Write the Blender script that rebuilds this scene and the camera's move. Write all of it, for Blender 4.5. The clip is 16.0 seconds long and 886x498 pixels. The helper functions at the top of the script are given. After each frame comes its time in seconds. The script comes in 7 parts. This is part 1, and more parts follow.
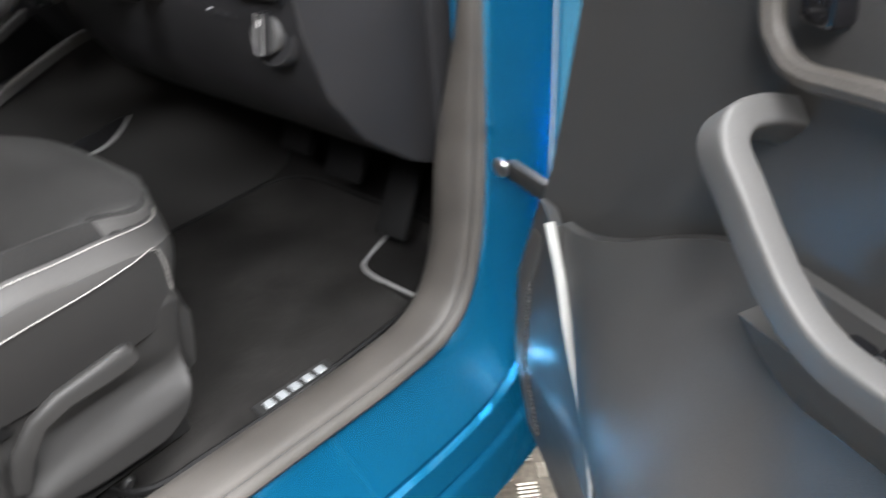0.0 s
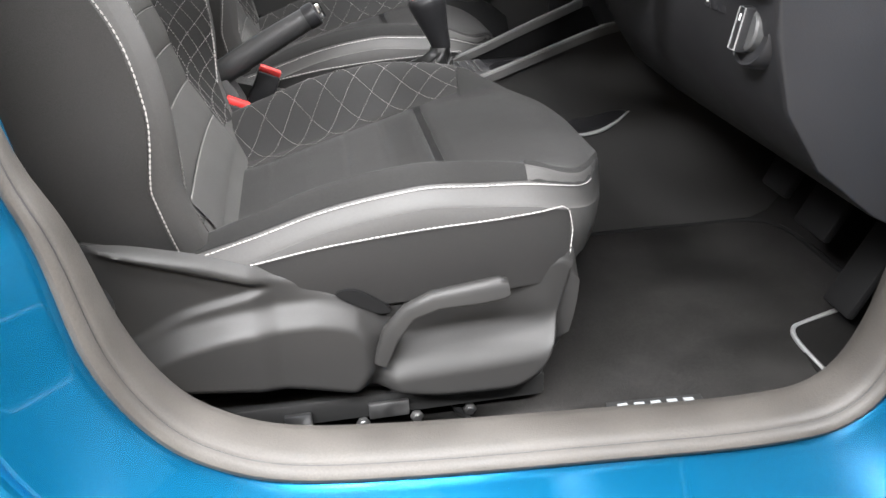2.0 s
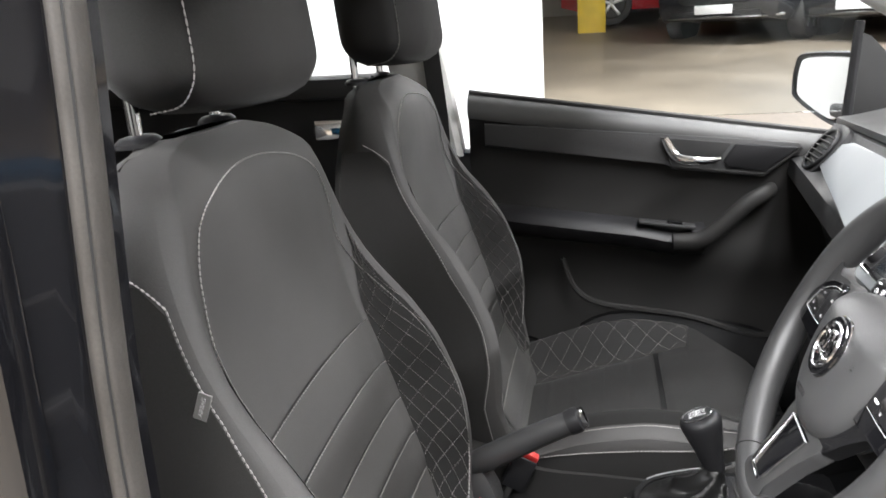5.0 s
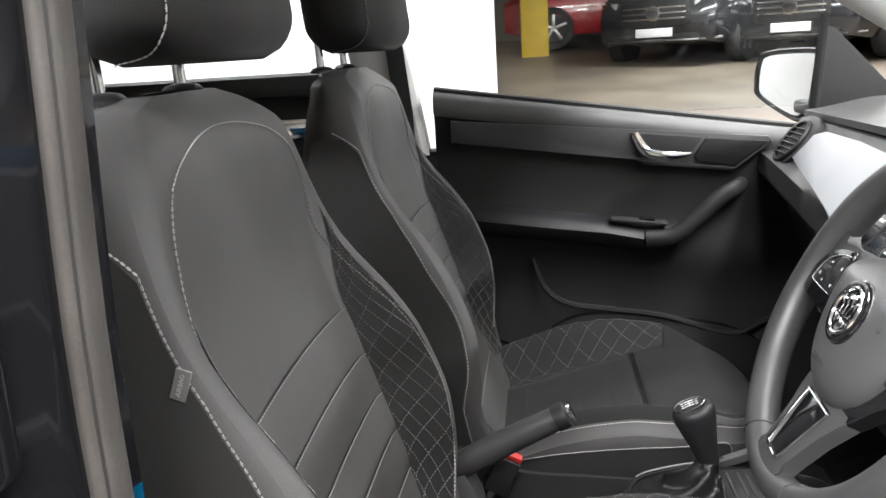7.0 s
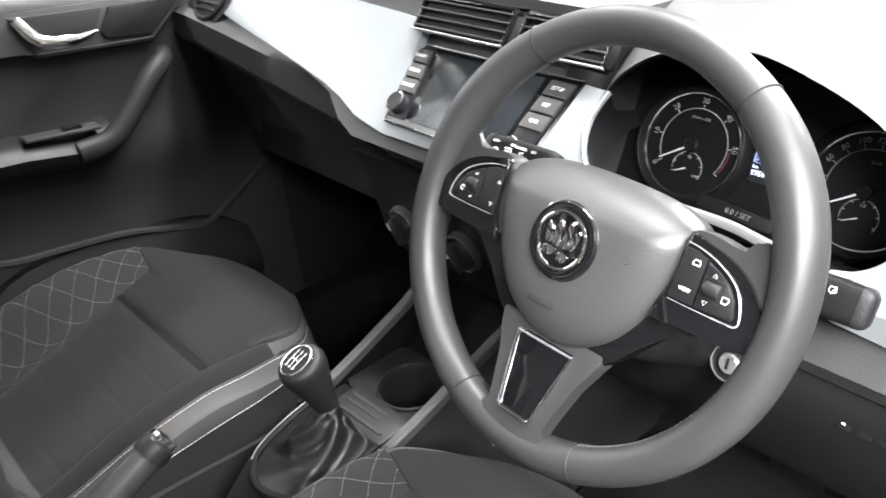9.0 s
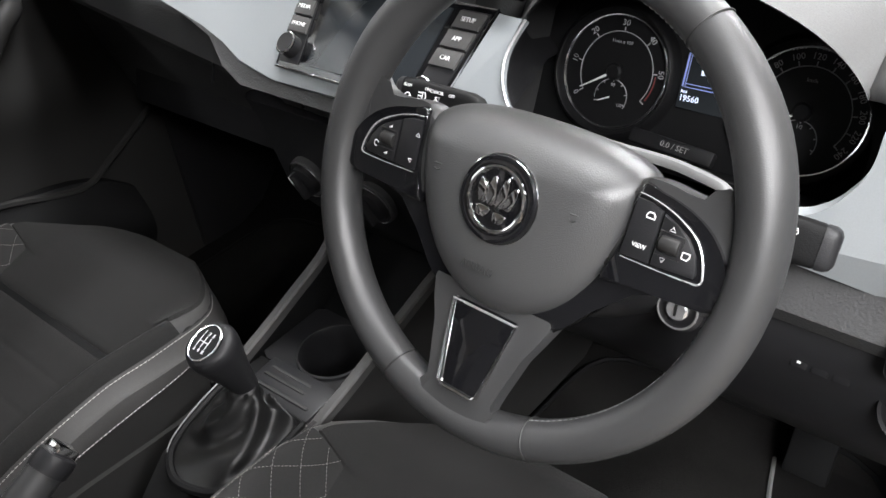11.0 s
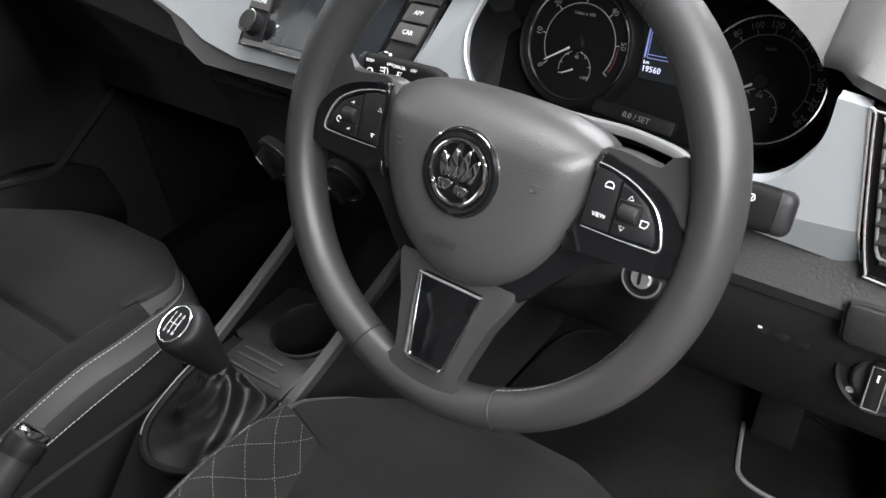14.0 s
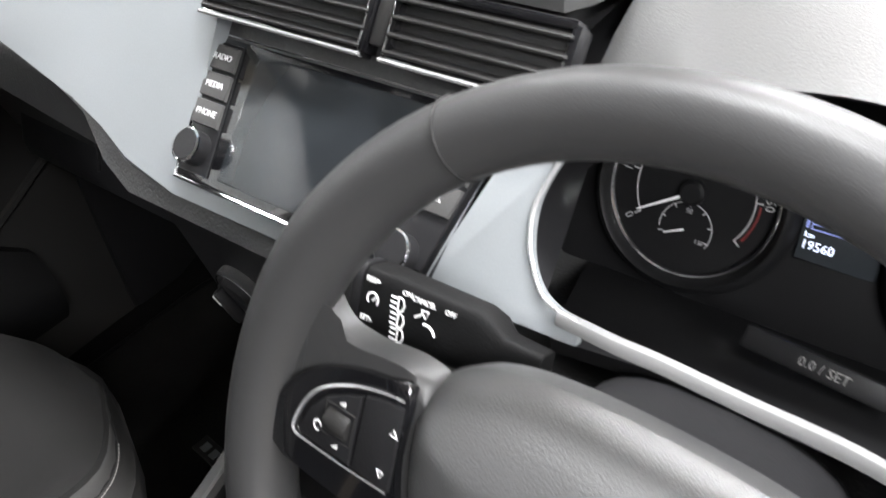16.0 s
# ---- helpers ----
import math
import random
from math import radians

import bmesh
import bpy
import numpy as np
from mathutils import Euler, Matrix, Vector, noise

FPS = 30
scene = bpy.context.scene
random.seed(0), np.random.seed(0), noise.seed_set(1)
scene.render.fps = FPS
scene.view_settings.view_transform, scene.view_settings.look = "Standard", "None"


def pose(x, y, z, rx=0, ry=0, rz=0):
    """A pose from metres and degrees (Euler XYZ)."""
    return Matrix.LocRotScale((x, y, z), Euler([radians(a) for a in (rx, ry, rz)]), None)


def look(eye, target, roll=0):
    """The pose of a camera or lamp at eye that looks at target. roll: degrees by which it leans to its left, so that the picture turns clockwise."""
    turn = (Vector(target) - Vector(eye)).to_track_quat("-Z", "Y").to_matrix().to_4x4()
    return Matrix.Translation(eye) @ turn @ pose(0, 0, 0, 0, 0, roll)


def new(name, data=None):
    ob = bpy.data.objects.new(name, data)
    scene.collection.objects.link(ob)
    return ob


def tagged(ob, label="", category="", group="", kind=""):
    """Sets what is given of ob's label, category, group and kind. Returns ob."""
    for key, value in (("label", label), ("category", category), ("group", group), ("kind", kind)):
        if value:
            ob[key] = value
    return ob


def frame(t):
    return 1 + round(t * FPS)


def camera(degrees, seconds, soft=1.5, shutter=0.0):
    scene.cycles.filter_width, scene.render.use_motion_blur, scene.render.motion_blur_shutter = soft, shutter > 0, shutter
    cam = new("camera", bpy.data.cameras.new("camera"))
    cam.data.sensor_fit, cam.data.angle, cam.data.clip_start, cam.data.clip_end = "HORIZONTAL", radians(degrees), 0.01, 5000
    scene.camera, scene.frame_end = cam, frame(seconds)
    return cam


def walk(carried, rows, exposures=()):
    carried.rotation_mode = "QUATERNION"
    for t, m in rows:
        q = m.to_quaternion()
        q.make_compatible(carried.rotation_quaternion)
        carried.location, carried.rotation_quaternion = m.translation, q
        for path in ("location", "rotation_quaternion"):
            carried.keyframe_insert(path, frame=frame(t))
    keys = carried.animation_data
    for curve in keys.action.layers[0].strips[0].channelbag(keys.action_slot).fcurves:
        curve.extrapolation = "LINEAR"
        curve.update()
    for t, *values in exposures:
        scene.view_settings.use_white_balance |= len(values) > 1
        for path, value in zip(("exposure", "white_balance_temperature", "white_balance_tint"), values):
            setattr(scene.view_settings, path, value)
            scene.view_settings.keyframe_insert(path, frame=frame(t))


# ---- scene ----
cam = camera(55.68, 16.0, shutter=0.4)
PATH = [
    (0.0, (0.0724, -1.2640, 0.9671), (0.6873, -0.6934, 0.4226), -5.11),
    (0.5, (0.1029, -1.3347, 0.8995), (0.4949, -0.5647, 0.3961), -3.38),
    (1.0, (0.1320, -1.3532, 0.8965), (0.3751, -0.5128, 0.4122), -2.66),
    (1.5, (0.1526, -1.3499, 0.8964), (0.3173, -0.4796, 0.4322), -2.73),
    (2.0, (0.1576, -1.3328, 0.8927), (0.2869, -0.4494, 0.4423), -2.47),
    (2.5, (0.1519, -1.3024, 0.9298), (0.2579, -0.4153, 0.4806), -2.32),
    (3.0, (0.1436, -1.2436, 1.0507), (0.2036, -0.3482, 0.6096), -3.44),
    (3.5, (0.1503, -1.1802, 1.1227), (0.1537, -0.2530, 0.7479), -3.75),
    (4.0, (0.1696, -1.1599, 1.1622), (0.1061, -0.2239, 0.8158), -3.67),
    (4.5, (0.1884, -1.1473, 1.2005), (0.0529, -0.2057, 0.8925), -3.64),
    (5.0, (0.2001, -1.1398, 1.2167), (0.0187, -0.1920, 0.9545), -3.45),
    (5.2, (0.2029, -1.1401, 1.2203), (0.0107, -0.1919, 0.9675), -3.32),
    (7.3, (0.1105, -1.0759, 1.1480), (0.0373, -0.1069, 0.9120), -3.70),
    (7.5, (0.0503, -1.0526, 1.1517), (0.1005, -0.0859, 0.9011), -3.58),
    (8.0, (-0.0245, -0.9482, 1.1770), (0.2985, -0.0681, 0.8290), -5.38),
    (8.5, (-0.0254, -0.8087, 1.2005), (0.4316, -0.0558, 0.7270), -6.48),
    (9.0, (-0.0032, -0.7267, 1.2273), (0.5396, -0.0550, 0.7233), -6.59),
    (9.5, (0.0214, -0.6916, 1.2170), (0.5974, -0.0821, 0.6721), -6.71),
    (9.7, (0.0300, -0.6855, 1.2130), (0.6100, -0.0871, 0.6603), -6.87),
    (12.0, (0.0451, -0.6474, 1.2151), (0.6233, -0.1012, 0.6089), -8.09),
    (12.5, (0.0468, -0.6513, 1.2157), (0.6277, -0.1097, 0.6081), -8.09),
    (13.0, (0.0482, -0.6514, 1.2179), (0.6302, -0.1143, 0.6073), -8.15),
    (13.5, (0.0476, -0.6537, 1.2186), (0.6304, -0.1197, 0.6060), -8.15),
    (14.0, (0.0452, -0.6669, 1.2126), (0.6286, -0.1354, 0.5984), -8.15),
    (14.5, (0.0554, -0.6718, 1.2260), (0.6385, -0.1419, 0.6103), -8.18),
    (15.0, (0.1091, -0.6481, 1.2311), (0.6913, -0.1197, 0.6132), -8.15),
    (15.5, (0.2409, -0.5139, 1.1708), (0.8169, 0.0081, 0.5417), -8.11),
    (16.0, (0.3028, -0.4302, 1.1806), (0.8684, 0.0883, 0.5394), -8.18),
]
EXPOSURES = [(0, 0.18), (0.3, 0.08), (0.5, 0.78), (1.05, 0.72), (1.5, 1.05), (2.0, 0.8), (2.4, 1.0), (3.0, 0.25), (3.5, 1.22), (4.1, 1.02), (4.5, 0.42), (5.0, 0.2), (7.5, 0.14), (8, 0.18), (8.5, 1.15), (9.0, 0.70), (9.5, 0.9), (9.7, 0.88), (11.8, -0.68), (13.2, -0.62), (13.9, -0.42), (14.5, -0.17), (14.9, 0.2), (15.4, 0.1), (16, 0.12)]
walk(cam, [(t, look(eye, target, roll)) for t, eye, target, roll in PATH], EXPOSURES)

# ---- world, light ----
GROUND = 0.05
world = bpy.data.worlds.new("world")
scene.world = world
world.use_nodes = True
world.node_tree.nodes["Background"].inputs[0].default_value = (0.9, 0.95, 1.0, 1)
world.node_tree.nodes["Background"].inputs[1].default_value = 0.5


def strip_lamp(x, y, z, lx, ly, power):
    data = bpy.data.lights.new("unseen_fill_light", "AREA")
    data.shape, data.size, data.size_y, data.energy, data.color = "RECTANGLE", lx, ly, power * 2.4, (0.98, 0.98, 0.995)
    ob = new("unseen_fill_light", data)
    ob.matrix_world = pose(x, y, z)
    return ob


CEILING = 3.0
# Unseen lights, added and placed to brighten the cabin and the garage.
LAMPS = [(0.4, -1.7, 2.4, 0.25, 54), (-0.7, -3.0, 2.8, 0.25, 170), (1.30, -0.45, 0.4, 1.8, 62), (1.9, 2.0, 2.0, 0.25, 44), (-1.2, 2.0, 2.0, 0.25, 24),
         (4.8, -0.6, 0.3, 3.0, 400), (0.6, 6.0, 3.0, 0.3, 100), (3.5, 9.0, 3.0, 0.3, 100), (-1.7, -2.1, 1.2, 0.3, 92)]
for x, y, lx, ly, power in LAMPS:
    strip_lamp(x, y, CEILING - 0.09, lx, ly, power)


# ---- mesh helpers ----
def part(name, bm, mat, parent=None, label="", smooth=True, sharp=38, subsurf=0):
    """Links a bmesh as one mesh object, under its thing where one is given."""
    bmesh.ops.recalc_face_normals(bm, faces=bm.faces)
    me = bpy.data.meshes.new(name)
    bm.to_mesh(me)
    bm.free()
    me.materials.append(mat)
    if smooth:
        me.polygons.foreach_set("use_smooth", [True] * len(me.polygons))
        me.set_sharp_from_angle(angle=radians(sharp))
    ob = new(name, me)
    if parent:
        ob.parent = parent
    if label:
        ob["label"] = label
    if subsurf:
        mod = ob.modifiers.new("smooth", "SUBSURF")
        mod.levels = mod.render_levels = subsurf
    return ob


def thing(name, label, category, group="", kind=""):
    return tagged(new(name), label, category, group, kind)


def rbox(bm, size, m=Matrix(), bevel=0.004, seg=2):
    """A box with rounded edges."""
    r = bmesh.ops.create_cube(bm, size=1.0, matrix=m @ Matrix.Diagonal((*size, 1)))
    if bevel:
        edges = {e for v in r["verts"] for e in v.link_edges}
        bmesh.ops.bevel(bm, geom=list(edges), offset=bevel, segments=seg, profile=0.5, affect="EDGES")
    return bm


def prism(bm, poly, z0, z1, m=Matrix(), bevel=0.0, seg=2):
    """A polygon of the local xy plane, drawn out from z0 to z1, with rounded rims."""
    low = [bm.verts.new(m @ Vector((x, y, z0))) for x, y in poly]
    top = [bm.verts.new(m @ Vector((x, y, z1))) for x, y in poly]
    n = len(poly)
    bm.faces.new(low[::-1])
    cap = bm.faces.new(top)
    for i in range(n):
        bm.faces.new((low[i], low[(i + 1) % n], top[(i + 1) % n], top[i]))
    if bevel:
        bmesh.ops.bevel(bm, geom=list(cap.edges), offset=bevel, segments=seg, profile=0.5, affect="EDGES")
    return bm


def rings(bm, loops, closed=True, caps=True):
    """Skins a list of point loops."""
    vs = [[bm.verts.new(p) for p in loop] for loop in loops]
    n = len(vs[0])
    for a, b in zip(vs, vs[1:]):
        for i in range(n if closed else n - 1):
            j = (i + 1) % n
            bm.faces.new((a[i], a[j], b[j], b[i]))
    if caps and closed:
        bm.faces.new(vs[0][::-1])
        bm.faces.new(vs[-1])
    return bm


def sheet(bm, f, nu, nv, thick=0.0, inward=None):
    """A surface f(u, v) over the unit square, with a thickness away from its outer side."""
    pts = [[Vector(f(i / nu, j / nv)) for j in range(nv + 1)] for i in range(nu + 1)]
    a = [[bm.verts.new(p) for p in row] for row in pts]
    for i in range(nu):
        for j in range(nv):
            bm.faces.new((a[i][j], a[i + 1][j], a[i + 1][j + 1], a[i][j + 1]))
    if thick:
        d = Vector(inward).normalized() * thick
        b = [[bm.verts.new(p + d) for p in row] for row in pts]
        for i in range(nu):
            for j in range(nv):
                bm.faces.new((b[i][j + 1], b[i + 1][j + 1], b[i + 1][j], b[i][j]))
        rim = [(i, 0) for i in range(nu)] + [(nu, j) for j in range(nv)] + [(i, nv) for i in range(nu, 0, -1)] + [(0, j) for j in range(nv, 0, -1)]
        for k, (i, j) in enumerate(rim):
            p, q = rim[(k + 1) % len(rim)]
            bm.faces.new((a[i][j], b[i][j], b[p][q], a[p][q]))
    return bm


def smooth_path(pts, n=6, closed=False):
    """A Catmull-Rom curve through points."""
    pts = [Vector(p) for p in pts]
    out, m = [], len(pts)
    for i in range(m if closed else m - 1):
        if closed:
            p0, p1, p2, p3 = pts[i - 1], pts[i], pts[(i + 1) % m], pts[(i + 2) % m]
        else:
            p0, p1, p2, p3 = pts[max(i - 1, 0)], pts[i], pts[i + 1], pts[min(i + 2, m - 1)]
        for k in range(n):
            t = k / n
            out.append(0.5 * ((2 * p1) + (p2 - p0) * t + (2 * p0 - 5 * p1 + 4 * p2 - p3) * t * t + (3 * p1 - p0 - 3 * p2 + p3) * t ** 3))
    if not closed:
        out.append(pts[-1])
    return out


def tube(bm, pts, r, n=8, closed=False, squash=1.0, up=None):
    """A round or flattened rod along points; r a number or one for each point."""
    pts = [Vector(p) for p in pts]
    m = len(pts)
    rs = r if isinstance(r, (list, tuple)) else [r] * m
    side, loops = None, []
    for i in range(m):
        a, b = (pts[i - 1], pts[(i + 1) % m]) if closed else (pts[max(i - 1, 0)], pts[min(i + 1, m - 1)])
        t = (b - a).normalized()
        ref = Vector(up) if up else (side or (Vector((0, 0, 1)) if abs(t.z) < 0.9 else Vector((1, 0, 0))))
        s = (ref - t * ref.dot(t)).normalized()
        side = s
        q = t.cross(s)
        loops.append([pts[i] + (s * math.cos(2 * math.pi * k / n) * squash + q * math.sin(2 * math.pi * k / n)) * rs[i] for k in range(n)])
    if closed:
        loops.append(loops[0])
        rings(bm, loops, True, False)
        bmesh.ops.remove_doubles(bm, verts=bm.verts, dist=1e-6)
    else:
        rings(bm, loops)
    return bm


def stitch(bm, pts, normal=None, length=0.0046, gap=0.0011, r=0.00048):
    """A row of single stitches along points."""
    pts = [Vector(p) for p in pts]
    lens = [0.0]
    for a, b in zip(pts, pts[1:]):
        lens.append(lens[-1] + (b - a).length)

    def at(d):
        for i in range(len(pts) - 1):
            if d <= lens[i + 1] or i == len(pts) - 2:
                w = (d - lens[i]) / max(lens[i + 1] - lens[i], 1e-9)
                return pts[i].lerp(pts[i + 1], w)
    d = 0.0
    while d + length < lens[-1]:
        a, b = at(d), at(d + length)
        t = (b - a).normalized()
        s = t.orthogonal().normalized()
        q = t.cross(s)
        loop = lambda p, k: [p + (s * math.cos(x) + q * math.sin(x)) * r * k for x in (0.4, 2.5, 4.6)]
        rings(bm, [loop(a, 0.6), loop(a.lerp(b, 0.5), 1.25), loop(b, 0.6)])
        d += length + gap
    return bm


def revolve(bm, profile, n=32, m=Matrix()):
    """A profile of (radius, height) turned round the local z axis."""
    loops = [[m @ Vector((max(r, 1e-4) * math.cos(2 * math.pi * k / n), max(r, 1e-4) * math.sin(2 * math.pi * k / n), z)) for k in range(n)] for r, z in profile]
    return rings(bm, loops)


def lerp_list(x, table):
    """Smooth interpolation without overshoot in a table of (x, value)."""
    n = len(table)
    if x <= table[0][0]:
        return table[0][1]
    if x >= table[-1][0]:
        return table[-1][1]
    i = next(k for k in range(n - 1) if x <= table[k + 1][0])
    step = lambda k: (table[k + 1][1] - table[k][1]) / (table[k + 1][0] - table[k][0])

    def slope(k):
        if k == 0:
            return step(0)
        if k == n - 1:
            return step(n - 2)
        a, b = step(k - 1), step(k)
        return 0.0 if a * b <= 0 else 2 * a * b / (a + b)
    h = table[i + 1][0] - table[i][0]
    t = (x - table[i][0]) / h
    return ((1 + 2 * t) * (1 - t) ** 2 * table[i][1] + t * (1 - t) ** 2 * h * slope(i) + t * t * (3 - 2 * t) * table[i + 1][1] + t * t * (t - 1) * h * slope(i + 1))


def axes(o, xa, ya, za):
    return Matrix(((xa[0], ya[0], za[0], o[0]), (xa[1], ya[1], za[1], o[1]), (xa[2], ya[2], za[2], o[2]), (0, 0, 0, 1)))


def lettering(text, size, m, mat, parent, depth=0.0003, name="lettering"):
    cu = bpy.data.curves.new(name, "FONT")
    cu.body, cu.size, cu.extrude, cu.align_x, cu.align_y, cu.resolution_u = text, size, depth, "CENTER", "CENTER", 2
    tmp = bpy.data.objects.new(name, cu)
    me = bpy.data.meshes.new_from_object(tmp)
    bpy.data.objects.remove(tmp)
    me.materials.append(mat)
    ob = new(name, me)
    ob.matrix_world = m
    ob.parent = parent
    return ob


SIGNS = {
    "lamp": [[(0.0, -0.5), (0.0, 0.5), (0.35, 0.4), (0.5, 0.0), (0.35, -0.4), (0.0, -0.5)], [(-0.15, 0.35), (-0.6, 0.35)], [(-0.15, 0.0), (-0.6, 0.0)], [(-0.15, -0.35), (-0.6, -0.35)]],
    "arrow": [[(-0.6, -0.3), (0.1, 0.2)], [(-0.1, 0.4), (0.55, 0.5), (0.3, -0.1), (-0.1, 0.4)]],
    "wiper": [[(-0.5, -0.1), (-0.35, 0.45), (0.35, 0.45), (0.5, -0.1), (0.2, -0.3), (-0.2, -0.3), (-0.5, -0.1)], [(-0.1, -0.5), (0.25, 0.3)]],
    "gauge": [[(0.45 * math.cos(a), 0.45 * math.sin(a)) for a in np.linspace(-0.6, 3.8, 10)], [(0, -0.1), (0.3, 0.25)]],
    "sun": [[(0.22 * math.cos(a), 0.22 * math.sin(a)) for a in np.linspace(0, 2 * math.pi, 10)]] + [[(0.36 * math.cos(a), 0.36 * math.sin(a)), (0.55 * math.cos(a), 0.55 * math.sin(a))] for a in np.linspace(0, 2 * math.pi, 8, endpoint=False)],
    "curve": [[(0.5 * math.cos(a), 0.5 * math.sin(a)) for a in np.linspace(0.3, 1.9, 8)]],
    "ring": [[(0.4 * math.cos(a), 0.4 * math.sin(a)) for a in np.linspace(0.5, 5.6, 12)]],
}


def sign(kind, size, m, mat, parent):
    """A small printed symbol of fine lines."""
    bm = bmesh.new()
    for line in SIGNS[kind]:
        tube(bm, [m @ Vector((x * size, y * size, 0.0)) for x, y in line], max(0.0003, size * 0.07), 4)
    return part("symbol", bm, mat, parent, smooth=False)


# ---- materials ----
def surface(name, colour, rough=0.5, metal=0.0, grain=0.0, scale=400.0, bump=0.0, bump_scale=600.0, blotch=0.0, blotch_scale=6.0, coat=0.0, specular=0.5, rough_var=0.08, weave=False, sheen=0.0):
    """A node material with fine grain, large soft variation and relief."""
    mat = bpy.data.materials.new(name)
    mat.use_nodes = True
    nt = mat.node_tree
    b = nt.nodes["Principled BSDF"]
    b.inputs["Roughness"].default_value, b.inputs["Metallic"].default_value = rough, metal
    b.inputs["Coat Weight"].default_value, b.inputs["Coat Roughness"].default_value = coat, 0.03
    b.inputs["Specular IOR Level"].default_value = specular
    b.inputs["Sheen Weight"].default_value = sheen
    tc = nt.nodes.new("ShaderNodeTexCoord")

    def noise_node(s, detail=3.0):
        n = nt.nodes.new("ShaderNodeTexNoise")
        n.inputs["Scale"].default_value, n.inputs["Detail"].default_value = s, detail
        nt.links.new(tc.outputs["Object"], n.inputs["Vector"])
        return n.outputs["Fac"]

    def mapped(src, lo, hi):
        n = nt.nodes.new("ShaderNodeMapRange")
        n.inputs["From Min"].default_value, n.inputs["From Max"].default_value = 0.3, 0.7
        n.inputs["To Min"].default_value, n.inputs["To Max"].default_value = lo, hi
        nt.links.new(src, n.inputs["Value"])
        return n.outputs["Result"]
    fine, big = noise_node(scale), noise_node(blotch_scale, 4.0)
    mul = nt.nodes.new("ShaderNodeMath")
    mul.operation = "MULTIPLY"
    nt.links.new(mapped(fine, 1 - grain, 1 + grain), mul.inputs[0])
    nt.links.new(mapped(big, 1 - blotch, 1 + blotch), mul.inputs[1])
    col = nt.nodes.new("ShaderNodeVectorMath")
    col.operation = "SCALE"
    col.inputs[0].default_value = colour
    nt.links.new(mul.outputs[0], col.inputs["Scale"])
    nt.links.new(col.outputs[0], b.inputs["Base Color"])
    nt.links.new(mapped(big, max(rough - rough_var, 0.02), min(rough + rough_var, 1)), b.inputs["Roughness"])
    if bump:
        bn = nt.nodes.new("ShaderNodeBump")
        bn.inputs["Strength"].default_value, bn.inputs["Distance"].default_value = bump, 0.001
        if weave:
            w = nt.nodes.new("ShaderNodeTexWave")
            w.inputs["Scale"].default_value, w.inputs["Distortion"].default_value = bump_scale, 0.6
            nt.links.new(tc.outputs["Object"], w.inputs["Vector"])
            nt.links.new(w.outputs["Fac"], bn.inputs["Height"])
        else:
            nt.links.new(noise_node(bump_scale, 2.0), bn.inputs["Height"])
        nt.links.new(bn.outputs["Normal"], b.inputs["Normal"])
    return mat


def glow(name, colour, strength):
    mat = bpy.data.materials.new(name)
    mat.use_nodes = True
    b = mat.node_tree.nodes["Principled BSDF"]
    b.inputs["Base Color"].default_value = (*colour, 1)
    b.inputs["Emission Color"].default_value = (*colour, 1)
    b.inputs["Emission Strength"].default_value = strength
    return mat


def glass(name, tint=(1, 1, 1), rough=0.0):
    mat = bpy.data.materials.new(name)
    mat.use_nodes = True
    nt = mat.node_tree
    nt.nodes.remove(nt.nodes["Principled BSDF"])
    tr, gl, mx, fr = (nt.nodes.new("ShaderNode" + n) for n in ("BsdfTransparent", "BsdfGlossy", "MixShader", "Fresnel"))
    tr.inputs[0].default_value = (*tint, 1)
    gl.inputs["Roughness"].default_value = rough
    fr.inputs[0].default_value = 1.4
    nt.links.new(fr.outputs[0], mx.inputs[0])
    nt.links.new(tr.outputs[0], mx.inputs[1])
    nt.links.new(gl.outputs[0], mx.inputs[2])
    nt.links.new(mx.outputs[0], nt.nodes["Material Output"].inputs[0])
    return mat


M_LEATHER = surface("seat_leatherette", (0.040, 0.0389, 0.0379), 0.64, grain=0.10, scale=900, bump=0.18, bump_scale=900, blotch=0.06, specular=0.38)
M_SIDE = surface("seat_side_cloth", (0.0195, 0.0187, 0.0181), 0.85, grain=0.22, scale=1200, bump=0.3, bump_scale=1300, blotch=0.08, specular=0.25, sheen=0.05)
M_INSERT = surface("seat_insert_cloth", (0.0096, 0.0093, 0.0090), 0.8, grain=0.2, scale=700, bump=0.35, bump_scale=320, blotch=0.1, specular=0.2, sheen=0.04, weave=True)
# Black cloth, lowered further for the shade on the cushion sides.
M_QUILT = surface("quilted_cloth", (0.0118, 0.0113, 0.0110), 0.8, grain=0.15, scale=1000, bump=0.25, bump_scale=1100, blotch=0.08, specular=0.2, sheen=0.04)
M_STITCH = surface("white_thread", (0.29, 0.28, 0.268), 0.7, grain=0.15, scale=2000)
M_PIPING = surface("grey_thread", (0.135, 0.131, 0.125), 0.7, grain=0.15, scale=2000)
M_SOFT = surface("soft_black_plastic", (0.036, 0.036, 0.0365), 0.50, grain=0.12, scale=900, bump=0.55, bump_scale=420, blotch=0.08)
M_HARD = surface("hard_black_plastic", (0.0135, 0.0134, 0.0145), 0.44, grain=0.08, scale=900, bump=0.22, bump_scale=900, blotch=0.06, specular=0.26)
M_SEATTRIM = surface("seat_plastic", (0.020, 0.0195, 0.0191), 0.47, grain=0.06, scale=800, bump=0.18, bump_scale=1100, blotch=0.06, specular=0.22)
# Paler than the dash body: light from above is held in this colour.
M_LITTOP = surface("lit_top_plastic", (0.066, 0.066, 0.0655), 0.46, grain=0.08, scale=900, bump=0.22, bump_scale=800, blotch=0.06)
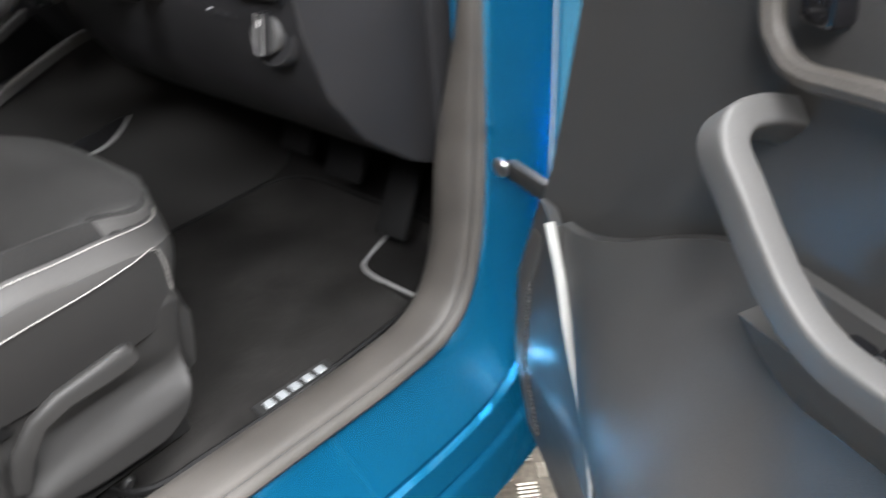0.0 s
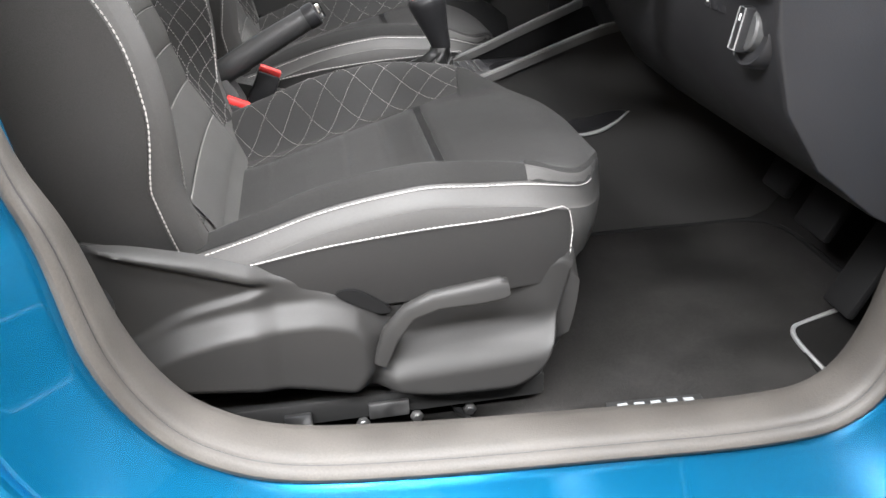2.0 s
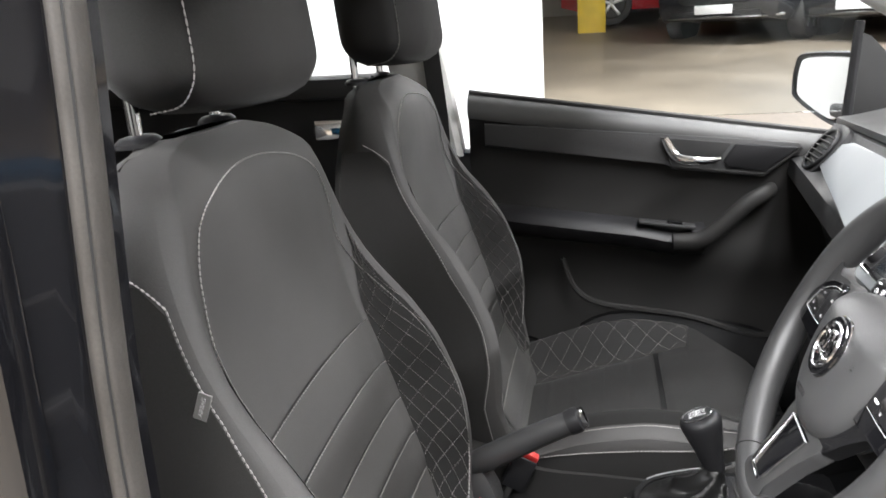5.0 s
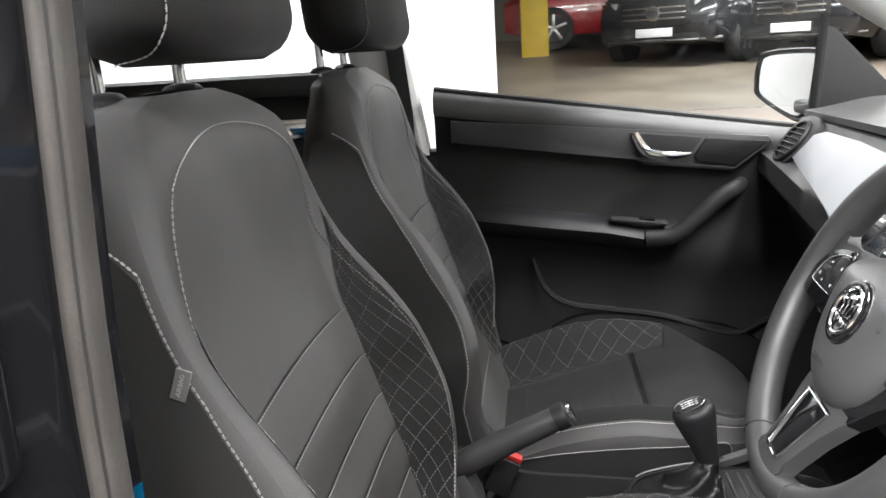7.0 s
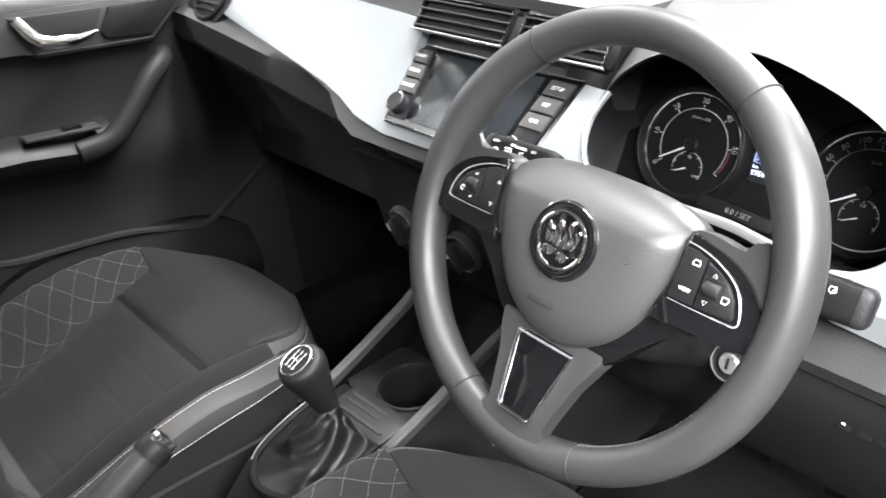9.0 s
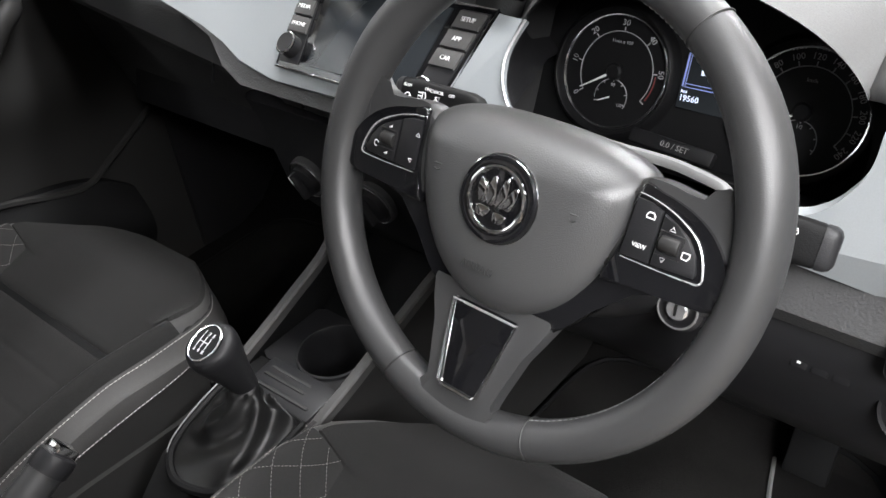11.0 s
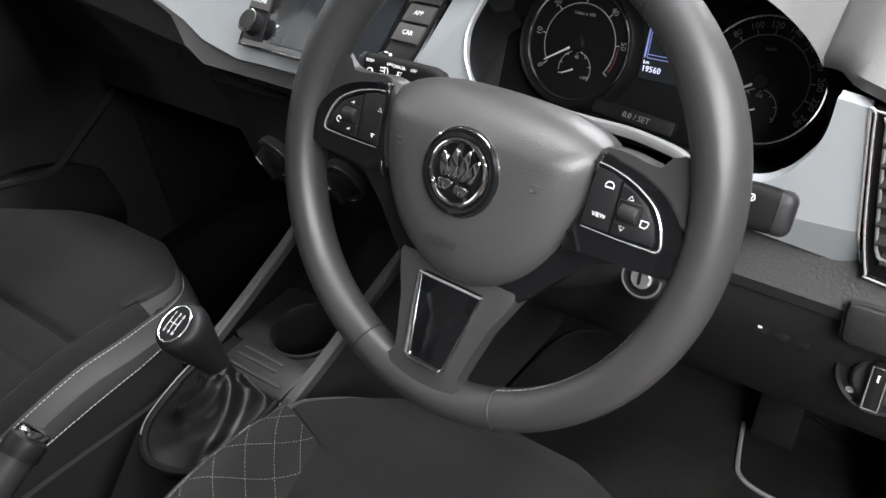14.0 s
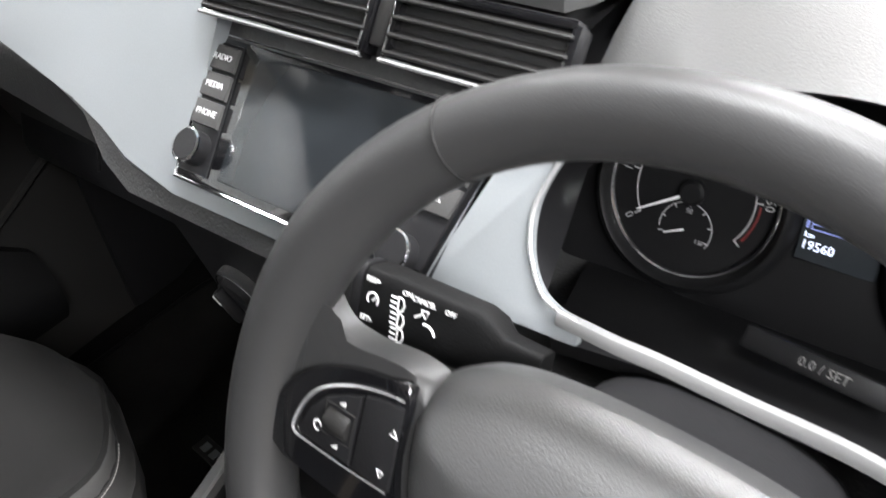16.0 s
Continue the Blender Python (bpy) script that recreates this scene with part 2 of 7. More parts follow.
M_GLOSS = surface("piano_black", (0.006, 0.006, 0.007), 0.08, coat=0.6, rough_var=0.03)
M_SILVER = surface("brushed_silver_trim", (0.255, 0.271, 0.281), 0.34, metal=0.15, grain=0.03, scale=900, blotch=0.04)
M_BRIGHT = surface("polished_trim", (0.80, 0.80, 0.81), 0.26, metal=0.75, rough_var=0.05)
M_DIALMARK = surface("dial_print", (0.34, 0.34, 0.34), 0.6)
M_CHROME = surface("chrome", (0.85, 0.85, 0.86), 0.12, metal=1.0, rough_var=0.04)
M_WHEEL = surface("wheel_leather", (0.034, 0.034, 0.0344), 0.42, grain=0.06, scale=1200, bump=0.15, bump_scale=1300, blotch=0.06, specular=0.5)
M_PAD = surface("pad_plastic", (0.054, 0.054, 0.0545), 0.40, grain=0.06, scale=1200, bump=0.25, bump_scale=1000, blotch=0.05, specular=0.55)
M_BLUE = surface("blue_metallic_paint", (0.006, 0.182, 0.38), 0.19, metal=0.8, grain=0.18, scale=2500, coat=1.0, blotch=0.03, rough_var=0.05)
M_RUBBER = surface("rubber_seal", (0.040, 0.036, 0.032), 0.60, grain=0.12, scale=500, bump=0.25, bump_scale=500, blotch=0.2, blotch_scale=14)
M_BLACKRUB = surface("black_rubber", (0.012, 0.012, 0.012), 0.6, grain=0.1, scale=500)
M_CARPET = surface("carpet", (0.0072, 0.0069, 0.0067), 0.95, grain=0.45, scale=900, bump=0.9, bump_scale=900, blotch=0.25, blotch_scale=9, specular=0.1)
M_MAT = surface("mat_carpet", (0.0130, 0.0124, 0.0119), 0.95, grain=0.45, scale=800, bump=0.9, bump_scale=800, blotch=0.55, blotch_scale=8, specular=0.1)
M_PILLAR = surface("light_grey_trim", (0.52, 0.52, 0.50), 0.7, grain=0.05, scale=700, bump=0.15, bump_scale=800, blotch=0.03)
M_RED = surface("red_plastic", (0.46, 0.030, 0.028), 0.4, rough_var=0.05)
M_SCREEN = surface("dark_screen", (0.02, 0.023, 0.026), 0.12, rough_var=0.02)
M_DIAL = surface("dial_black", (0.006, 0.006, 0.0065), 0.5, grain=0.05, scale=900, specular=0.2)
M_MARK = surface("white_print", (0.75, 0.75, 0.75), 0.6)
M_DIMMARK = surface("grey_print", (0.30, 0.30, 0.30), 0.6)
M_REDMARK = surface("red_print", (0.12, 0.010, 0.010), 0.6)
M_STEEL = surface("bare_steel", (0.45, 0.45, 0.45), 0.35, metal=1.0, blotch=0.2, blotch_scale=40)
M_LCD = glow("display_blue", (0.30, 0.36, 0.75), 0.22)
M_LCDW = glow("display_white", (0.75, 0.82, 1.0), 1.2)
M_CONCRETE = surface("brown_concrete", (0.155, 0.128, 0.098), 0.55, grain=0.15, scale=40, bump=0.2, bump_scale=60, blotch=0.28, blotch_scale=0.9)
M_PLATE = surface("worn_tread_plate", (0.10, 0.085, 0.065), 0.5, metal=0.3, grain=0.3, scale=120, blotch=0.3, blotch_scale=14)
M_LUG = surface("bright_plate_lug", (0.55, 0.50, 0.43), 0.4, metal=0.6, grain=0.15, scale=300)
M_WALL = surface("white_wall_paint", (0.80, 0.80, 0.80), 0.7, grain=0.02, scale=60, blotch=0.02)
M_FARWALL = surface("grey_wall_paint", (0.42, 0.41, 0.39), 0.7, grain=0.03, scale=60, blotch=0.08, blotch_scale=1.2)
M_RAIL = surface("satin_grey_plastic", (0.17, 0.17, 0.17), 0.42, grain=0.04, scale=900, bump=0.1, bump_scale=1000, blotch=0.05)
M_RIMEDGE = surface("pale_rim_edge", (0.34, 0.34, 0.33), 0.55, grain=0.05, scale=700, blotch=0.08)
# Blacker than the hard plastic: shade of gaps and footwell is in this colour.
M_SHADEBLACK = surface("shaded_black_plastic", (0.006, 0.006, 0.0062), 0.62, grain=0.08, scale=900, bump=0.25, bump_scale=900, blotch=0.08, specular=0.12)
# Open door's plastic, lighter than the closed door's: lamp light put in the colour.
M_LITDOOR = surface("lit_door_plastic", (0.044, 0.0432, 0.0425), 0.45, grain=0.06, scale=800, bump=0.2, bump_scale=900, blotch=0.06, specular=0.3)
M_GRIP = surface("grip_plastic", (0.060, 0.059, 0.058), 0.5, grain=0.06, scale=900, bump=0.15, bump_scale=1000, blotch=0.06, specular=0.35)
M_LABEL = surface("label_cloth", (0.13, 0.128, 0.124), 0.8, grain=0.1, scale=1500)
M_GLASS = glass("window_glass", (0.97, 0.99, 0.985))
M_MIRROR = surface("mirror_glass", (0.9, 0.9, 0.9), 0.02, metal=1.0, rough_var=0.0)


def ss(a, b, x):
    t = min(max((x - a) / (b - a), 0), 1)
    return t * t * (3 - 2 * t)


# ---- car shell ----
OPENING = [(-0.066, 1.46), (-0.078, 1.2), (-0.088, 0.98), (-0.079, 0.72), (-0.06, 0.62), (-0.047, 0.52), (-0.015, 0.447), (0.03, 0.402), (0.098, 0.372),
           (0.215, 0.356), (0.389, 0.343), (0.560, 0.333), (0.645, 0.345), (0.692, 0.400), (0.718, 0.51), (0.732, 0.70), (0.738, 0.98)]
LOOP = smooth_path([(x, 0, z) for x, z in OPENING], 5)


def flange(offsets, narrow=0.0):
    """Loops along the door opening, each moved outwards from it by (distance, y)."""
    out = []
    for d, y in offsets:
        loop = []
        for i, p in enumerate(LOOP):
            k = 1 - 0.62 * ss(0.5, 0.75, p.z) * narrow
            t = (LOOP[min(i + 1, len(LOOP) - 1)] - LOOP[max(i - 1, 0)]).normalized()
            n = Vector((-t.z, 0, t.x)) * -1
            loop.append(Vector((p.x, -0.735 + (y + 0.735) * k, p.z)) + n * (d if d > 0 else d * (0.25 + 0.75 * k)))
        out.append(loop)
    return out


car_body = tagged(new("car_body"), "bright blue metallic car body with its driver's door open", "car body", kind="structure")
FRAME = flange([(-0.008, -0.70), (-0.004, -0.722), (0.000, -0.733), (0.012, -0.741), (0.040, -0.765), (0.058, -0.785), (0.064, -0.793), (0.067, -0.789), (0.071, -0.789), (0.075, -0.800),
                (0.100, -0.812), (0.104, -0.809), (0.108, -0.809), (0.112, -0.818), (0.135, -0.830), (0.152, -0.836), (0.175, -0.825), (0.19, -0.79)])
for k, loop in enumerate(FRAME):
    if k > 5:
        for i, p in enumerate(LOOP):
            if p.x > 0.6:
                loop[i].y += min(k - 5, 6) / 6 * 0.060 * ss(0.40, 0.54, p.z)
CUT = next(i for i, p in enumerate(LOOP) if p.z < 0.93)
bm = bmesh.new()
rings(bm, [loop[CUT:] for loop in FRAME], closed=False)
part("door_frame", bm, M_BLUE, car_body, "glossy blue painted door frame and sill")
bm = bmesh.new()
rings(bm, [loop[:CUT + 1] for loop in FRAME[:6]], closed=False)
part("upper_frame", bm, M_GLOSS, car_body, "gloss black upper pillar")
bm = bmesh.new()
rings(bm, flange([(0.004, -0.726), (0.001, -0.735), (-0.003, -0.7415), (-0.008, -0.7435), (-0.0125, -0.7415), (-0.0155, -0.736), (-0.0162, -0.7305)], 1.0), closed=False)
part("door_seal", bm, M_RUBBER, car_body, "grey rubber door seal")
bm = bmesh.new()
rings(bm, flange([(-0.0135, -0.733), (-0.0165, -0.7315), (-0.0195, -0.728), (-0.0215, -0.720), (-0.0225, -0.708), (-0.0220, -0.692), (-0.0185, -0.678), (-0.008, -0.668), (0.012, -0.663), (0.04, -0.660)], 1.0), closed=False)
part("seal_trim", bm, M_RUBBER, car_body, "ribbed grey inner trim lip")
bm = bmesh.new()
tube(bm, flange([(-0.0150, -0.7325)], 1.0)[0], 0.0013, 6)
part("seal_lip", bm, M_BLACKRUB, car_body)
# inner sill cover
bm = bmesh.new()
sheet(bm, lambda u, v: (-0.06 + 0.80 * u, -0.665 + 0.05 * v, 0.326 - 0.008 * u - 0.018 * v - 0.03 * max(0, v - 0.6) / 0.4), 20, 8, 0.01, (0, 0, -1))
part("sill_cover", bm, M_HARD, car_body)


def box_part(name, size, at, mat, parent, bevel=0.006, rot=(0, 0, 0), label="", seg=2):
    bm = bmesh.new()
    rbox(bm, size, pose(*at, *rot), bevel, seg)
    return part(name, bm, mat, parent, label)


# rear door and outer pillar on the near side
bm = bmesh.new()
sheet(bm, lambda u, v: (-0.235 - 0.75 * u, -0.80 - 0.055 * math.sin(math.pi * min(v * 1.05, 1)), 0.22 + 0.74 * v), 8, 16, 0.03, (0, 1, 0))
part("rear_door", bm, M_BLUE, car_body, "closed blue rear door")
box_part("pillar_cover", (0.105, 0.03, 0.55), (-0.16, -0.765, 1.235), M_GLOSS, car_body, 0.008, label="gloss black pillar cover")
box_part("waist_seal", (0.72, 0.03, 0.022), (-0.62, -0.80, 0.972), M_BLACKRUB, car_body, 0.006)
box_part("rear_window_frame", (0.03, 0.04, 0.5), (-0.245, -0.775, 1.22), M_BLACKRUB, car_body, 0.006)
bm = bmesh.new()
rbox(bm, (0.66, 0.005, 0.46), pose(-0.60, -0.765, 1.20, 6, 0, 0), 0)
g = part("rear_side_window", bm, M_GLASS, car_body)
g.visible_shadow = False
# inner pillar cover
bm = bmesh.new()
rings(bm, [[Vector((-0.128 - 0.025 * a, -0.655 + 0.012 * a, z)) for a in (0, 1, 2.2, 3.2)] + [Vector((-0.24, -0.60, z)), Vector((-0.25, -0.70, z)), Vector((-0.13, -0.70, z))] for z in (0.40, 0.6, 0.8, 1.0, 1.2, 1.46)])
part("pillar_trim", bm, M_HARD, car_body)
# roof, windscreen posts, floor, far side, rear
bm = bmesh.new()
sheet(bm, lambda u, v: (-1.75 + 2.22 * u, -0.66 + 1.32 * v, 1.43 + 0.05 * math.sin(math.pi * u) + 0.03 * math.sin(math.pi * v)), 10, 10, 0.03, (0, 0, 1))
part("roof", bm, M_PILLAR, car_body, "light grey headliner")
bm = bmesh.new()
sheet(bm, lambda u, v: (-1.78 + 2.27 * u, -0.675 + 1.35 * v, 1.462 + 0.05 * math.sin(math.pi * u) + 0.03 * math.sin(math.pi * v)), 14, 14, 0.02, (0, 0, 1))
part("roof_skin", bm, M_BLUE, car_body, "blue painted roof panel")
for sgn in (-1, 1):
    bm = bmesh.new()
    tube(bm, smooth_path([(0.40, sgn * 0.64, 1.46), (0.74, sgn * 0.69, 1.26), (1.16, sgn * 0.73, 1.0)], 6), 0.062, 12, squash=1.0)
    part("windscreen_pillar", bm, M_PILLAR, car_body, "light grey windscreen pillar trim")
bm = bmesh.new()
sheet(bm, lambda u, v: (0.46 + 0.76 * u, (-0.62 - 0.08 * u) * (1 - 2 * v), 1.445 - 0.45 * u + 0.03 * math.sin(math.pi * v)), 6, 12)
g = part("windscreen", bm, M_GLASS, car_body)
g.visible_shadow = False
bm = bmesh.new()
sheet(bm, lambda u, v: (-1.0 + 1.95 * u, -0.66 + 1.32 * v, 0.272 + 0.09 * max(0, u - 0.955) / 0.045 + 0.02 * math.sin(9 * u) * math.sin(7 * v) * 0.1), 30, 20, 0.03, (0, 0, -1))
part("floor_carpet", bm, M_CARPET, car_body, "black floor carpet")
box_part("bulkhead", (0.05, 1.36, 0.75), (1.0, 0, 0.62), M_CARPET, car_body)
box_part("rear_closing", (0.06, 1.4, 0.75), (-1.4, 0, 0.62), M_SOFT, car_body)
box_part("foot_side_trim", (0.30, 0.02, 0.42), (0.87, -0.668, 0.50), M_HARD, car_body)
# far pillar and rear door of the far side
bm = bmesh.new()
rings(bm, [[Vector((x0, 0.655, z)), Vector((x0 + 0.03, 0.645, z)), Vector((x1 - 0.012, 0.645, z)), Vector((x1, 0.655, z)), Vector((x1, 0.70, z)), Vector((x0, 0.70, z))]
           for z, x0, x1 in ((0.93, -0.215, -0.085), (1.1, -0.235, -0.112), (1.26, -0.26, -0.150), (1.45, -0.30, -0.20))])
part("far_pillar", bm, M_PILLAR, car_body, "light grey centre pillar trim")
box_part("far_pillar_foot", (0.16, 0.05, 0.60), (-0.13, 0.68, 0.64), M_HARD, car_body, 0.015)
bm = bmesh.new()
tube(bm, [(-0.155, 0.64, 1.30), (-0.13, 0.638, 1.02), (-0.12, 0.64, 0.5)], 0.021, 6, squash=0.12, up=(0, 1, 0))
part("far_belt_strap", bm, M_BLACKRUB, car_body)
bm = bmesh.new()
sheet(bm, lambda u, v: (-0.24 - 0.85 * u, 0.66 - 0.02 * math.sin(math.pi * v), 0.35 + 0.74 * v), 6, 10, 0.05, (0, 1, 0))
part("far_rear_door", bm, M_HARD, car_body)
box_part("far_rear_ledge", (0.85, 0.09, 0.05), (-0.66, 0.655, 1.09), M_SEATTRIM, car_body, 0.018)
box_part("far_rear_handle", (0.10, 0.016, 0.045), (-0.36, 0.635, 1.0), M_CHROME, car_body, 0.006)
bm = bmesh.new()
rbox(bm, (0.80, 0.005, 0.34), pose(-0.68, 0.69, 1.26), 0)
g = part("far_rear_window", bm, M_GLASS, car_body)
g.visible_shadow = False

# ---- seats ----


CUSH_Z = [(-0.08, 0.470), (0.05, 0.480), (0.15, 0.502), (0.29, 0.533), (0.40, 0.546), (0.46, 0.538), (0.49, 0.522), (0.51, 0.495)]
CUSH_B = [(-0.08, 0.035), (-0.02, 0.045), (0.075, 0.066), (0.16, 0.073), (0.245, 0.065), (0.30, 0.052), (0.37, 0.032), (0.41, 0.016), (0.46, 0.004), (0.51, 0.0)]
CUSH_W = [(-0.08, 0.232), (0.1, 0.243), (0.3, 0.245), (0.37, 0.238), (0.415, 0.214), (0.45, 0.170), (0.475, 0.115), (0.496, 0.06), (0.51, 0.02)]
BACK_W = [(0.48, 0.195), (0.56, 0.225), (0.66, 0.243), (0.80, 0.245), (0.92, 0.228), (1.0, 0.214), (1.05, 0.200), (1.088, 0.178), (1.112, 0.138), (1.125, 0.075)]
BACK_B = [(0.48, 0.020), (0.56, 0.032), (0.62, 0.051), (0.68, 0.069), (0.74, 0.079), (0.80, 0.076), (0.86, 0.063), (0.92, 0.040), (1.0, 0.017), (1.06, 0.004), (1.1, 0.0)]
BACK_T = [(0.48, 0.10), (0.7, 0.125), (0.9, 0.12), (1.05, 0.095), (1.10, 0.07), (1.125, 0.03)]


def seam_z(x):
    return lerp_list(x, [(-0.08, 0.492), (0.0, 0.503), (0.05, 0.512), (0.164, 0.530), (0.278, 0.538), (0.39, 0.540), (0.41, 0.528)])


def seam_e(x):
    return lerp_list(x, [(-0.08, 0.90), (0.05, 0.925), (0.18, 0.935), (0.32, 0.93), (0.40, 0.92), (0.46, 0.905)])


def cush_top(x, w):
    half = lerp_list(x, CUSH_W)
    e = min(abs(w) / half, 1.0)
    return lerp_list(x, CUSH_Z) + lerp_list(x, CUSH_B) * ss(0.145, 0.210, abs(w)) - 0.034 * ss(0.84, 1.0, e)


def back_base(z):
    return -0.099 - 0.32 * (z - 0.865) + (0.03 * max(0, 0.60 - z) / 0.12) + 0.026 * ss(0.92, 1.08, z) - 0.022 * ss(1.08, 1.125, z)


def side_seam(z):
    """Where the outer seam of the backrest runs, in x."""
    off = lerp_list(z, [(0.49, -0.035), (0.60, 0.012), (0.684, 0.050), (0.747, 0.060), (0.835, 0.042), (0.861, 0.037), (0.906, 0.024), (0.953, 0.015), (0.99, 0.006), (1.02, -0.022), (1.035, -0.047)])
    return min(back_base(z) + off, back_front(z, lerp_list(z, BACK_W)) - 0.004)


def back_front(z, w):
    half = lerp_list(z, BACK_W)
    e = min(abs(w) / half, 1.0)
    return back_base(z) + lerp_list(z, BACK_B) * ss(0.170, 0.232, abs(w)) - 0.015 * (max(0, e - 0.90) / 0.10) ** 2


def seat(yc, s, label):
    root = thing("driver_seat" if s < 0 else "passenger_seat", label, "car seat", "front seats")
    root.location = (0.0 if s < 0 else 0.018, yc, 0)
    P = lambda x, w, z: Vector((x, s * w, z))
    # cushion
    bm = bmesh.new()
    loops = []
    for x in np.linspace(-0.08, 0.51, 34):
        half = lerp_list(x, CUSH_W)
        loop = [P(x, half * math.sin(math.pi / 2 * (-1 + k / 40)), cush_top(x, half * math.sin(math.pi / 2 * (-1 + k / 40)))) for k in range(81)]
        zt = cush_top(x, half)
        low = 0.455 + 0.03 * ss(0.46, 0.51, x)
        loop += [P(x, half + 0.004, zt - 0.012), P(x, half + 0.002, 0.5 * (zt + low)), P(x, half - 0.012, low), P(x, -half + 0.012, low), P(x, -half - 0.002, 0.5 * (zt + low)), P(x, -half - 0.004, zt - 0.012)]
        loops.append(loop)
    rings(bm, loops)
    cushion = part("seat_cushion", bm, M_LEATHER, root, "charcoal cloth seat cushion", sharp=60)
    # cloth insert of the cushion, two fields with a groove between them
    def field(x0, x1, w0, w1):
        def f(u, v):
            x = x0 + (x1 - x0) * u
            half = w0 + (w1 - w0) * u
            if x > 0.30:
                half = min(half, lerp_list(x, CUSH_W) * 0.87)
                half += (lerp_list(x, CUSH_W) * (seam_e(x) - 0.012) - half) * ss(0.357, 0.365, x)
            w = half * (2 * v - 1)
            rim = min(u, 1 - u, v, 1 - v)
            dent = sum(0.0016 * math.exp(-((x - c) / 0.0035) ** 2) for c in (0.085, 0.137, 0.188, 0.238))
            return P(x, w, cush_top(x, w) + 0.0005 + 0.0055 * min(1, rim / 0.07) ** 0.5 - dent)
        return f
    bm = bmesh.new()
    sheet(bm, field(0.018, 0.2915, 0.112, 0.154), 80, 18)
    part("seat_insert", bm, M_INSERT, cushion, "dark woven cloth insert")
    bm = bmesh.new()
    sheet(bm, field(0.3005, 0.500, 0.155, 0.190), 72, 20)
    part("seat_insert", bm, M_INSERT, cushion, "dark woven cloth insert")
    # dark strip along the crease: the groove's shade put in as colour
    bm = bmesh.new()
    sheet(bm, lambda u, v: P(0.2905 + 0.011 * u, 0.156 * (2 * v - 1), cush_top(0.296, 0.156 * (2 * v - 1)) + 0.0007), 2, 18)
    part("groove_shade", bm, M_SHADEBLACK, cushion)
    # side panels of the cushion, darker: shade between the seats put in their colour
    for q in (1, -1):
        bm = bmesh.new()
        sheet(bm, lambda u, v: P(-0.06 + 0.465 * u, q * (lerp_list(-0.06 + 0.465 * u, CUSH_W) + 0.0065 + 0.004 * math.sin(math.pi * v)), 0.458 + (seam_z(-0.06 + 0.465 * u) - 0.459) * v), 24, 6)
        part("side_panel", bm, M_QUILT, cushion, "black cloth side panel")
    # stitching along both edges
    for q in (1, -1):
        bm = bmesh.new()
        stitch(bm, [P(x, q * lerp_list(x, CUSH_W) * seam_e(x), cush_top(x, lerp_list(x, CUSH_W) * seam_e(x)) + 0.0024) for x in np.linspace(-0.04, 0.455, 60)], r=0.00062)
        tagged(part("upper_stitching", bm, M_STITCH, cushion, "white edge stitching", smooth=False), kind="stuff")
        line = [P(x, q * (lerp_list(x, CUSH_W) + 0.0085), seam_z(x) + 0.0015) for x in np.linspace(-0.02, 0.395, 36)]
        w = lerp_list(0.405, CUSH_W) + 0.009
        line += [P(0.404, q * w, 0.532), P(0.408, q * w, 0.510), P(0.404, q * (w + 0.003), 0.470)]
        bm = bmesh.new()
        stitch(bm, line, r=0.00062)
        tagged(part("side_stitching", bm, M_STITCH, cushion, "white edge stitching", smooth=False), kind="stuff")
    # quilted inner faces of the cushion bolsters
    for q in (1, -1):
        bm = bmesh.new()
        def g(u, v):
            x = -0.03 + 0.392 * u
            w0 = (0.1135 + 0.150 * (x - 0.018)) if x < 0.296 else (0.156 + 0.17 * (x - 0.3))
            w1 = max(lerp_list(x, CUSH_W) * (seam_e(x) - 0.012), w0 + 0.002)
            w0 -= 0.003
            w = w0 + (w1 - w0) * v
            return P(x, q * w, cush_top(x, w) + 0.0016)
        sheet(bm, g, 40, 24)
        if q == (1 if s < 0 else -1):
            part("bolster_cloth", bm, M_INSERT, cushion, "plain dark woven bolster cloth")
            continue
        quilt = part("quilted_panel", bm, M_QUILT, cushion, "black cloth quilted with pale thread")
        bm = bmesh.new()
        for sl in (1, -1):
            c = -0.6
            while c < 0.8:
                line = []
                for k in range(41):
                    v = k / 40
                    x = c + sl * 0.105 * v
                    if -0.03 < x < 0.362:
                        p = g((x + 0.03) / 0.392, v)
                        line.append(p + Vector((0, 0, 0.0010)))
                if len(line) > 3:
                    stitch(bm, line, length=0.0024, gap=0.0014, r=0.00032)
                c += 0.044
        tagged(part("quilt_stitching", bm, M_PIPING, quilt, "pale diamond stitching", smooth=False), kind="stuff")
    # quilted strip behind the insert
    bm = bmesh.new()
    sheet(bm, lambda u, v: P(-0.06 + 0.0765 * u, 0.128 * (2 * v - 1), cush_top(-0.06 + 0.0765 * u, 0.128 * (2 * v - 1)) + 0.0014), 6, 16)
    quilt = part("quilted_panel", bm, M_QUILT, cushion, "black cloth quilted with pale thread")
    bm = bmesh.new()
    for sl in (1, -1):
        for k in range(-8, 9):
            line = [P(-0.05 + 0.064 * t, 0.034 * k + sl * 0.052 * t, cush_top(-0.05 + 0.064 * t, 0.034 * k + sl * 0.052 * t) + 0.0024) for t in np.linspace(0, 1, 12) if abs(0.034 * k + sl * 0.052 * t) < 0.126]
            if len(line) > 3:
                stitch(bm, line, length=0.0024, gap=0.0014, r=0.00032)
    tagged(part("quilt_stitching", bm, M_PIPING, quilt, "pale diamond stitching", smooth=False), kind="stuff")
    # backrest
    bm = bmesh.new()
    loops = []
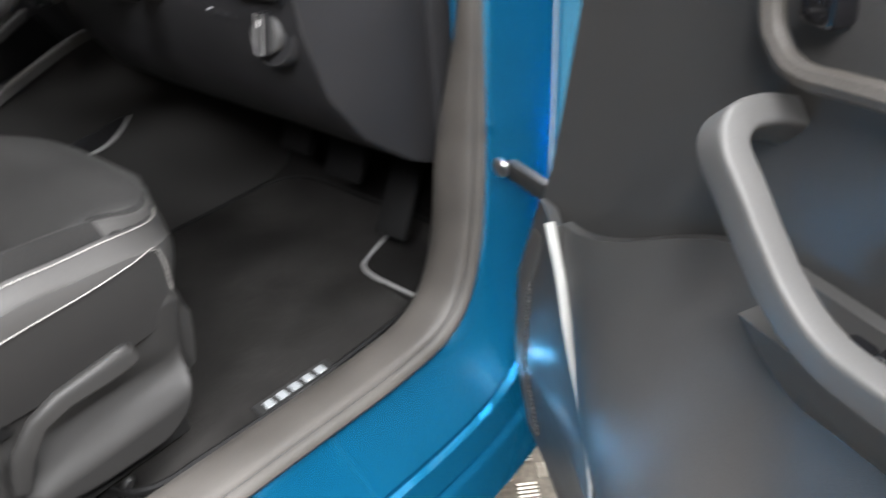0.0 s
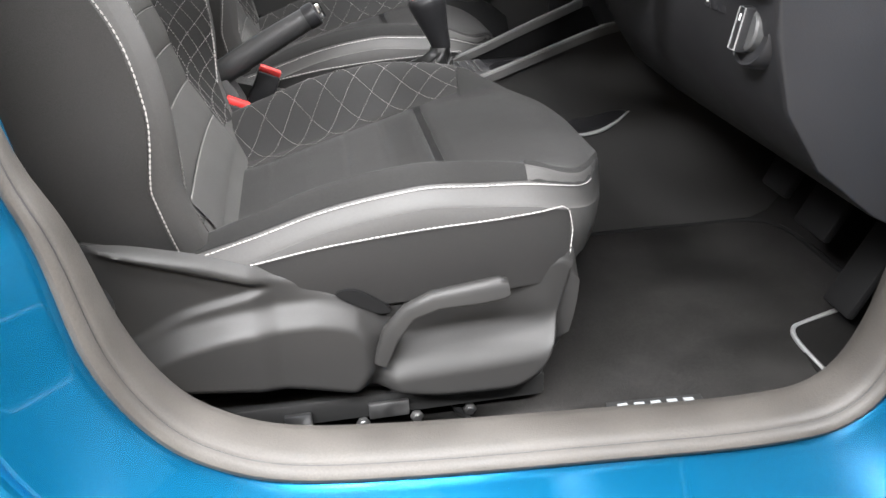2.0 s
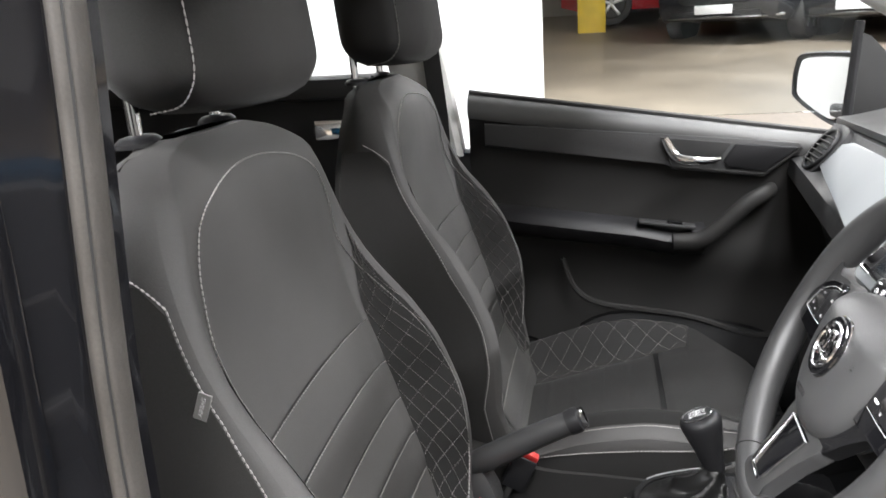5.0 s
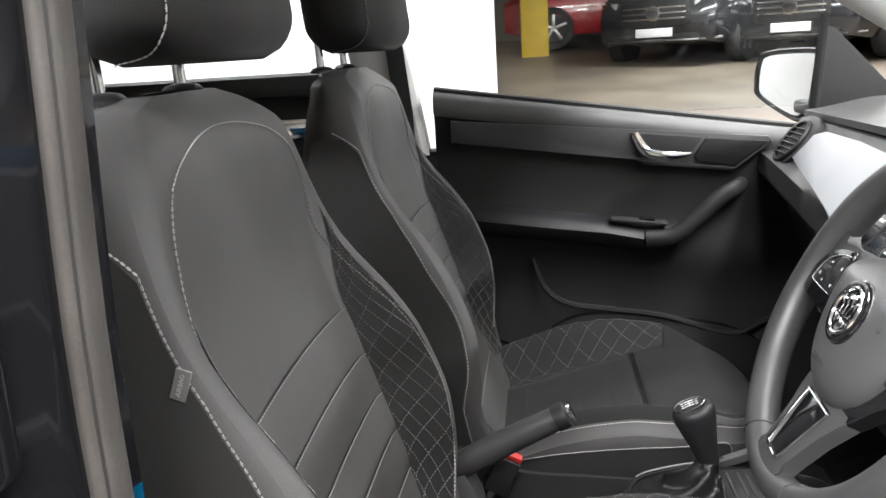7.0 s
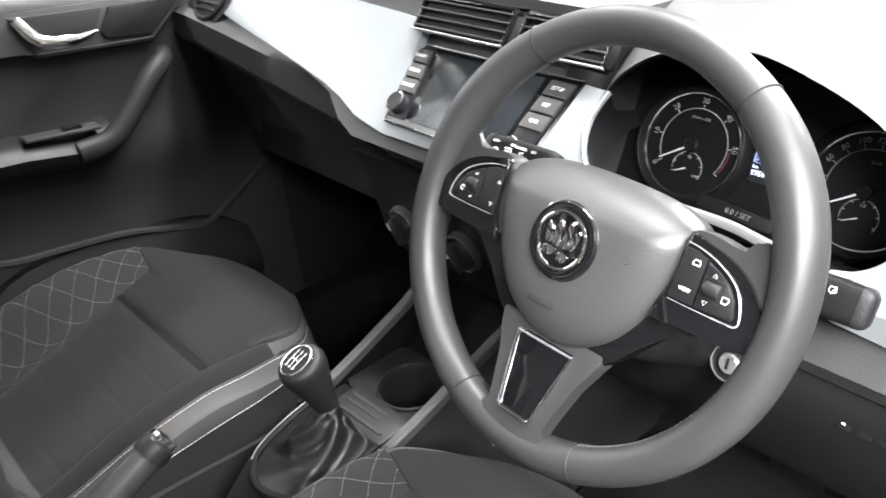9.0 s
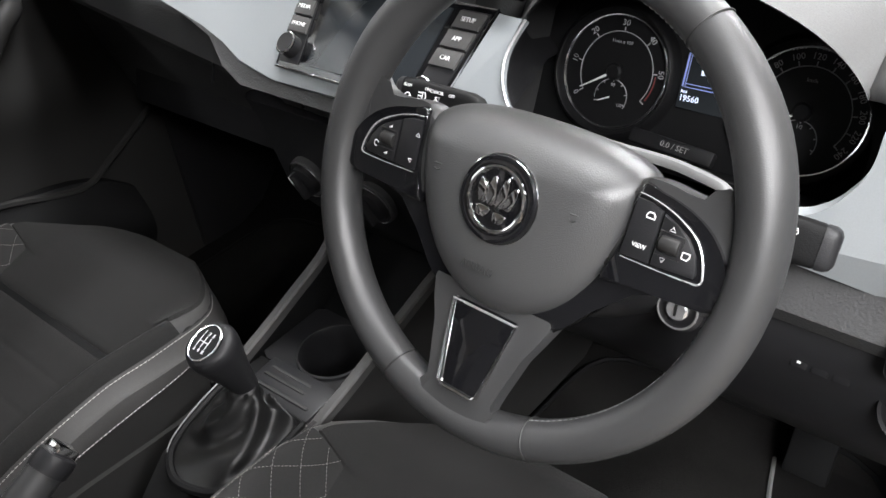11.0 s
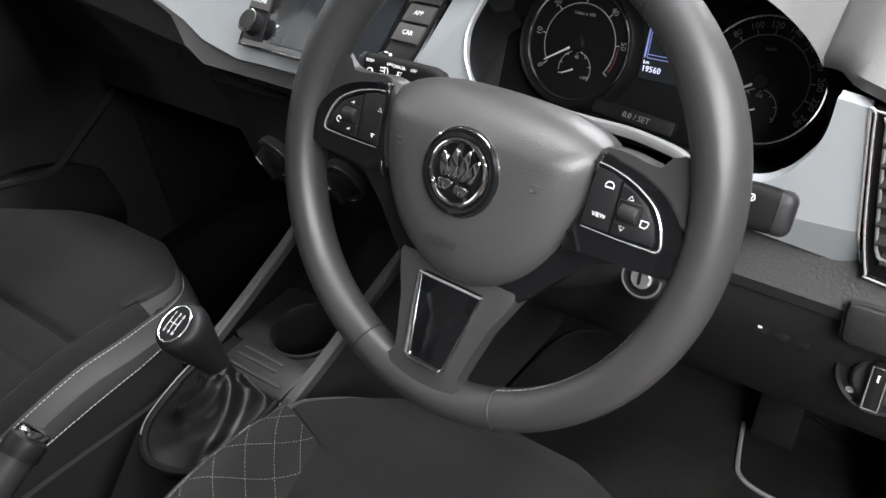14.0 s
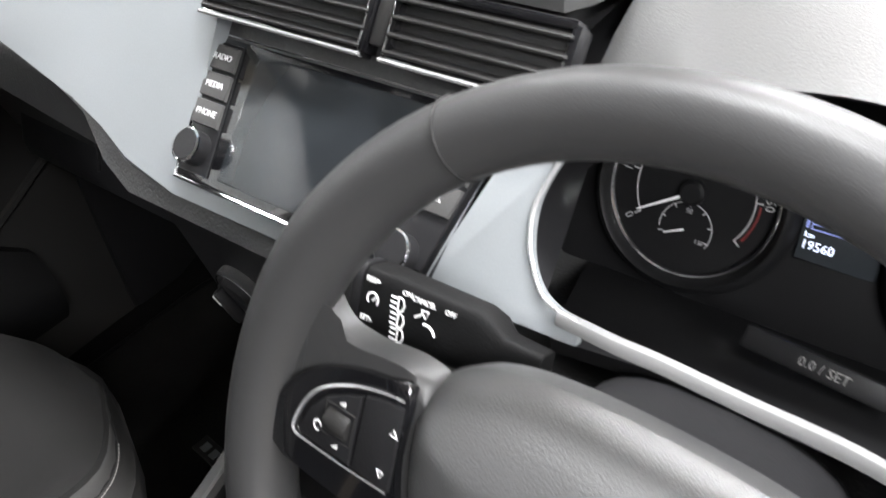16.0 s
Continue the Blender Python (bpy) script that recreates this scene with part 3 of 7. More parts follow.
    for z in np.concatenate([np.linspace(0.48, 1.08, 26), [1.09, 1.10, 1.108, 1.115, 1.121, 1.125]]):
        half, th = lerp_list(z, BACK_W), lerp_list(z, BACK_T)
        loop = []
        for k in range(81):
            w = half * math.sin(math.pi / 2 * (-1 + k / 40))
            loop.append(P(back_front(z, w), w, z))
        xe, xc = back_front(z, half), back_front(z, 0)
        xb = xc - th
        loop += [P(xe - 0.02, half + 0.005, z), P(0.5 * (xe + xb), half + 0.006, z), P(xb + 0.02, half - 0.004, z), P(xb, half - 0.03, z), P(xb - 0.012, 0, z), P(xb, -half + 0.03, z), P(xb + 0.02, -half + 0.004, z),
                 P(0.5 * (xe + xb), -half - 0.006, z), P(xe - 0.02, -half - 0.005, z)]
        loops.append(loop)
    rings(bm, loops)
    backrest = part("backrest", bm, M_LEATHER, root, "charcoal backrest with smooth upper field", sharp=60)
    # ribbed lower field
    rows = [0.505, 0.552, 0.600, 0.648, 0.697, 0.746, 0.797, 0.855]
    for z0, z1 in zip(rows, rows[1:]):
        bm = bmesh.new()
        def f(u, v):
            z = z0 + 0.0007 + (z1 - z0 - 0.0014) * u
            w = (0.150 + 0.027 * ss(0.52, 0.68, z)) * (2 * v - 1)
            return P(back_front(z, w) + 0.0015 + 0.0021 * math.sin(math.pi * u) ** 0.5, w, z + 0.010 * (1 - (2 * v - 1) ** 2))
        sheet(bm, f, 8, 24)
        band = part("padded_band", bm, M_LEATHER, backrest)
        bm = bmesh.new()
        stitch(bm, [f(1.0, v) + Vector((0.0014, 0, 0)) for v in np.linspace(0, 1, 30)], r=0.0007)
        tagged(part("band_stitching", bm, M_PIPING, band, smooth=False), kind="stuff")
    # quilted inner faces
    for q in (1, -1):
        bm = bmesh.new()
        def g(u, v):
            z = 0.53 + 0.445 * u
            w0 = 0.1515 + 0.027 * ss(0.52, 0.68, z)
            w1 = lerp_list(z, BACK_W) * 0.90
            w0 = w0 + (w1 - w0) * ss(0.865, 0.985, z) * 0.98
            w = w0 + (w1 - w0) * v
            return P(back_front(z, w) + 0.0018, q * w, z)
        sheet(bm, g, 28, 8)
        quilt = part("quilted_panel", bm, M_QUILT, backrest, "black cloth quilted with pale thread")
        bm = bmesh.new()
        for sl, step in ((0.55, 0.033), (-1.35, 0.037)):
            c = 0.2
            while c < 1.3:
                line = []
                for k in range(41):
                    v = k / 40
                    z = c + sl * 0.105 * v
                    if 0.53 < z < 0.965:
                        line.append(g((z - 0.53) / 0.445, v) + Vector((0.0014, 0, 0)))
                if len(line) > 3:
                    stitch(bm, line, length=0.0034, gap=0.0014, r=0.00048)
                c += step
        tagged(part("quilt_stitching", bm, M_PIPING, quilt, "pale diamond stitching", smooth=False), kind="stuff")
    # seams: the arch round the front field, and the side seam
    arch = [(0.58, 0.206), (0.65, 0.218), (0.74, 0.221), (0.82, 0.217), (0.87, 0.208), (0.92, 0.194), (0.96, 0.181), (1.00, 0.178), (1.03, 0.171), (1.06, 0.150), (1.08, 0.105), (1.091, 0.05)]
    bm = bmesh.new()
    both = smooth_path([P(back_front(z, w) + 0.0018, w, z) for z, w in arch] + [P(back_front(1.094, 0) + 0.0018, 0, 1.094)] + [P(back_front(z, -w) + 0.0018, -w, z) for z, w in arch[::-1]], 6)
    stitch(bm, both, r=0.0009)
    tagged(part("arch_stitching", bm, M_STITCH, backrest, "white seam stitching", smooth=False), kind="stuff")
    for q in (1, -1):
        bm = bmesh.new()
        stitch(bm, [P(side_seam(z), q * (lerp_list(z, BACK_W) + 0.0088), z) for z in np.linspace(1.035, 0.50, 60)], r=0.0009)
        tagged(part("side_stitching", bm, M_STITCH, backrest, "white seam stitching", smooth=False), kind="stuff")
    for q in (1, -1):
        bm = bmesh.new()
        def sp(u, v):
            z = 0.49 + 0.535 * u
            front = side_seam(z) - 0.003
            rear = back_front(z, 0) - lerp_list(z, BACK_T) + 0.02
            return P(rear + (front - rear) * v, q * (lerp_list(z, BACK_W) + 0.0092 - 0.0012 * abs(2 * v - 1) ** 3), z)
        sheet(bm, sp, 24, 6)
        part("side_panel", bm, M_SIDE, backrest, "black cloth side panel")
    # small sewn label on the outer side
    bm = bmesh.new()
    rbox(bm, (0.012, 0.002, 0.024), axes(P(-0.110, lerp_list(0.925, BACK_W) + 0.0090, 0.932), (0.94, 0, -0.34), (0, 1, 0), (0.34, 0, 0.94)), 0.0005, 1)
    tag = part("sewn_label", bm, M_LABEL, backrest, "small grey sewn label")
    if s < 0:
        lettering("AIRBAG", 0.0050, axes(P(-0.110, lerp_list(0.925, BACK_W) + 0.0103, 0.932), (0.34, 0, 0.94), (-0.94, 0, 0.34), (0, -1, 0)), M_DIMMARK, tag)
    # head restraint
    def pad_point(k, a, grow=0.0):
        z = 1.150 + 0.217 * k / 24
        e = min(k / 5, (24 - k) / 6, 1)
        e = math.sin(math.pi / 2 * e) ** 0.6 if e < 1 else 1
        hw, hx = (0.152 - 0.010 * k / 24) * (0.66 + 0.34 * e) + grow, 0.068 * (0.55 + 0.45 * e) + grow
        xc = -0.163 - 0.10 * (z - 1.15)
        return P(xc + hx * math.copysign(abs(math.cos(a)) ** 0.55, math.cos(a)) + 0.010 * math.cos(a) * math.cos(2 * a), hw * math.copysign(abs(math.sin(a)) ** 0.55, math.sin(a)), z - (grow if k < 2 else 0))
    bm = bmesh.new()
    rings(bm, [[pad_point(k, a) for a in np.linspace(0, 2 * math.pi, 48, endpoint=False)] for k in range(25)])
    head = part("head_restraint", bm, M_SIDE, root, "black cloth head restraint", sharp=70)
    for q in (1, -1):
        bm = bmesh.new()
        seam = [(22, 62), (18, 62), (12, 62), (7, 62), (4, 64), (2.2, 72), (1.0, 86), (0.4, 104), (0.2, 125)]
        stitch(bm, smooth_path([pad_point(k, q * radians(d), 0.0012) for k, d in seam], 8), length=0.0062, r=0.0009)
        tagged(part("head_stitching", bm, M_STITCH, head, "white stitching", smooth=False), kind="stuff")
    for q in (1, -1):
        bm = bmesh.new()
        tube(bm, [P(-0.218, q * 0.085, 1.09), P(-0.222, q * 0.085, 1.19)], 0.0065, 12)
        post = part("post", bm, M_CHROME, head, "chrome post")
        bm = bmesh.new()
        revolve(bm, [(0.024, 0), (0.024, 0.004), (0.019, 0.008), (0.009, 0.010)], 20, pose(*P(-0.218, q * 0.085, 1.121)) @ Matrix.Diagonal((0.75, 1.3, 1, 1)))
        part("collar", bm, M_HARD, root)
    # outer plastic cover with its levers
    outer = [(-0.105, 0.545), (-0.077, 0.552), (0.0, 0.526), (0.093, 0.502), (0.187, 0.496), (0.314, 0.487), (0.394, 0.493), (0.415, 0.470), (0.410, 0.405), (0.388, 0.358), (0.33, 0.338),
             (0.176, 0.348), (0.10, 0.362), (0.03, 0.380), (-0.066, 0.402), (-0.115, 0.425), (-0.13, 0.48)]
    for q in (1, -1):
        F = axes((0, 0, 0), (1, 0, 0), (0, 0, 1), (0, s * q, 0))
        bm = bmesh.new()
        poly = [(p.x, p.y) for p in smooth_path([(x, z, 0) for x, z in outer], 3, True)]
        prism(bm, poly, 0.20, 0.262 if q < 0 else 0.236, F, 0.014, 3)
        cover = part("side_cover", bm, M_SEATTRIM, root, "dark grey moulded plastic side cover")
        if q < 0:
            continue
        bm = bmesh.new()
        top_z = lambda x: lerp_list(x, [(-0.112, 0.535), (-0.085, 0.553), (-0.064, 0.557), (0.016, 0.541), (0.096, 0.512), (0.13, 0.503), (0.18, 0.501), (0.203, 0.492), (0.25, 0.487), (0.32, 0.485), (0.392, 0.488), (0.410, 0.478)])
        low_z = lambda x: lerp_list(x, [(-0.112, 0.425), (-0.037, 0.397), (0.09, 0.379), (0.177, 0.358), (0.267, 0.340), (0.33, 0.338), (0.362, 0.352), (0.383, 0.390), (0.400, 0.440), (0.410, 0.470)])
        boss_z = lambda x: lerp_list(x, [(-0.112, 0.405), (-0.062, 0.435), (0.009, 0.466), (0.075, 0.475), (0.13, 0.475), (0.155, 0.470), (0.21, 0.440)])
        boss_x = lambda z: lerp_list(z, [(0.34, 0.162), (0.363, 0.180), (0.396, 0.198), (0.424, 0.197), (0.454, 0.181), (0.475, 0.150), (0.50, 0.10)])
        wing_z = lambda x: lerp_list(x, [(-0.112, 0.572), (-0.064, 0.552), (0.019, 0.522), (0.094, 0.497), (0.13, 0.492)])
        fold_z = lambda x: lerp_list(x, [(-0.112, 0.425), (-0.036, 0.458), (0.011, 0.480), (0.060, 0.490), (0.094, 0.497)])
        foot_z = lambda x: lerp_list(x, [(0.17, 0.380), (0.191, 0.392), (0.221, 0.398), (0.30, 0.401), (0.368, 0.405), (0.40, 0.42)])

        def skin(u, v):
            x = -0.112 + 0.522 * u
            z = low_z(x) + (top_z(x) - low_z(x)) * v
            inside = min(boss_z(x) - z, (boss_x(z) - x) * 1.2)
            d = 0.256 + 0.020 * ss(-0.004, 0.024, inside) - 0.012 * ss(0.0, 0.03, -inside) * ss(0.10, 0.15, x) * ss(0.395, 0.42, z)
            ahead = ss(0.10, 0.07, x) if x > 0.07 else 1.0
            d += ahead * (0.010 * ss(-0.005, 0.004, z - wing_z(x)) + 0.007 * ss(-0.002, 0.006, fold_z(x) - z))
            d += 0.016 * ss(-0.004, 0.026, foot_z(x) - z) * ss(0.176, 0.205, x - 0.25 * (0.40 - z))
            edge = min(v * (top_z(x) - low_z(x)), (1 - v) * (top_z(x) - low_z(x)) * 1.2)
            d -= 0.014 * (1 - min(edge / 0.014, 1)) ** 2 + 0.006 * ss(0.36, 0.412, x) ** 2
            return F @ Vector((x, z, d))
        sheet(bm, skin, 140, 56)
        face = part("cover_face", bm, M_SEATTRIM, cover, "dark grey moulded plastic with raised boss", sharp=70)
        bm = bmesh.new()
        slot = [(p.x, p.y) for p in smooth_path([(0.157, 0.476, 0), (0.163, 0.482, 0), (0.180, 0.479, 0), (0.208, 0.456, 0), (0.203, 0.451, 0), (0.190, 0.455, 0)], 4, True)]
        prism(bm, slot, 0.244, 0.2580, F, 0.0)
        part("lever_slot", bm, M_SHADEBLACK, face, "dark lever slot")
        bm = bmesh.new()
        rows = [(0.186, 0.400, 0.200, 0.396, 0.268), (0.199, 0.440, 0.213, 0.428, 0.272), (0.221, 0.467, 0.230, 0.455, 0.277), (0.248, 0.482, 0.256, 0.466, 0.282), (0.288, 0.4885, 0.297, 0.468, 0.285), (0.316, 0.492, 0.320, 0.471, 0.286), (0.325, 0.489, 0.3265, 0.474, 0.285)]
        loops = []
        for xa, za, xb, zb, d in rows:
            mid, half = Vector(((xa + xb) / 2, (za + zb) / 2)), Vector(((xa - xb) / 2, (za - zb) / 2))
            loops.append([F @ Vector((*(mid + half * math.copysign(abs(math.sin(a)) ** 0.7, math.sin(a))), d + 0.0052 * math.copysign(abs(math.cos(a)) ** 0.6, math.cos(a)) - 0.004 * math.sin(a))) for a in np.linspace(0, 2 * math.pi, 24, endpoint=False)])
        rings(bm, loops)
        part("height_lever", bm, M_SEATTRIM, root, "long grey height lever", sharp=70)
        bm = bmesh.new()
        revolve(bm, [(0.0, 0.258), (0.034, 0.258), (0.034, 0.268), (0.028, 0.276), (0.012, 0.278), (0.0, 0.278)], 24, F @ Matrix.Translation((-0.088, 0.495, 0)))
        part("recliner_knob", bm, M_HARD, root)
    # runner rails and bolts under the seat
    for q in (1, -1):
        bm = bmesh.new()
        rbox(bm, (0.56, 0.035, 0.03), pose(*P(0.10, q * 0.215, 0.318)), 0.004)
        rail = part("runner_rail", bm, M_BLACKRUB, root, "black steel runner rail")
        for k in range(4):
            bm = bmesh.new()
            revolve(bm, [(0.0075, 0), (0.0075, 0.003), (0.0045, 0.004), (0.0045, 0.007), (0.0, 0.0075)], 6, pose(*P(0.11 + 0.06 * k, q * 0.243, 0.306), s * q * -90))
            part("bolt", bm, M_STEEL, rail, "bright steel bolt")
        bm = bmesh.new()
        rbox(bm, (0.045, 0.006, 0.02), pose(*P(0.20, q * 0.238, 0.316)), 0.002)
        part("bracket", bm, M_STEEL, rail)
        bm = bmesh.new()
        rbox(bm, (0.03, 0.006, 0.028), pose(*P(0.10, q * 0.238, 0.31)), 0.002)
        part("bracket", bm, M_STEEL, rail)
    box_part("seat_pan", (0.46, 0.40, 0.12), (0.14, 0, 0.40), M_BLACKRUB, root, 0.02)
    return root


SEAT_Y = (-0.338, 0.346)
seat(SEAT_Y[0], -1, "driver's seat in charcoal cloth with quilted bolsters and white stitching")
seat(SEAT_Y[1], 1, "passenger's seat in charcoal cloth with quilted bolsters and white stitching")

# ---- steering wheel ----
wheel = thing("steering_wheel", "three-spoke black leather steering wheel with chrome edged spokes", "steering wheel")
TILT = radians(28)
WUP, WN = Vector((math.sin(TILT), 0, math.cos(TILT))), Vector((-math.cos(TILT), 0, math.sin(TILT)))
WM = axes((0.434, -0.357, 0.889), (0, -1, 0), WUP, WN)
wheel.matrix_world = WM @ pose(0, 0, 0, 0, 0, -2.4)
RIM_R = 0.170


def rim_radius(a):
    """The rim's thickness by the clock angle: fuller where the thumbs rest."""
    d = abs((math.degrees(a) + 180) % 360 - 180)
    return 0.0155 + 0.0020 * math.exp(-((d - 62) / 20) ** 2) + 0.0006 * math.exp(-((d - 110) / 25) ** 2)


bm = bmesh.new()
N = 96
tube(bm, [(RIM_R * math.sin(2 * math.pi * k / N), RIM_R * math.cos(2 * math.pi * k / N), 0.0) for k in range(N)], [rim_radius(2 * math.pi * k / N) for k in range(N)], 20, True, 1.12, up=(0, 0, 1))
rim = part("rim", bm, M_WHEEL, wheel, "grey-black leather rim")
for a in (35, -35, 158, -158):
    bm = bmesh.new()
    c = Vector((RIM_R * math.sin(radians(a)), RIM_R * math.cos(radians(a)), 0))
    tube(bm, [c + (c.normalized() * math.cos(b) + Vector((0, 0, 1.12)) * math.sin(b)) * (rim_radius(radians(a)) + 0.0003) for b in np.linspace(0, 2 * math.pi, 24, endpoint=False)], 0.0007, 5, True)
    part("rim_seam", bm, M_BLACKRUB, rim)
for a0, a1 in ((102, 158), (20, 76)):
    bm = bmesh.new()
    stitch(bm, [((RIM_R - rim_radius(a) * 0.97) * math.sin(a), (RIM_R - rim_radius(a) * 0.97) * math.cos(a), 0.004) for a in np.linspace(radians(a0), radians(a1), 60)], length=0.0034, gap=0.0012, r=0.0005)
    tagged(part("rim_stitching", bm, M_DIMMARK, rim, smooth=False), kind="stuff")


def dome(poly, height, z0, n=14, power=2.4, back=0.03, lean=0.0):
    """A padded shape over a convex outline of the local plane."""
    bm = bmesh.new()
    c = sum((Vector((x, y)) for x, y in poly), Vector((0, 0))) / len(poly)
    loops = [[Vector((c.x + (x - c.x) * 0.97, c.y + (y - c.y) * 0.97, z0 - back)) for x, y in poly], [Vector((x, y, z0 - back * 0.5)) for x, y in poly]]
    for k in range(n):
        r = 1 - k / n
        loops.append([Vector((c.x + (x - c.x) * r, c.y + (y - c.y) * r, z0 + height * (1 - r ** power) ** 0.6 - lean * max(0.0, (c.y + (y - c.y) * r - 0.026) / 0.036) ** 1.15)) for x, y in poly])
    rings(bm, loops)
    return bm


HALF_PAD = [(0.0, 0.0590), (0.036, 0.0578), (0.062, 0.0542), (0.080, 0.0480), (0.0885, 0.0405), (0.0895, 0.028), (0.0880, 0.010), (0.0830, -0.010), (0.0735, -0.033), (0.0580, -0.056), (0.0400, -0.0715), (0.0200, -0.0805), (0.0, -0.0835)]
pad = smooth_path([(x, y, 0) for x, y in HALF_PAD] + [(-x, y, 0) for x, y in HALF_PAD[-2:0:-1]], 3, True)
hub = part("airbag_cover", dome([(p.x, p.y) for p in pad], 0.030, -0.006, 28, 4.0, lean=0.016), M_PAD, wheel, "domed dark grey airbag cover", sharp=80)
lettering("AIRBAG", 0.0080, pose(-0.004, -0.050, 0.0229, -3, 0, 0), M_WHEEL, hub)
for q in (-1, 1):
    bm = bmesh.new()
    tube(bm, [(q * 0.057 + 0.0026 * math.cos(a), 0.0075 + 0.0020 * math.sin(a), 0.0229) for a in np.linspace(radians(200), radians(340), 9)], 0.0005, 4)
    tube(bm, [(q * 0.057 - 0.0030, 0.0100, 0.0229), (q * 0.057 + 0.0030, 0.0100, 0.0229)], 0.0004, 4)
    part("horn_mark", bm, M_BLACKRUB, hub)
bm = bmesh.new()
prism(bm, [(0.148, -0.0215), (0.100, -0.0265), (0.080, -0.050), (0.062, -0.071), (0.044, -0.088), (0.028, -0.092), (-0.028, -0.092), (-0.044, -0.088), (-0.062, -0.071), (-0.080, -0.050), (-0.100, -0.0265), (-0.148, -0.0215), (-0.060, 0.02), (0.060, 0.02)], -0.016, -0.001, bevel=0.004)
part("pad_surround", bm, M_GLOSS, hub, "gloss black surround below the pad")
# round badge with plain raised shapes
BADGE = (0.0, 0.0015)
bm = bmesh.new()
revolve(bm, [(0.0, 0.010), (0.0302, 0.010), (0.0307, 0.0245), (0.0298, 0.0272), (0.0262, 0.0280), (0.0226, 0.0268), (0.0, 0.0268)], 48, pose(*BADGE, 0))
badge = part("badge", bm, M_GLOSS, hub, "round gloss black badge")
bm = bmesh.new()
tube(bm, [(BADGE[0] + 0.0222 * math.cos(a), BADGE[1] + 0.0222 * math.sin(a), 0.0276) for a in np.linspace(0, 2 * math.pi, 48, endpoint=False)], 0.0019, 8, True)
part("badge_ring", bm, M_CHROME, badge, "chrome ring")
bm = bmesh.new()
tube(bm, [(BADGE[0] + 0.0310 * math.cos(a), BADGE[1] + 0.0310 * math.sin(a), 0.0236) for a in np.linspace(0, 2 * math.pi, 48, endpoint=False)], 0.0007, 6, True)
part("badge_edge", bm, M_CHROME, badge, "thin chrome edge")
for k, (x, h, lean) in enumerate(((-0.0105, 0.013, 16), (-0.0030, 0.016, 4), (0.0050, 0.018, -8), (0.0115, 0.014, -20))):
    bm = bmesh.new()
    prism(bm, [(p.x, p.y) for p in smooth_path([(-0.0032, -0.004, 0), (-0.0028, h * 0.5, 0), (0.0, h, 0), (0.0030, h * 0.5, 0), (0.0032, -0.004, 0)], 4, True)], 0.0262, 0.0292, pose(BADGE[0] + x, BADGE[1] + 0.000, 0, 0, 0, lean), 0.0012)
    part("badge_shape", bm, M_CHROME, badge, "plain chrome shape")
for x, y, w in ((-0.008, -0.0095, 0.010), (0.006, -0.0115, 0.009)):
    bm = bmesh.new()
    prism(bm, [(p.x, p.y) for p in smooth_path([(-w / 2, -0.003, 0), (0, -0.0045, 0), (w / 2, -0.002, 0), (w / 2, 0.0025, 0), (-w / 2, 0.003, 0)], 4, True)], 0.0262, 0.0290, pose(BADGE[0] + x, BADGE[1] + y, 0), 0.001)
    part("badge_shape", bm, M_CHROME, badge, "plain chrome shape")
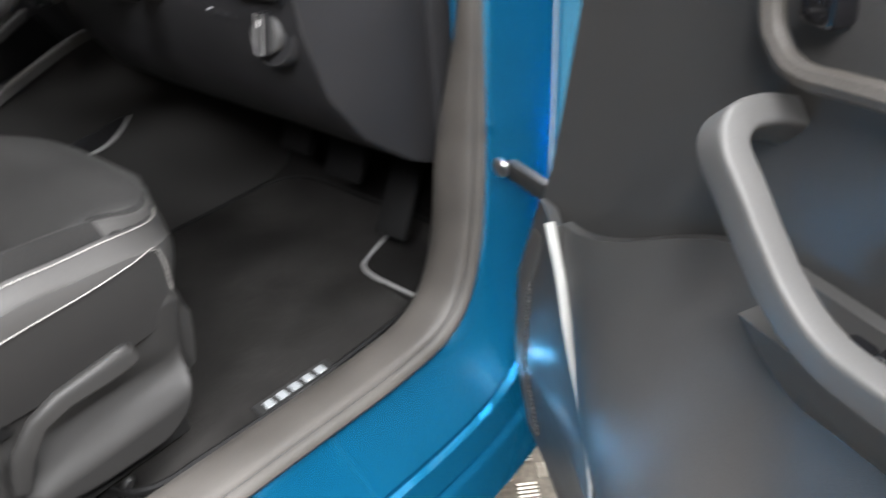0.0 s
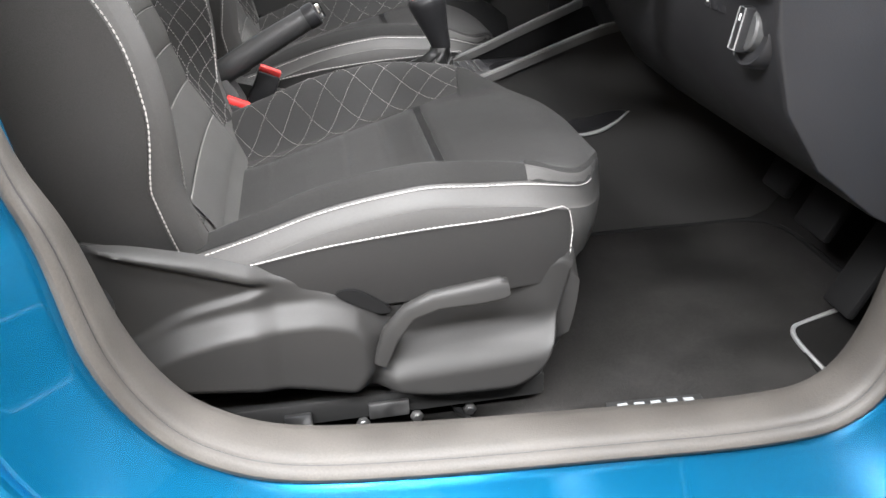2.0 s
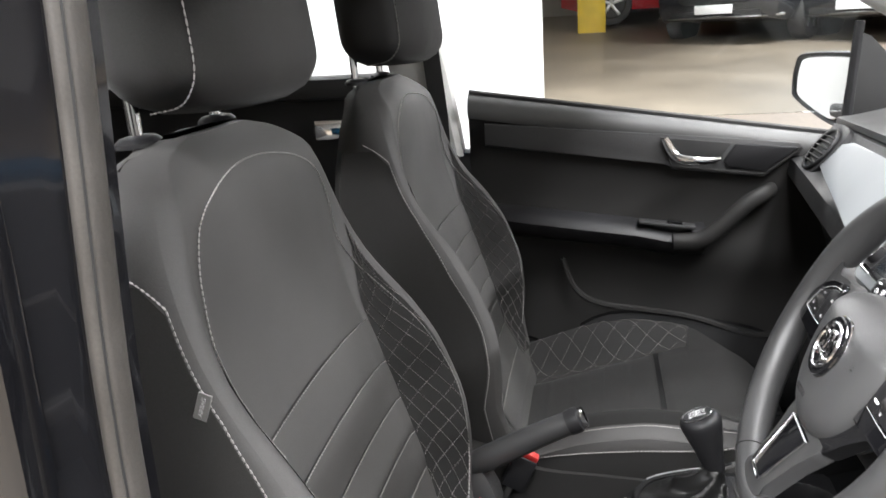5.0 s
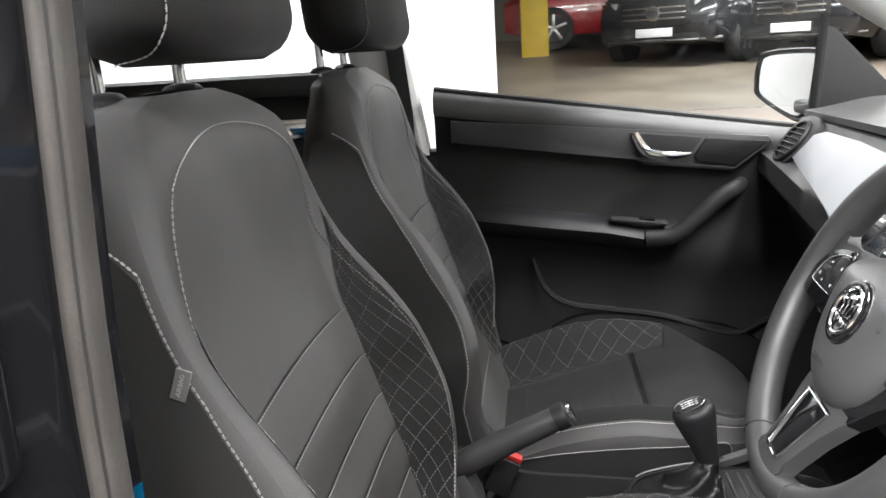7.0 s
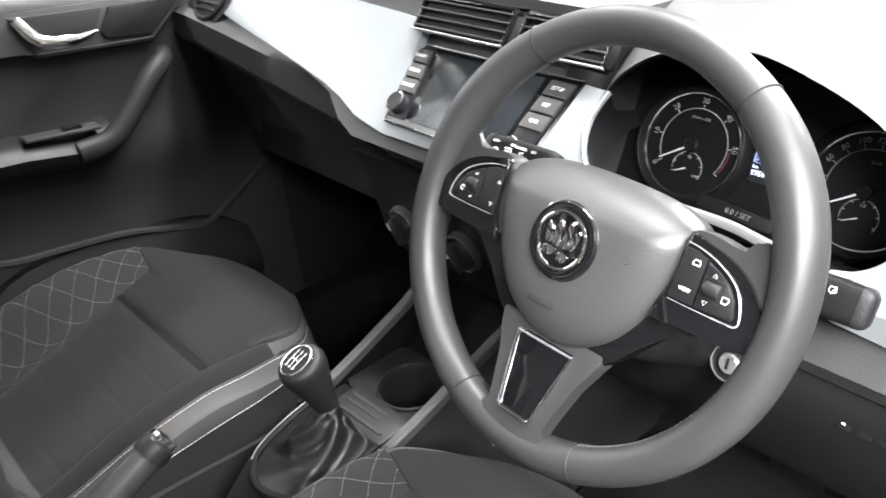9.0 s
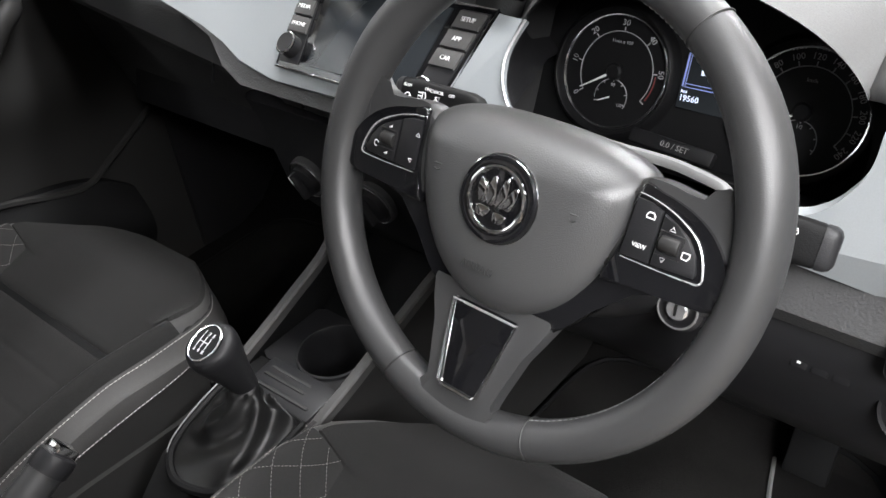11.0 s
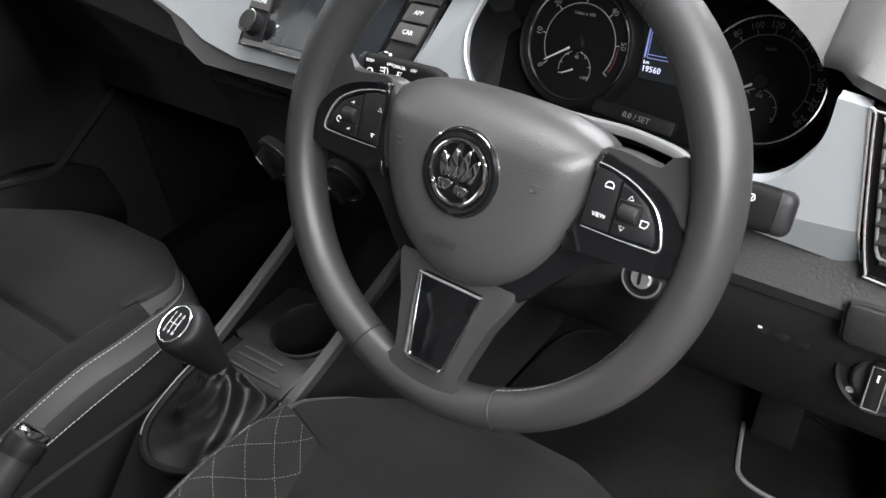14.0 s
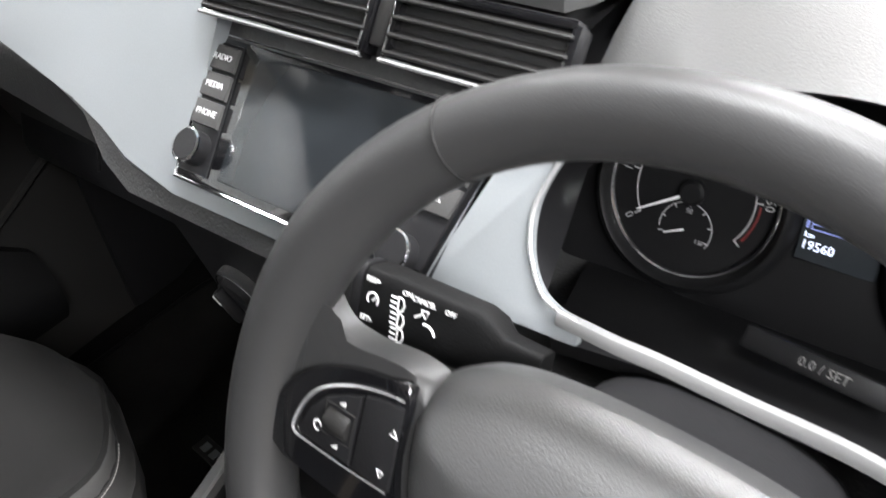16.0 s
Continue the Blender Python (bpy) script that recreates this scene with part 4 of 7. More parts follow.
# spokes
for q in (-1, 1):
    turn = lambda pts: [(q * x, y) for x, y in (pts if q > 0 else pts[::-1])]
    bm = bmesh.new()
    flare = [(p.x, p.y) for p in smooth_path([(0.0842, 0.0420, 0), (0.095, 0.0455, 0), (0.108, 0.0450, 0), (0.122, 0.0430, 0), (0.140, 0.0450, 0), (0.1525, 0.0570, 0), (0.1560, 0.0720, 0), (0.1680, 0.0500, 0), (0.1740, 0.0100, 0), (0.1710, -0.0300, 0), (0.1580, -0.0600, 0), (0.1555, -0.0480, 0), (0.1550, -0.0280, 0), (0.1500, -0.0170, 0), (0.100, -0.018, 0), (0.0740, -0.0200, 0), (0.0765, -0.010, 0), (0.0810, 0.010, 0), (0.0828, 0.028, 0)], 3, True)]
    prism(bm, turn(flare), -0.015, 0.0035, bevel=0.0075, seg=5)
    sp = part("side_spoke", bm, M_WHEEL, wheel, sharp=60)
    bm = bmesh.new()
    prism(bm, turn([(p.x, p.y) for p in smooth_path([(0.0885, 0.0405, 0), (0.102, 0.0395, 0), (0.120, 0.0355, 0), (0.137, 0.0275, 0), (0.1500, 0.0150, 0), (0.1575, 0.0, 0), (0.1610, -0.0140, 0), (0.1565, -0.0205, 0), (0.124, -0.0230, 0), (0.098, -0.0240, 0), (0.0780, -0.0270, 0), (0.0840, -0.010, 0), (0.0880, 0.010, 0)], 3, True)]), -0.004, 0.0078, bevel=0.003)
    pod = part("switch_pod", bm, M_GLOSS, sp, "gloss black switch panel", sharp=60)
    bm = bmesh.new()
    edge = smooth_path([(q * x, y, 0.0088) for x, y in ((0.0900, 0.0355), (0.1000, 0.0343), (0.1155, 0.0298), (0.1310, 0.0212), (0.1390, 0.0112), (0.1432, -0.0010), (0.1420, -0.0062), (0.1340, -0.0070), (0.1150, -0.0074), (0.0890, -0.0070))], 4)
    tube(bm, edge, [0.0004 + 0.0004 * math.sin(math.pi * min(1, k / 34)) for k in range(len(edge))], 6)
    part("pod_edging", bm, M_BRIGHT, pod, "chrome edging")
    bm = bmesh.new()
    prism(bm, turn([(0.1095, 0.0280), (0.1180, 0.0245), (0.1285, 0.0185), (0.1355, 0.0095), (0.1392, -0.0010), (0.1380, -0.0040), (0.1095, -0.0052)]), 0.006, 0.0100, bevel=0.0010)
    part("button_field", bm, M_HARD, pod)
    bm = bmesh.new()
    prism(bm, turn([(0.0895, 0.0325), (0.1000, 0.0318), (0.1080, 0.0290), (0.1080, -0.0052), (0.0880, -0.0054)]), 0.006, 0.0100, bevel=0.0010)
    part("button_field", bm, M_HARD, pod)
    bm = bmesh.new()
    revolve(bm, [(0.0, -0.0062), (0.0050, -0.0062), (0.0057, -0.0050), (0.0057, 0.0050), (0.0050, 0.0062), (0.0, 0.0062)], 18, pose(q * 0.1185, 0.0105, 0.0086, 0, 90, 0))
    part("roller", bm, M_SEATTRIM, pod, "knurled roller")
    bm = bmesh.new()
    tube(bm, [(q * 0.1185 + x, 0.0105 + y, 0.0101) for x, y in ((-0.0080, -0.0075), (0.0080, -0.0075), (0.0080, 0.0075), (-0.0080, 0.0075))], 0.0004, 4, True)
    part("roller_frame", bm, M_SEATTRIM, pod)
    for x, y, up in ((0.1175, 0.0205, 1), (0.1165, 0.0005, -1)) if q > 0 else ((-0.0905, 0.0210, 1), (-0.0930, 0.0010, -1)):
        bm = bmesh.new()
        tube(bm, [(x - 0.0018, y - up * 0.0012, 0.0102), (x + 0.0018, y - up * 0.0012, 0.0102), (x, y + up * 0.0016, 0.0102)], 0.0003, 4, True)
        part("symbol", bm, M_MARK, pod, smooth=False)
    if q > 0:
        bm = bmesh.new()
        tube(bm, [(0.1300 + x, 0.0075 + y, 0.0102) for x, y in ((-0.0024, -0.002), (0.0012, -0.002), (0.0024, 0.0), (0.0024, 0.0022), (-0.0024, 0.0022))], 0.00045, 4, True)
        part("symbol", bm, M_MARK, pod, smooth=False)
        bm = bmesh.new()
        tube(bm, [(0.1015 + x, 0.0240 + y, 0.0102) for x, y in ((-0.0028, -0.0016), (0.0028, -0.0016), (0.0028, 0.0002), (0.0016, 0.0020), (-0.0016, 0.0020), (-0.0028, 0.0002))], 0.00045, 4, True)
        part("symbol", bm, M_MARK, pod, smooth=False)
        lettering("VIEW", 0.0040, pose(0.0995, 0.0035, 0.0102), M_MARK, pod)
    else:
        bm = bmesh.new()
        tube(bm, [(-0.1290 + 0.0020 * math.cos(a), 0.0045 + 0.0022 * math.sin(a), 0.0102) for a in np.linspace(0.2, 5.2, 12)], 0.00045, 4)
        part("symbol", bm, M_MARK, pod, smooth=False)
        for y in (0.0195, -0.0010):
            bm = bmesh.new()
            prism(bm, [(-0.1200, y), (-0.1165, y), (-0.1165, y + 0.0022)], 0.0098, 0.0103)
            part("symbol", bm, M_MARK, pod, smooth=False)
LS = pose(0, -0.087, 0.0, -10, 0, 0)
bm = bmesh.new()
prism(bm, [(p.x, p.y) for p in smooth_path([(-0.052, 0.030, 0), (-0.0400, -0.020, 0), (-0.0300, -0.060, 0), (-0.0320, -0.076, 0), (-0.040, -0.088, 0), (0.040, -0.088, 0), (0.0320, -0.076, 0), (0.0300, -0.060, 0), (0.0400, -0.020, 0), (0.052, 0.030, 0)], 3, True)], -0.014, 0.0015, LS, bevel=0.005, seg=3)
low = part("lower_spoke", bm, M_WHEEL, wheel, sharp=60)
bm = bmesh.new()
prism(bm, [(-0.0275, 0.004), (-0.0160, -0.060), (0.0160, -0.060), (0.0275, 0.004)], -0.002, 0.0032, LS, bevel=0.001)
part("spoke_inlay", bm, M_GLOSS, low, "gloss black inlay")
bm = bmesh.new()
tube(bm, [LS @ Vector(p) for p in ((-0.0285, 0.002, 0.0036), (-0.0180, -0.0585, 0.0036), (-0.0140, -0.0620, 0.0036), (0.0140, -0.0620, 0.0036), (0.0180, -0.0585, 0.0036), (0.0285, 0.002, 0.0036))], [0.0011, 0.0020, 0.0013, 0.0013, 0.0020, 0.0011], 6)
part("inlay_edging", bm, M_CHROME, low, "chrome edging")
bm = bmesh.new()
tube(bm, [LS @ Vector((-0.0290, 0.0015, 0.0036)), LS @ Vector((0.0290, 0.0015, 0.0036))], 0.0010, 6)
part("inlay_edging", bm, M_BRIGHT, low, "chrome edging")
# rear hub and column cover
bm = bmesh.new()
revolve(bm, [(0.036, -0.03), (0.044, -0.02), (0.043, -0.010), (0.036, -0.006)], 32)
part("hub_back", bm, M_HARD, wheel)
bm = bmesh.new()
loops = []
for z, w, h0, h1 in ((-0.02, 0.046, -0.062, 0.018), (-0.06, 0.066, -0.085, 0.036), (-0.12, 0.070, -0.095, 0.036), (-0.20, 0.068, -0.10, 0.0)):
    loops.append([Vector((w * math.copysign(abs(math.cos(a)) ** 0.6, math.cos(a)), (h0 + h1) / 2 + (h1 - h0) / 2 * math.copysign(abs(math.sin(a)) ** 0.6, math.sin(a)), z)) for a in np.linspace(0, 2 * math.pi, 28, endpoint=False)])
rings(bm, loops)
part("column_cover", bm, M_HARD, wheel, "black plastic steering column cover")


# ---- dashboard ----
dash = thing("dashboard", "black car dashboard with broad silver trim panels", "dashboard")


def dash_profile(y):
    """The dashboard's outline in x and z at a place across the car."""
    zs = lerp_list(y, [(-0.66, 0.825), (0.12, 0.825), (0.20, 0.862), (0.46, 0.898), (0.62, 0.915)])
    zl = lerp_list(y, [(-0.66, 0.772), (0.05, 0.786), (0.12, 0.794), (0.61, 0.857), (0.66, 0.863)])
    drv = ss(0.12, 0.22, -y)
    cave = ss(0.168, 0.188, -y) * (1 - ss(0.560, 0.578, -y))
    xs = 0.578 - 0.020 * drv + 0.8 * (zs - 0.862) * (1 - drv)
    lx = 0.584 - 0.040 * drv
    fx = lambda z, x: x + cave * (0.830 - x)
    return [(1.20, 0.99), (0.92, 0.99), (0.78, 0.985), (fx(0.98, 0.690), 0.978), (fx(0.97, 0.668), 0.972), (fx(0.95, 0.650), 0.945), (fx(zs, xs), zs - 0.085 * cave), (lx + 0.004 + 0.009 * drv, zs - 0.010), (lx - 0.009 * drv, zl + 0.012), (lx + 0.010 - 0.012 * drv, zl - 0.004),
            (lx + 0.050 - 0.030 * drv, zl - 0.02), (lx + 0.10 - 0.06 * drv, 0.66), (lx + 0.14 - 0.05 * drv, 0.60), (lx + 0.20 - 0.05 * drv, 0.555), (1.0, 0.53), (1.20, 0.60)]


bm = bmesh.new()
rings(bm, [[Vector((x, y, z)) for x, z in dash_profile(y)] for y in np.concatenate([[-0.655, -0.62, -0.59, -0.578, -0.569, -0.56, -0.545, -0.52], np.linspace(-0.48, -0.24, 6), [-0.215, -0.188, -0.178, -0.168], np.linspace(-0.155, -0.11, 4), np.linspace(-0.08, 0.655, 20)])])
part("dash_body", bm, M_SOFT, dash, "grained black dashboard body", sharp=30)
# top pad; the light falling on it is put into its paler colour
bm = bmesh.new()
def pad_front(y):
    return 0.672 + 0.128 * ss(0.205, 0.25, -y) * (1 - ss(0.53, 0.575, -y))


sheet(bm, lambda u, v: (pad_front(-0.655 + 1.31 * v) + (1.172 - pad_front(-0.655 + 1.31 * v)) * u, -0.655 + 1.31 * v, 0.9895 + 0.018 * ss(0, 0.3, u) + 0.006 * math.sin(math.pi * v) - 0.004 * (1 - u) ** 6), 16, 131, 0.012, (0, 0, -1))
part("top_pad", bm, M_LITTOP, dash, "grained top pad, coloured paler for the light on it")


def fascia(name, poly, mat, label="", proud=0.009, depth=0.03, bevel=0.003, parent=None, x0=0.580, z0=0.862, slope=0.80):
    """A panel on the sloping front of the dashboard, from (y, z) corners."""
    k = math.hypot(1, slope)
    m = axes((x0, 0, z0), (0, -1, 0), (slope / k, 0, 1 / k), (-1 / k, 0, slope / k))
    bm = bmesh.new()
    pts = [(-y, (z - z0) * k) for y, z in poly]
    area = sum(a[0] * b[1] - b[0] * a[1] for a, b in zip(pts, pts[1:] + pts[:1]))
    prism(bm, pts if area > 0 else pts[::-1], proud - depth, proud, m, bevel)
    return part(name, bm, mat, parent or dash, label), m


_, FM = fascia("silver_panel", [(0.515, 0.908), (0.455, 0.9), (0.30, 0.880), (0.20, 0.868), (0.155, 0.856), (0.118, 0.842), (0.055, 0.836), (-0.185, 0.836), (-0.185, 0.866), (0.052, 0.866), (0.052, 0.950), (0.10, 0.953), (0.30, 0.960), (0.455, 0.960), (0.50, 0.950)], M_SILVER, "satin silver trim panel")
# side vent in a dark surround
fascia("vent_surround", [(p.x, p.y) for p in smooth_path([(0.63, 0.905, 0), (0.60, 0.885, 0), (0.545, 0.886, 0), (0.512, 0.905, 0), (0.498, 0.945, 0), (0.512, 0.970, 0), (0.56, 0.976, 0), (0.61, 0.970, 0), (0.630, 0.945, 0)], 4, True)], M_HARD, "round dark vent surround", 0.010)


def vent(yc, zc, w, h, n, m, parent, mat_frame=M_HARD):
    box = bmesh.new()
    for sx, sy, px, py in ((w, 0.006, 0, h / 2), (w, 0.006, 0, -h / 2), (0.006, h, w / 2, 0), (0.006, h, -w / 2, 0)):
        rbox(box, (sx, sy, 0.016), m @ Matrix.Translation((-yc + px, zc + py, 0.008)), 0.002)
    fr = part("vent_frame", box, mat_frame, parent)
    b2 = bmesh.new()
    rbox(b2, (w, h, 0.004), m @ Matrix.Translation((-yc, zc, 0.0085)), 0)
    part("vent_back", b2, M_BLACKRUB, fr)
    for k in range(n):
        t = (k + 0.5) / n - 0.5
        b3 = bmesh.new()
        rbox(b3, (w, 0.0022, 0.012), m @ Matrix.Translation((-yc, zc + t * h, 0.013)) @ pose(0, 0, 0, 25, 0, 0), 0.0006, 1)
        part("slat", b3, M_SEATTRIM, fr)
    return fr


bm = bmesh.new()
EV = FM @ Matrix.Translation((-0.562, 0.086, 0.0))
tube(bm, [EV @ Vector((0.043 * math.cos(a), 0.044 * math.sin(a), 0.013)) for a in np.linspace(0, 2 * math.pi, 40, endpoint=False)], 0.0042, 8, True)
end_vent = part("vent_frame", bm, M_HARD, dash, "round black vent ring")
bm = bmesh.new()
revolve(bm, [(0.042, 0.0095), (0.042, 0.0115), (0.0, 0.0115)], 40, EV)
part("vent_back", bm, M_BLACKRUB, end_vent)
for k in range(6):
    y = 0.011 * (k - 2.5)
    bm = bmesh.new()
    rbox(bm, (2 * math.sqrt(0.041 ** 2 - y * y), 0.0022, 0.010), EV @ pose(0, y, 0.0135, 25, 0, 0), 0.0006, 1)
    part("slat", bm, M_SEATTRIM, end_vent)
# middle vents above the radio
for yc, vw in ((-0.014, 0.146), (-0.166, 0.118)):
    frame_part = vent(yc, 0.120, vw, 0.042, 4, FM @ Matrix.Translation((0, 0, 0.004)), dash, M_GLOSS)
    bm = bmesh.new()
    tube(bm, [FM @ Vector((-yc + x, 0.120 - 0.021 - 0.0015, 0.0205)) for x in (-vw / 2 - 0.002, vw / 2 + 0.002)], 0.0016, 6)
    part("vent_edging", bm, M_BRIGHT, frame_part, "thin chrome line")
bm = bmesh.new()
rbox(bm, (0.012, 0.03, 0.006), FM @ Matrix.Translation((0.0965, 0.120, 0.014)), 0.002)
part("hazard_switch", bm, M_SEATTRIM, dash)

# radio with touch screen, wider at its top
RM = FM @ Matrix.Translation((0.0, -0.002, 0.011)) @ pose(0, 0, 0, -11, 0, 0) @ Matrix.Diagonal((1, 1.04, 1, 1))
radio = thing("car_radio", "dark touch-screen radio with rows of grey buttons and two knobs", "radio")
radio.matrix_world = RM
EDGE = [(-0.0475, -0.0160), (0.1780, -0.0160), (0.1960, 0.0870), (-0.0640, 0.0870)]
side_x = lambda q, y: (0.1780 + 0.0180 * (y + 0.016) / 0.103) if q > 0 else (-0.0475 - 0.0165 * (y + 0.016) / 0.103)
bm = bmesh.new()
prism(bm, EDGE, -0.035, 0.004, bevel=0.003)
face = part("radio_face", bm, M_GLOSS, radio, "gloss black face")
bm = bmesh.new()
tube(bm, [(x, y, 0.003) for x, y in EDGE], 0.0014, 6, True)
part("radio_edging", bm, M_CHROME, face, "chrome edging")
bm = bmesh.new()
prism(bm, [(-0.004, -0.0085), (0.137, -0.0085), (0.147, 0.0800), (-0.012, 0.0800)], 0.003, 0.0062, bevel=0.001)
part("screen", bm, M_SCREEN, radio, "switched-off grey screen")
WORDS = {-1: ("RADIO", "MEDIA", "PHONE"), 1: ("SETUP", "APP", "CAR")}
for q in (-1, 1):
    mid = lambda y: side_x(q, y) - q * (0.0205 if q > 0 else 0.0185)
    bm = bmesh.new()
    hw = 0.0165 if q > 0 else 0.0145
    prism(bm, [(mid(-0.010) - hw, -0.010), (mid(-0.010) + hw, -0.010), (mid(0.081) + hw, 0.081), (mid(0.081) - hw, 0.081)], 0.002, 0.0055, bevel=0.001)
    part("button_strip", bm, M_HARD, radio)
    for k in range(3):
        y = 0.0700 - 0.0195 * k
        bm = bmesh.new()
        w, h = hw - 0.001, 0.0085
        prism(bm, [(mid(y - h) - w, y - h), (mid(y - h) + w, y - h), (mid(y + h) + w, y + h), (mid(y + h) - w, y + h)], 0.004, 0.0085, bevel=0.001)
        b = part("button", bm, M_GRIP, radio, "grey push button")
        lettering(WORDS[q][k], 0.0062, pose(mid(y), y, 0.0089), M_MARK, b)
    ky = 0.006 if q < 0 else -0.005
    bm = bmesh.new()
    revolve(bm, [(0.0118, 0.004), (0.0118, 0.016), (0.0105, 0.019), (0.0, 0.0188)], 32, pose(mid(ky), ky, 0))
    kn = part("knob", bm, M_HARD, radio)
    bm = bmesh.new()
    tube(bm, [(mid(ky) + 0.0110 * math.cos(a), ky + 0.0110 * math.sin(a), 0.0175) for a in np.linspace(0, 2 * math.pi, 32, endpoint=False)], 0.0014, 6, True)
    part("knob_ring", bm, M_CHROME, kn, "chrome ring")

# silver wedge between radio and instruments
bm = bmesh.new()
wedge = [(0.1720, -0.0200), (0.2750, -0.0170), (0.2745, -0.0040)] + [(p.x, p.y) for p in smooth_path([(0.2600, -0.0015, 0), (0.2487, 0.0035, 0), (0.2395, 0.0130, 0), (0.2325, 0.0270, 0), (0.2288, 0.0470, 0), (0.2315, 0.0640, 0), (0.2370, 0.0800, 0)], 4)] + [(0.2065, 0.0815)]
prism(bm, wedge, 0.004, 0.010, FM, 0.001)
part("silver_panel", bm, M_SILVER, dash, "satin silver trim panel")
# instrument cluster
cluster = thing("instrument_cluster", "dark instrument cluster with two chrome-ringed dials", "instrument cluster")
CT = radians(25)
CM = axes((0.731, -0.358, 0.841), (0, -1, 0), (math.sin(CT), 0, math.cos(CT)), (-math.cos(CT), 0, math.sin(CT))) @ Matrix.Scale(1.055, 4)
cluster.matrix_world = CM
bm = bmesh.new()
prism(bm, [(p.x, p.y) for p in smooth_path([(-0.180, -0.03, 0), (-0.165, 0.055, 0), (-0.08, 0.082, 0), (0.08, 0.082, 0), (0.165, 0.055, 0), (0.180, -0.03, 0), (0.14, -0.078, 0), (-0.14, -0.078, 0)], 4, True)], -0.02, 0.0, bevel=0.002)
part("dial_face", bm, M_DIAL, cluster, "black dial face")
for q, top, n in ((-1, 60, 7), (1, 240, 13)):
    cx = q * 0.088
    bm = bmesh.new()
    tube(bm, [(cx + 0.053 * math.cos(a), 0.0 + 0.053 * math.sin(a), 0.005) for a in np.linspace(0, 2 * math.pi, 56, endpoint=False)], 0.0018, 8, True)
    part("dial_ring", bm, M_CHROME, cluster, "thin chrome ring")
    bm = bmesh.new()
    revolve(bm, [(0.0535, 0.001), (0.0560, 0.010), (0.0585, 0.0125), (0.0620, 0.010), (0.0665, -0.004)], 56, pose(cx, 0, 0))
    part("dial_tube", bm, M_DIAL, cluster, "black dial surround")
    bm = bmesh.new()
    tube(bm, [(cx + 0.0375 * math.cos(a), 0.0 + 0.0375 * math.sin(a), 0.001) for a in np.linspace(radians(-35), radians(215), 50)], 0.0005, 4)
    tube(bm, [(cx + 0.017 * math.cos(a), -0.024 + 0.017 * math.sin(a), 0.001) for a in np.linspace(radians(-30), radians(190), 24)], 0.0004, 4)
    for k in range(n):
        a = radians(215 - 250 * k / (n - 1))
        d = Vector((math.cos(a), math.sin(a), 0))
        tube(bm, [Vector((cx, 0, 0.001)) + d * 0.0375, Vector((cx, 0, 0.001)) + d * 0.042], 0.0006, 4)
    part("dial_scale", bm, M_DIMMARK, cluster, smooth=False)
    for k in range(n):
        a = radians(215 - 250 * k / (n - 1))
        val = int(top * k / (n - 1)) if q > 0 else 10 * k
        if q < 0 and k == 6:
            continue
        lettering(str(val), 0.0075 if q > 0 else 0.008, pose(cx + 0.0455 * math.cos(a), 0.0455 * math.sin(a), 0.001, 0, 0, math.degrees(a) - 90), M_DIALMARK, cluster, name="dial_number")
    bm = bmesh.new()
    a = radians(212)
    tube(bm, [(cx, 0, 0.005), (cx + 0.038 * math.cos(a), 0.038 * math.sin(a), 0.005)], [0.0014, 0.0006], 6)
    part("needle", bm, M_MARK, cluster, "white needle")
    bm = bmesh.new()
    revolve(bm, [(0.008, 0.0), (0.008, 0.006), (0.006, 0.008), (0, 0.008)], 20, pose(cx, 0, 0))
    part("needle_hub", bm, M_DIAL, cluster)
    bm = bmesh.new()
    a = radians(205)
    tube(bm, [(cx, -0.024, 0.004), (cx + 0.013 * math.cos(a), -0.024 + 0.013 * math.sin(a), 0.004)], [0.0009, 0.0005], 6)
    part("needle", bm, M_MARK, cluster)
lettering("1/min x 100", 0.0046, pose(-0.088, 0.028, 0.001), M_DIMMARK, cluster, name="dial_word")
lettering("km/h", 0.0046, pose(0.088, 0.026, 0.001), M_DIMMARK, cluster, name="dial_word")
lettering("90", 0.0046, pose(-0.088, -0.0125, 0.001), M_DIMMARK, cluster, name="dial_number")
lettering("130", 0.0042, pose(-0.0775, -0.030, 0.001), M_DIMMARK, cluster, name="dial_number")
lettering("1/2", 0.0046, pose(0.088, -0.0125, 0.001), M_DIMMARK, cluster, name="dial_number")
for cx in (-0.088, 0.088):
    for k in range(7):
        a = radians(200 - 220 * k / 6)
        d = Vector((math.cos(a), math.sin(a), 0))
        bm = bmesh.new()
        tube(bm, [Vector((cx, -0.024, 0.001)) + d * 0.0145, Vector((cx, -0.024, 0.001)) + d * 0.0175], 0.0005, 4)
        part("dial_tick", bm, M_DIMMARK, cluster, smooth=False)
bm = bmesh.new()
tube(bm, [(-0.088 + 0.0405 * math.cos(a), 0.0405 * math.sin(a), 0.001) for a in np.linspace(radians(-30), radians(4), 12)], 0.0007, 4)
part("red_zone", bm, M_REDMARK, cluster)
bm = bmesh.new()
rbox(bm, (0.046, 0.060, 0.003), pose(0, 0.010, 0.0005), 0.001, 1)
disp = part("display", bm, M_SCREEN, cluster)
bm = bmesh.new()
tube(bm, [(-0.017, 0.030, 0.003), (-0.017, 0.0, 0.003), (0.017, 0.0, 0.003)], 0.0005, 4)
rbox(bm, (0.0015, 0.030, 0.0006), pose(-0.0195, 0.015, 0.0025), 0)
tube(bm, [(-0.017, 0.003, 0.003), (0.017, 0.003, 0.003)], 0.0004, 4)
part("display_lines", bm, M_LCD, disp, smooth=False)
lettering("19560", 0.0075, pose(-0.011, -0.010, 0.0024), M_LCDW, disp)
lettering("km", 0.0045, pose(-0.017, -0.004, 0.0024), M_LCDW, disp)
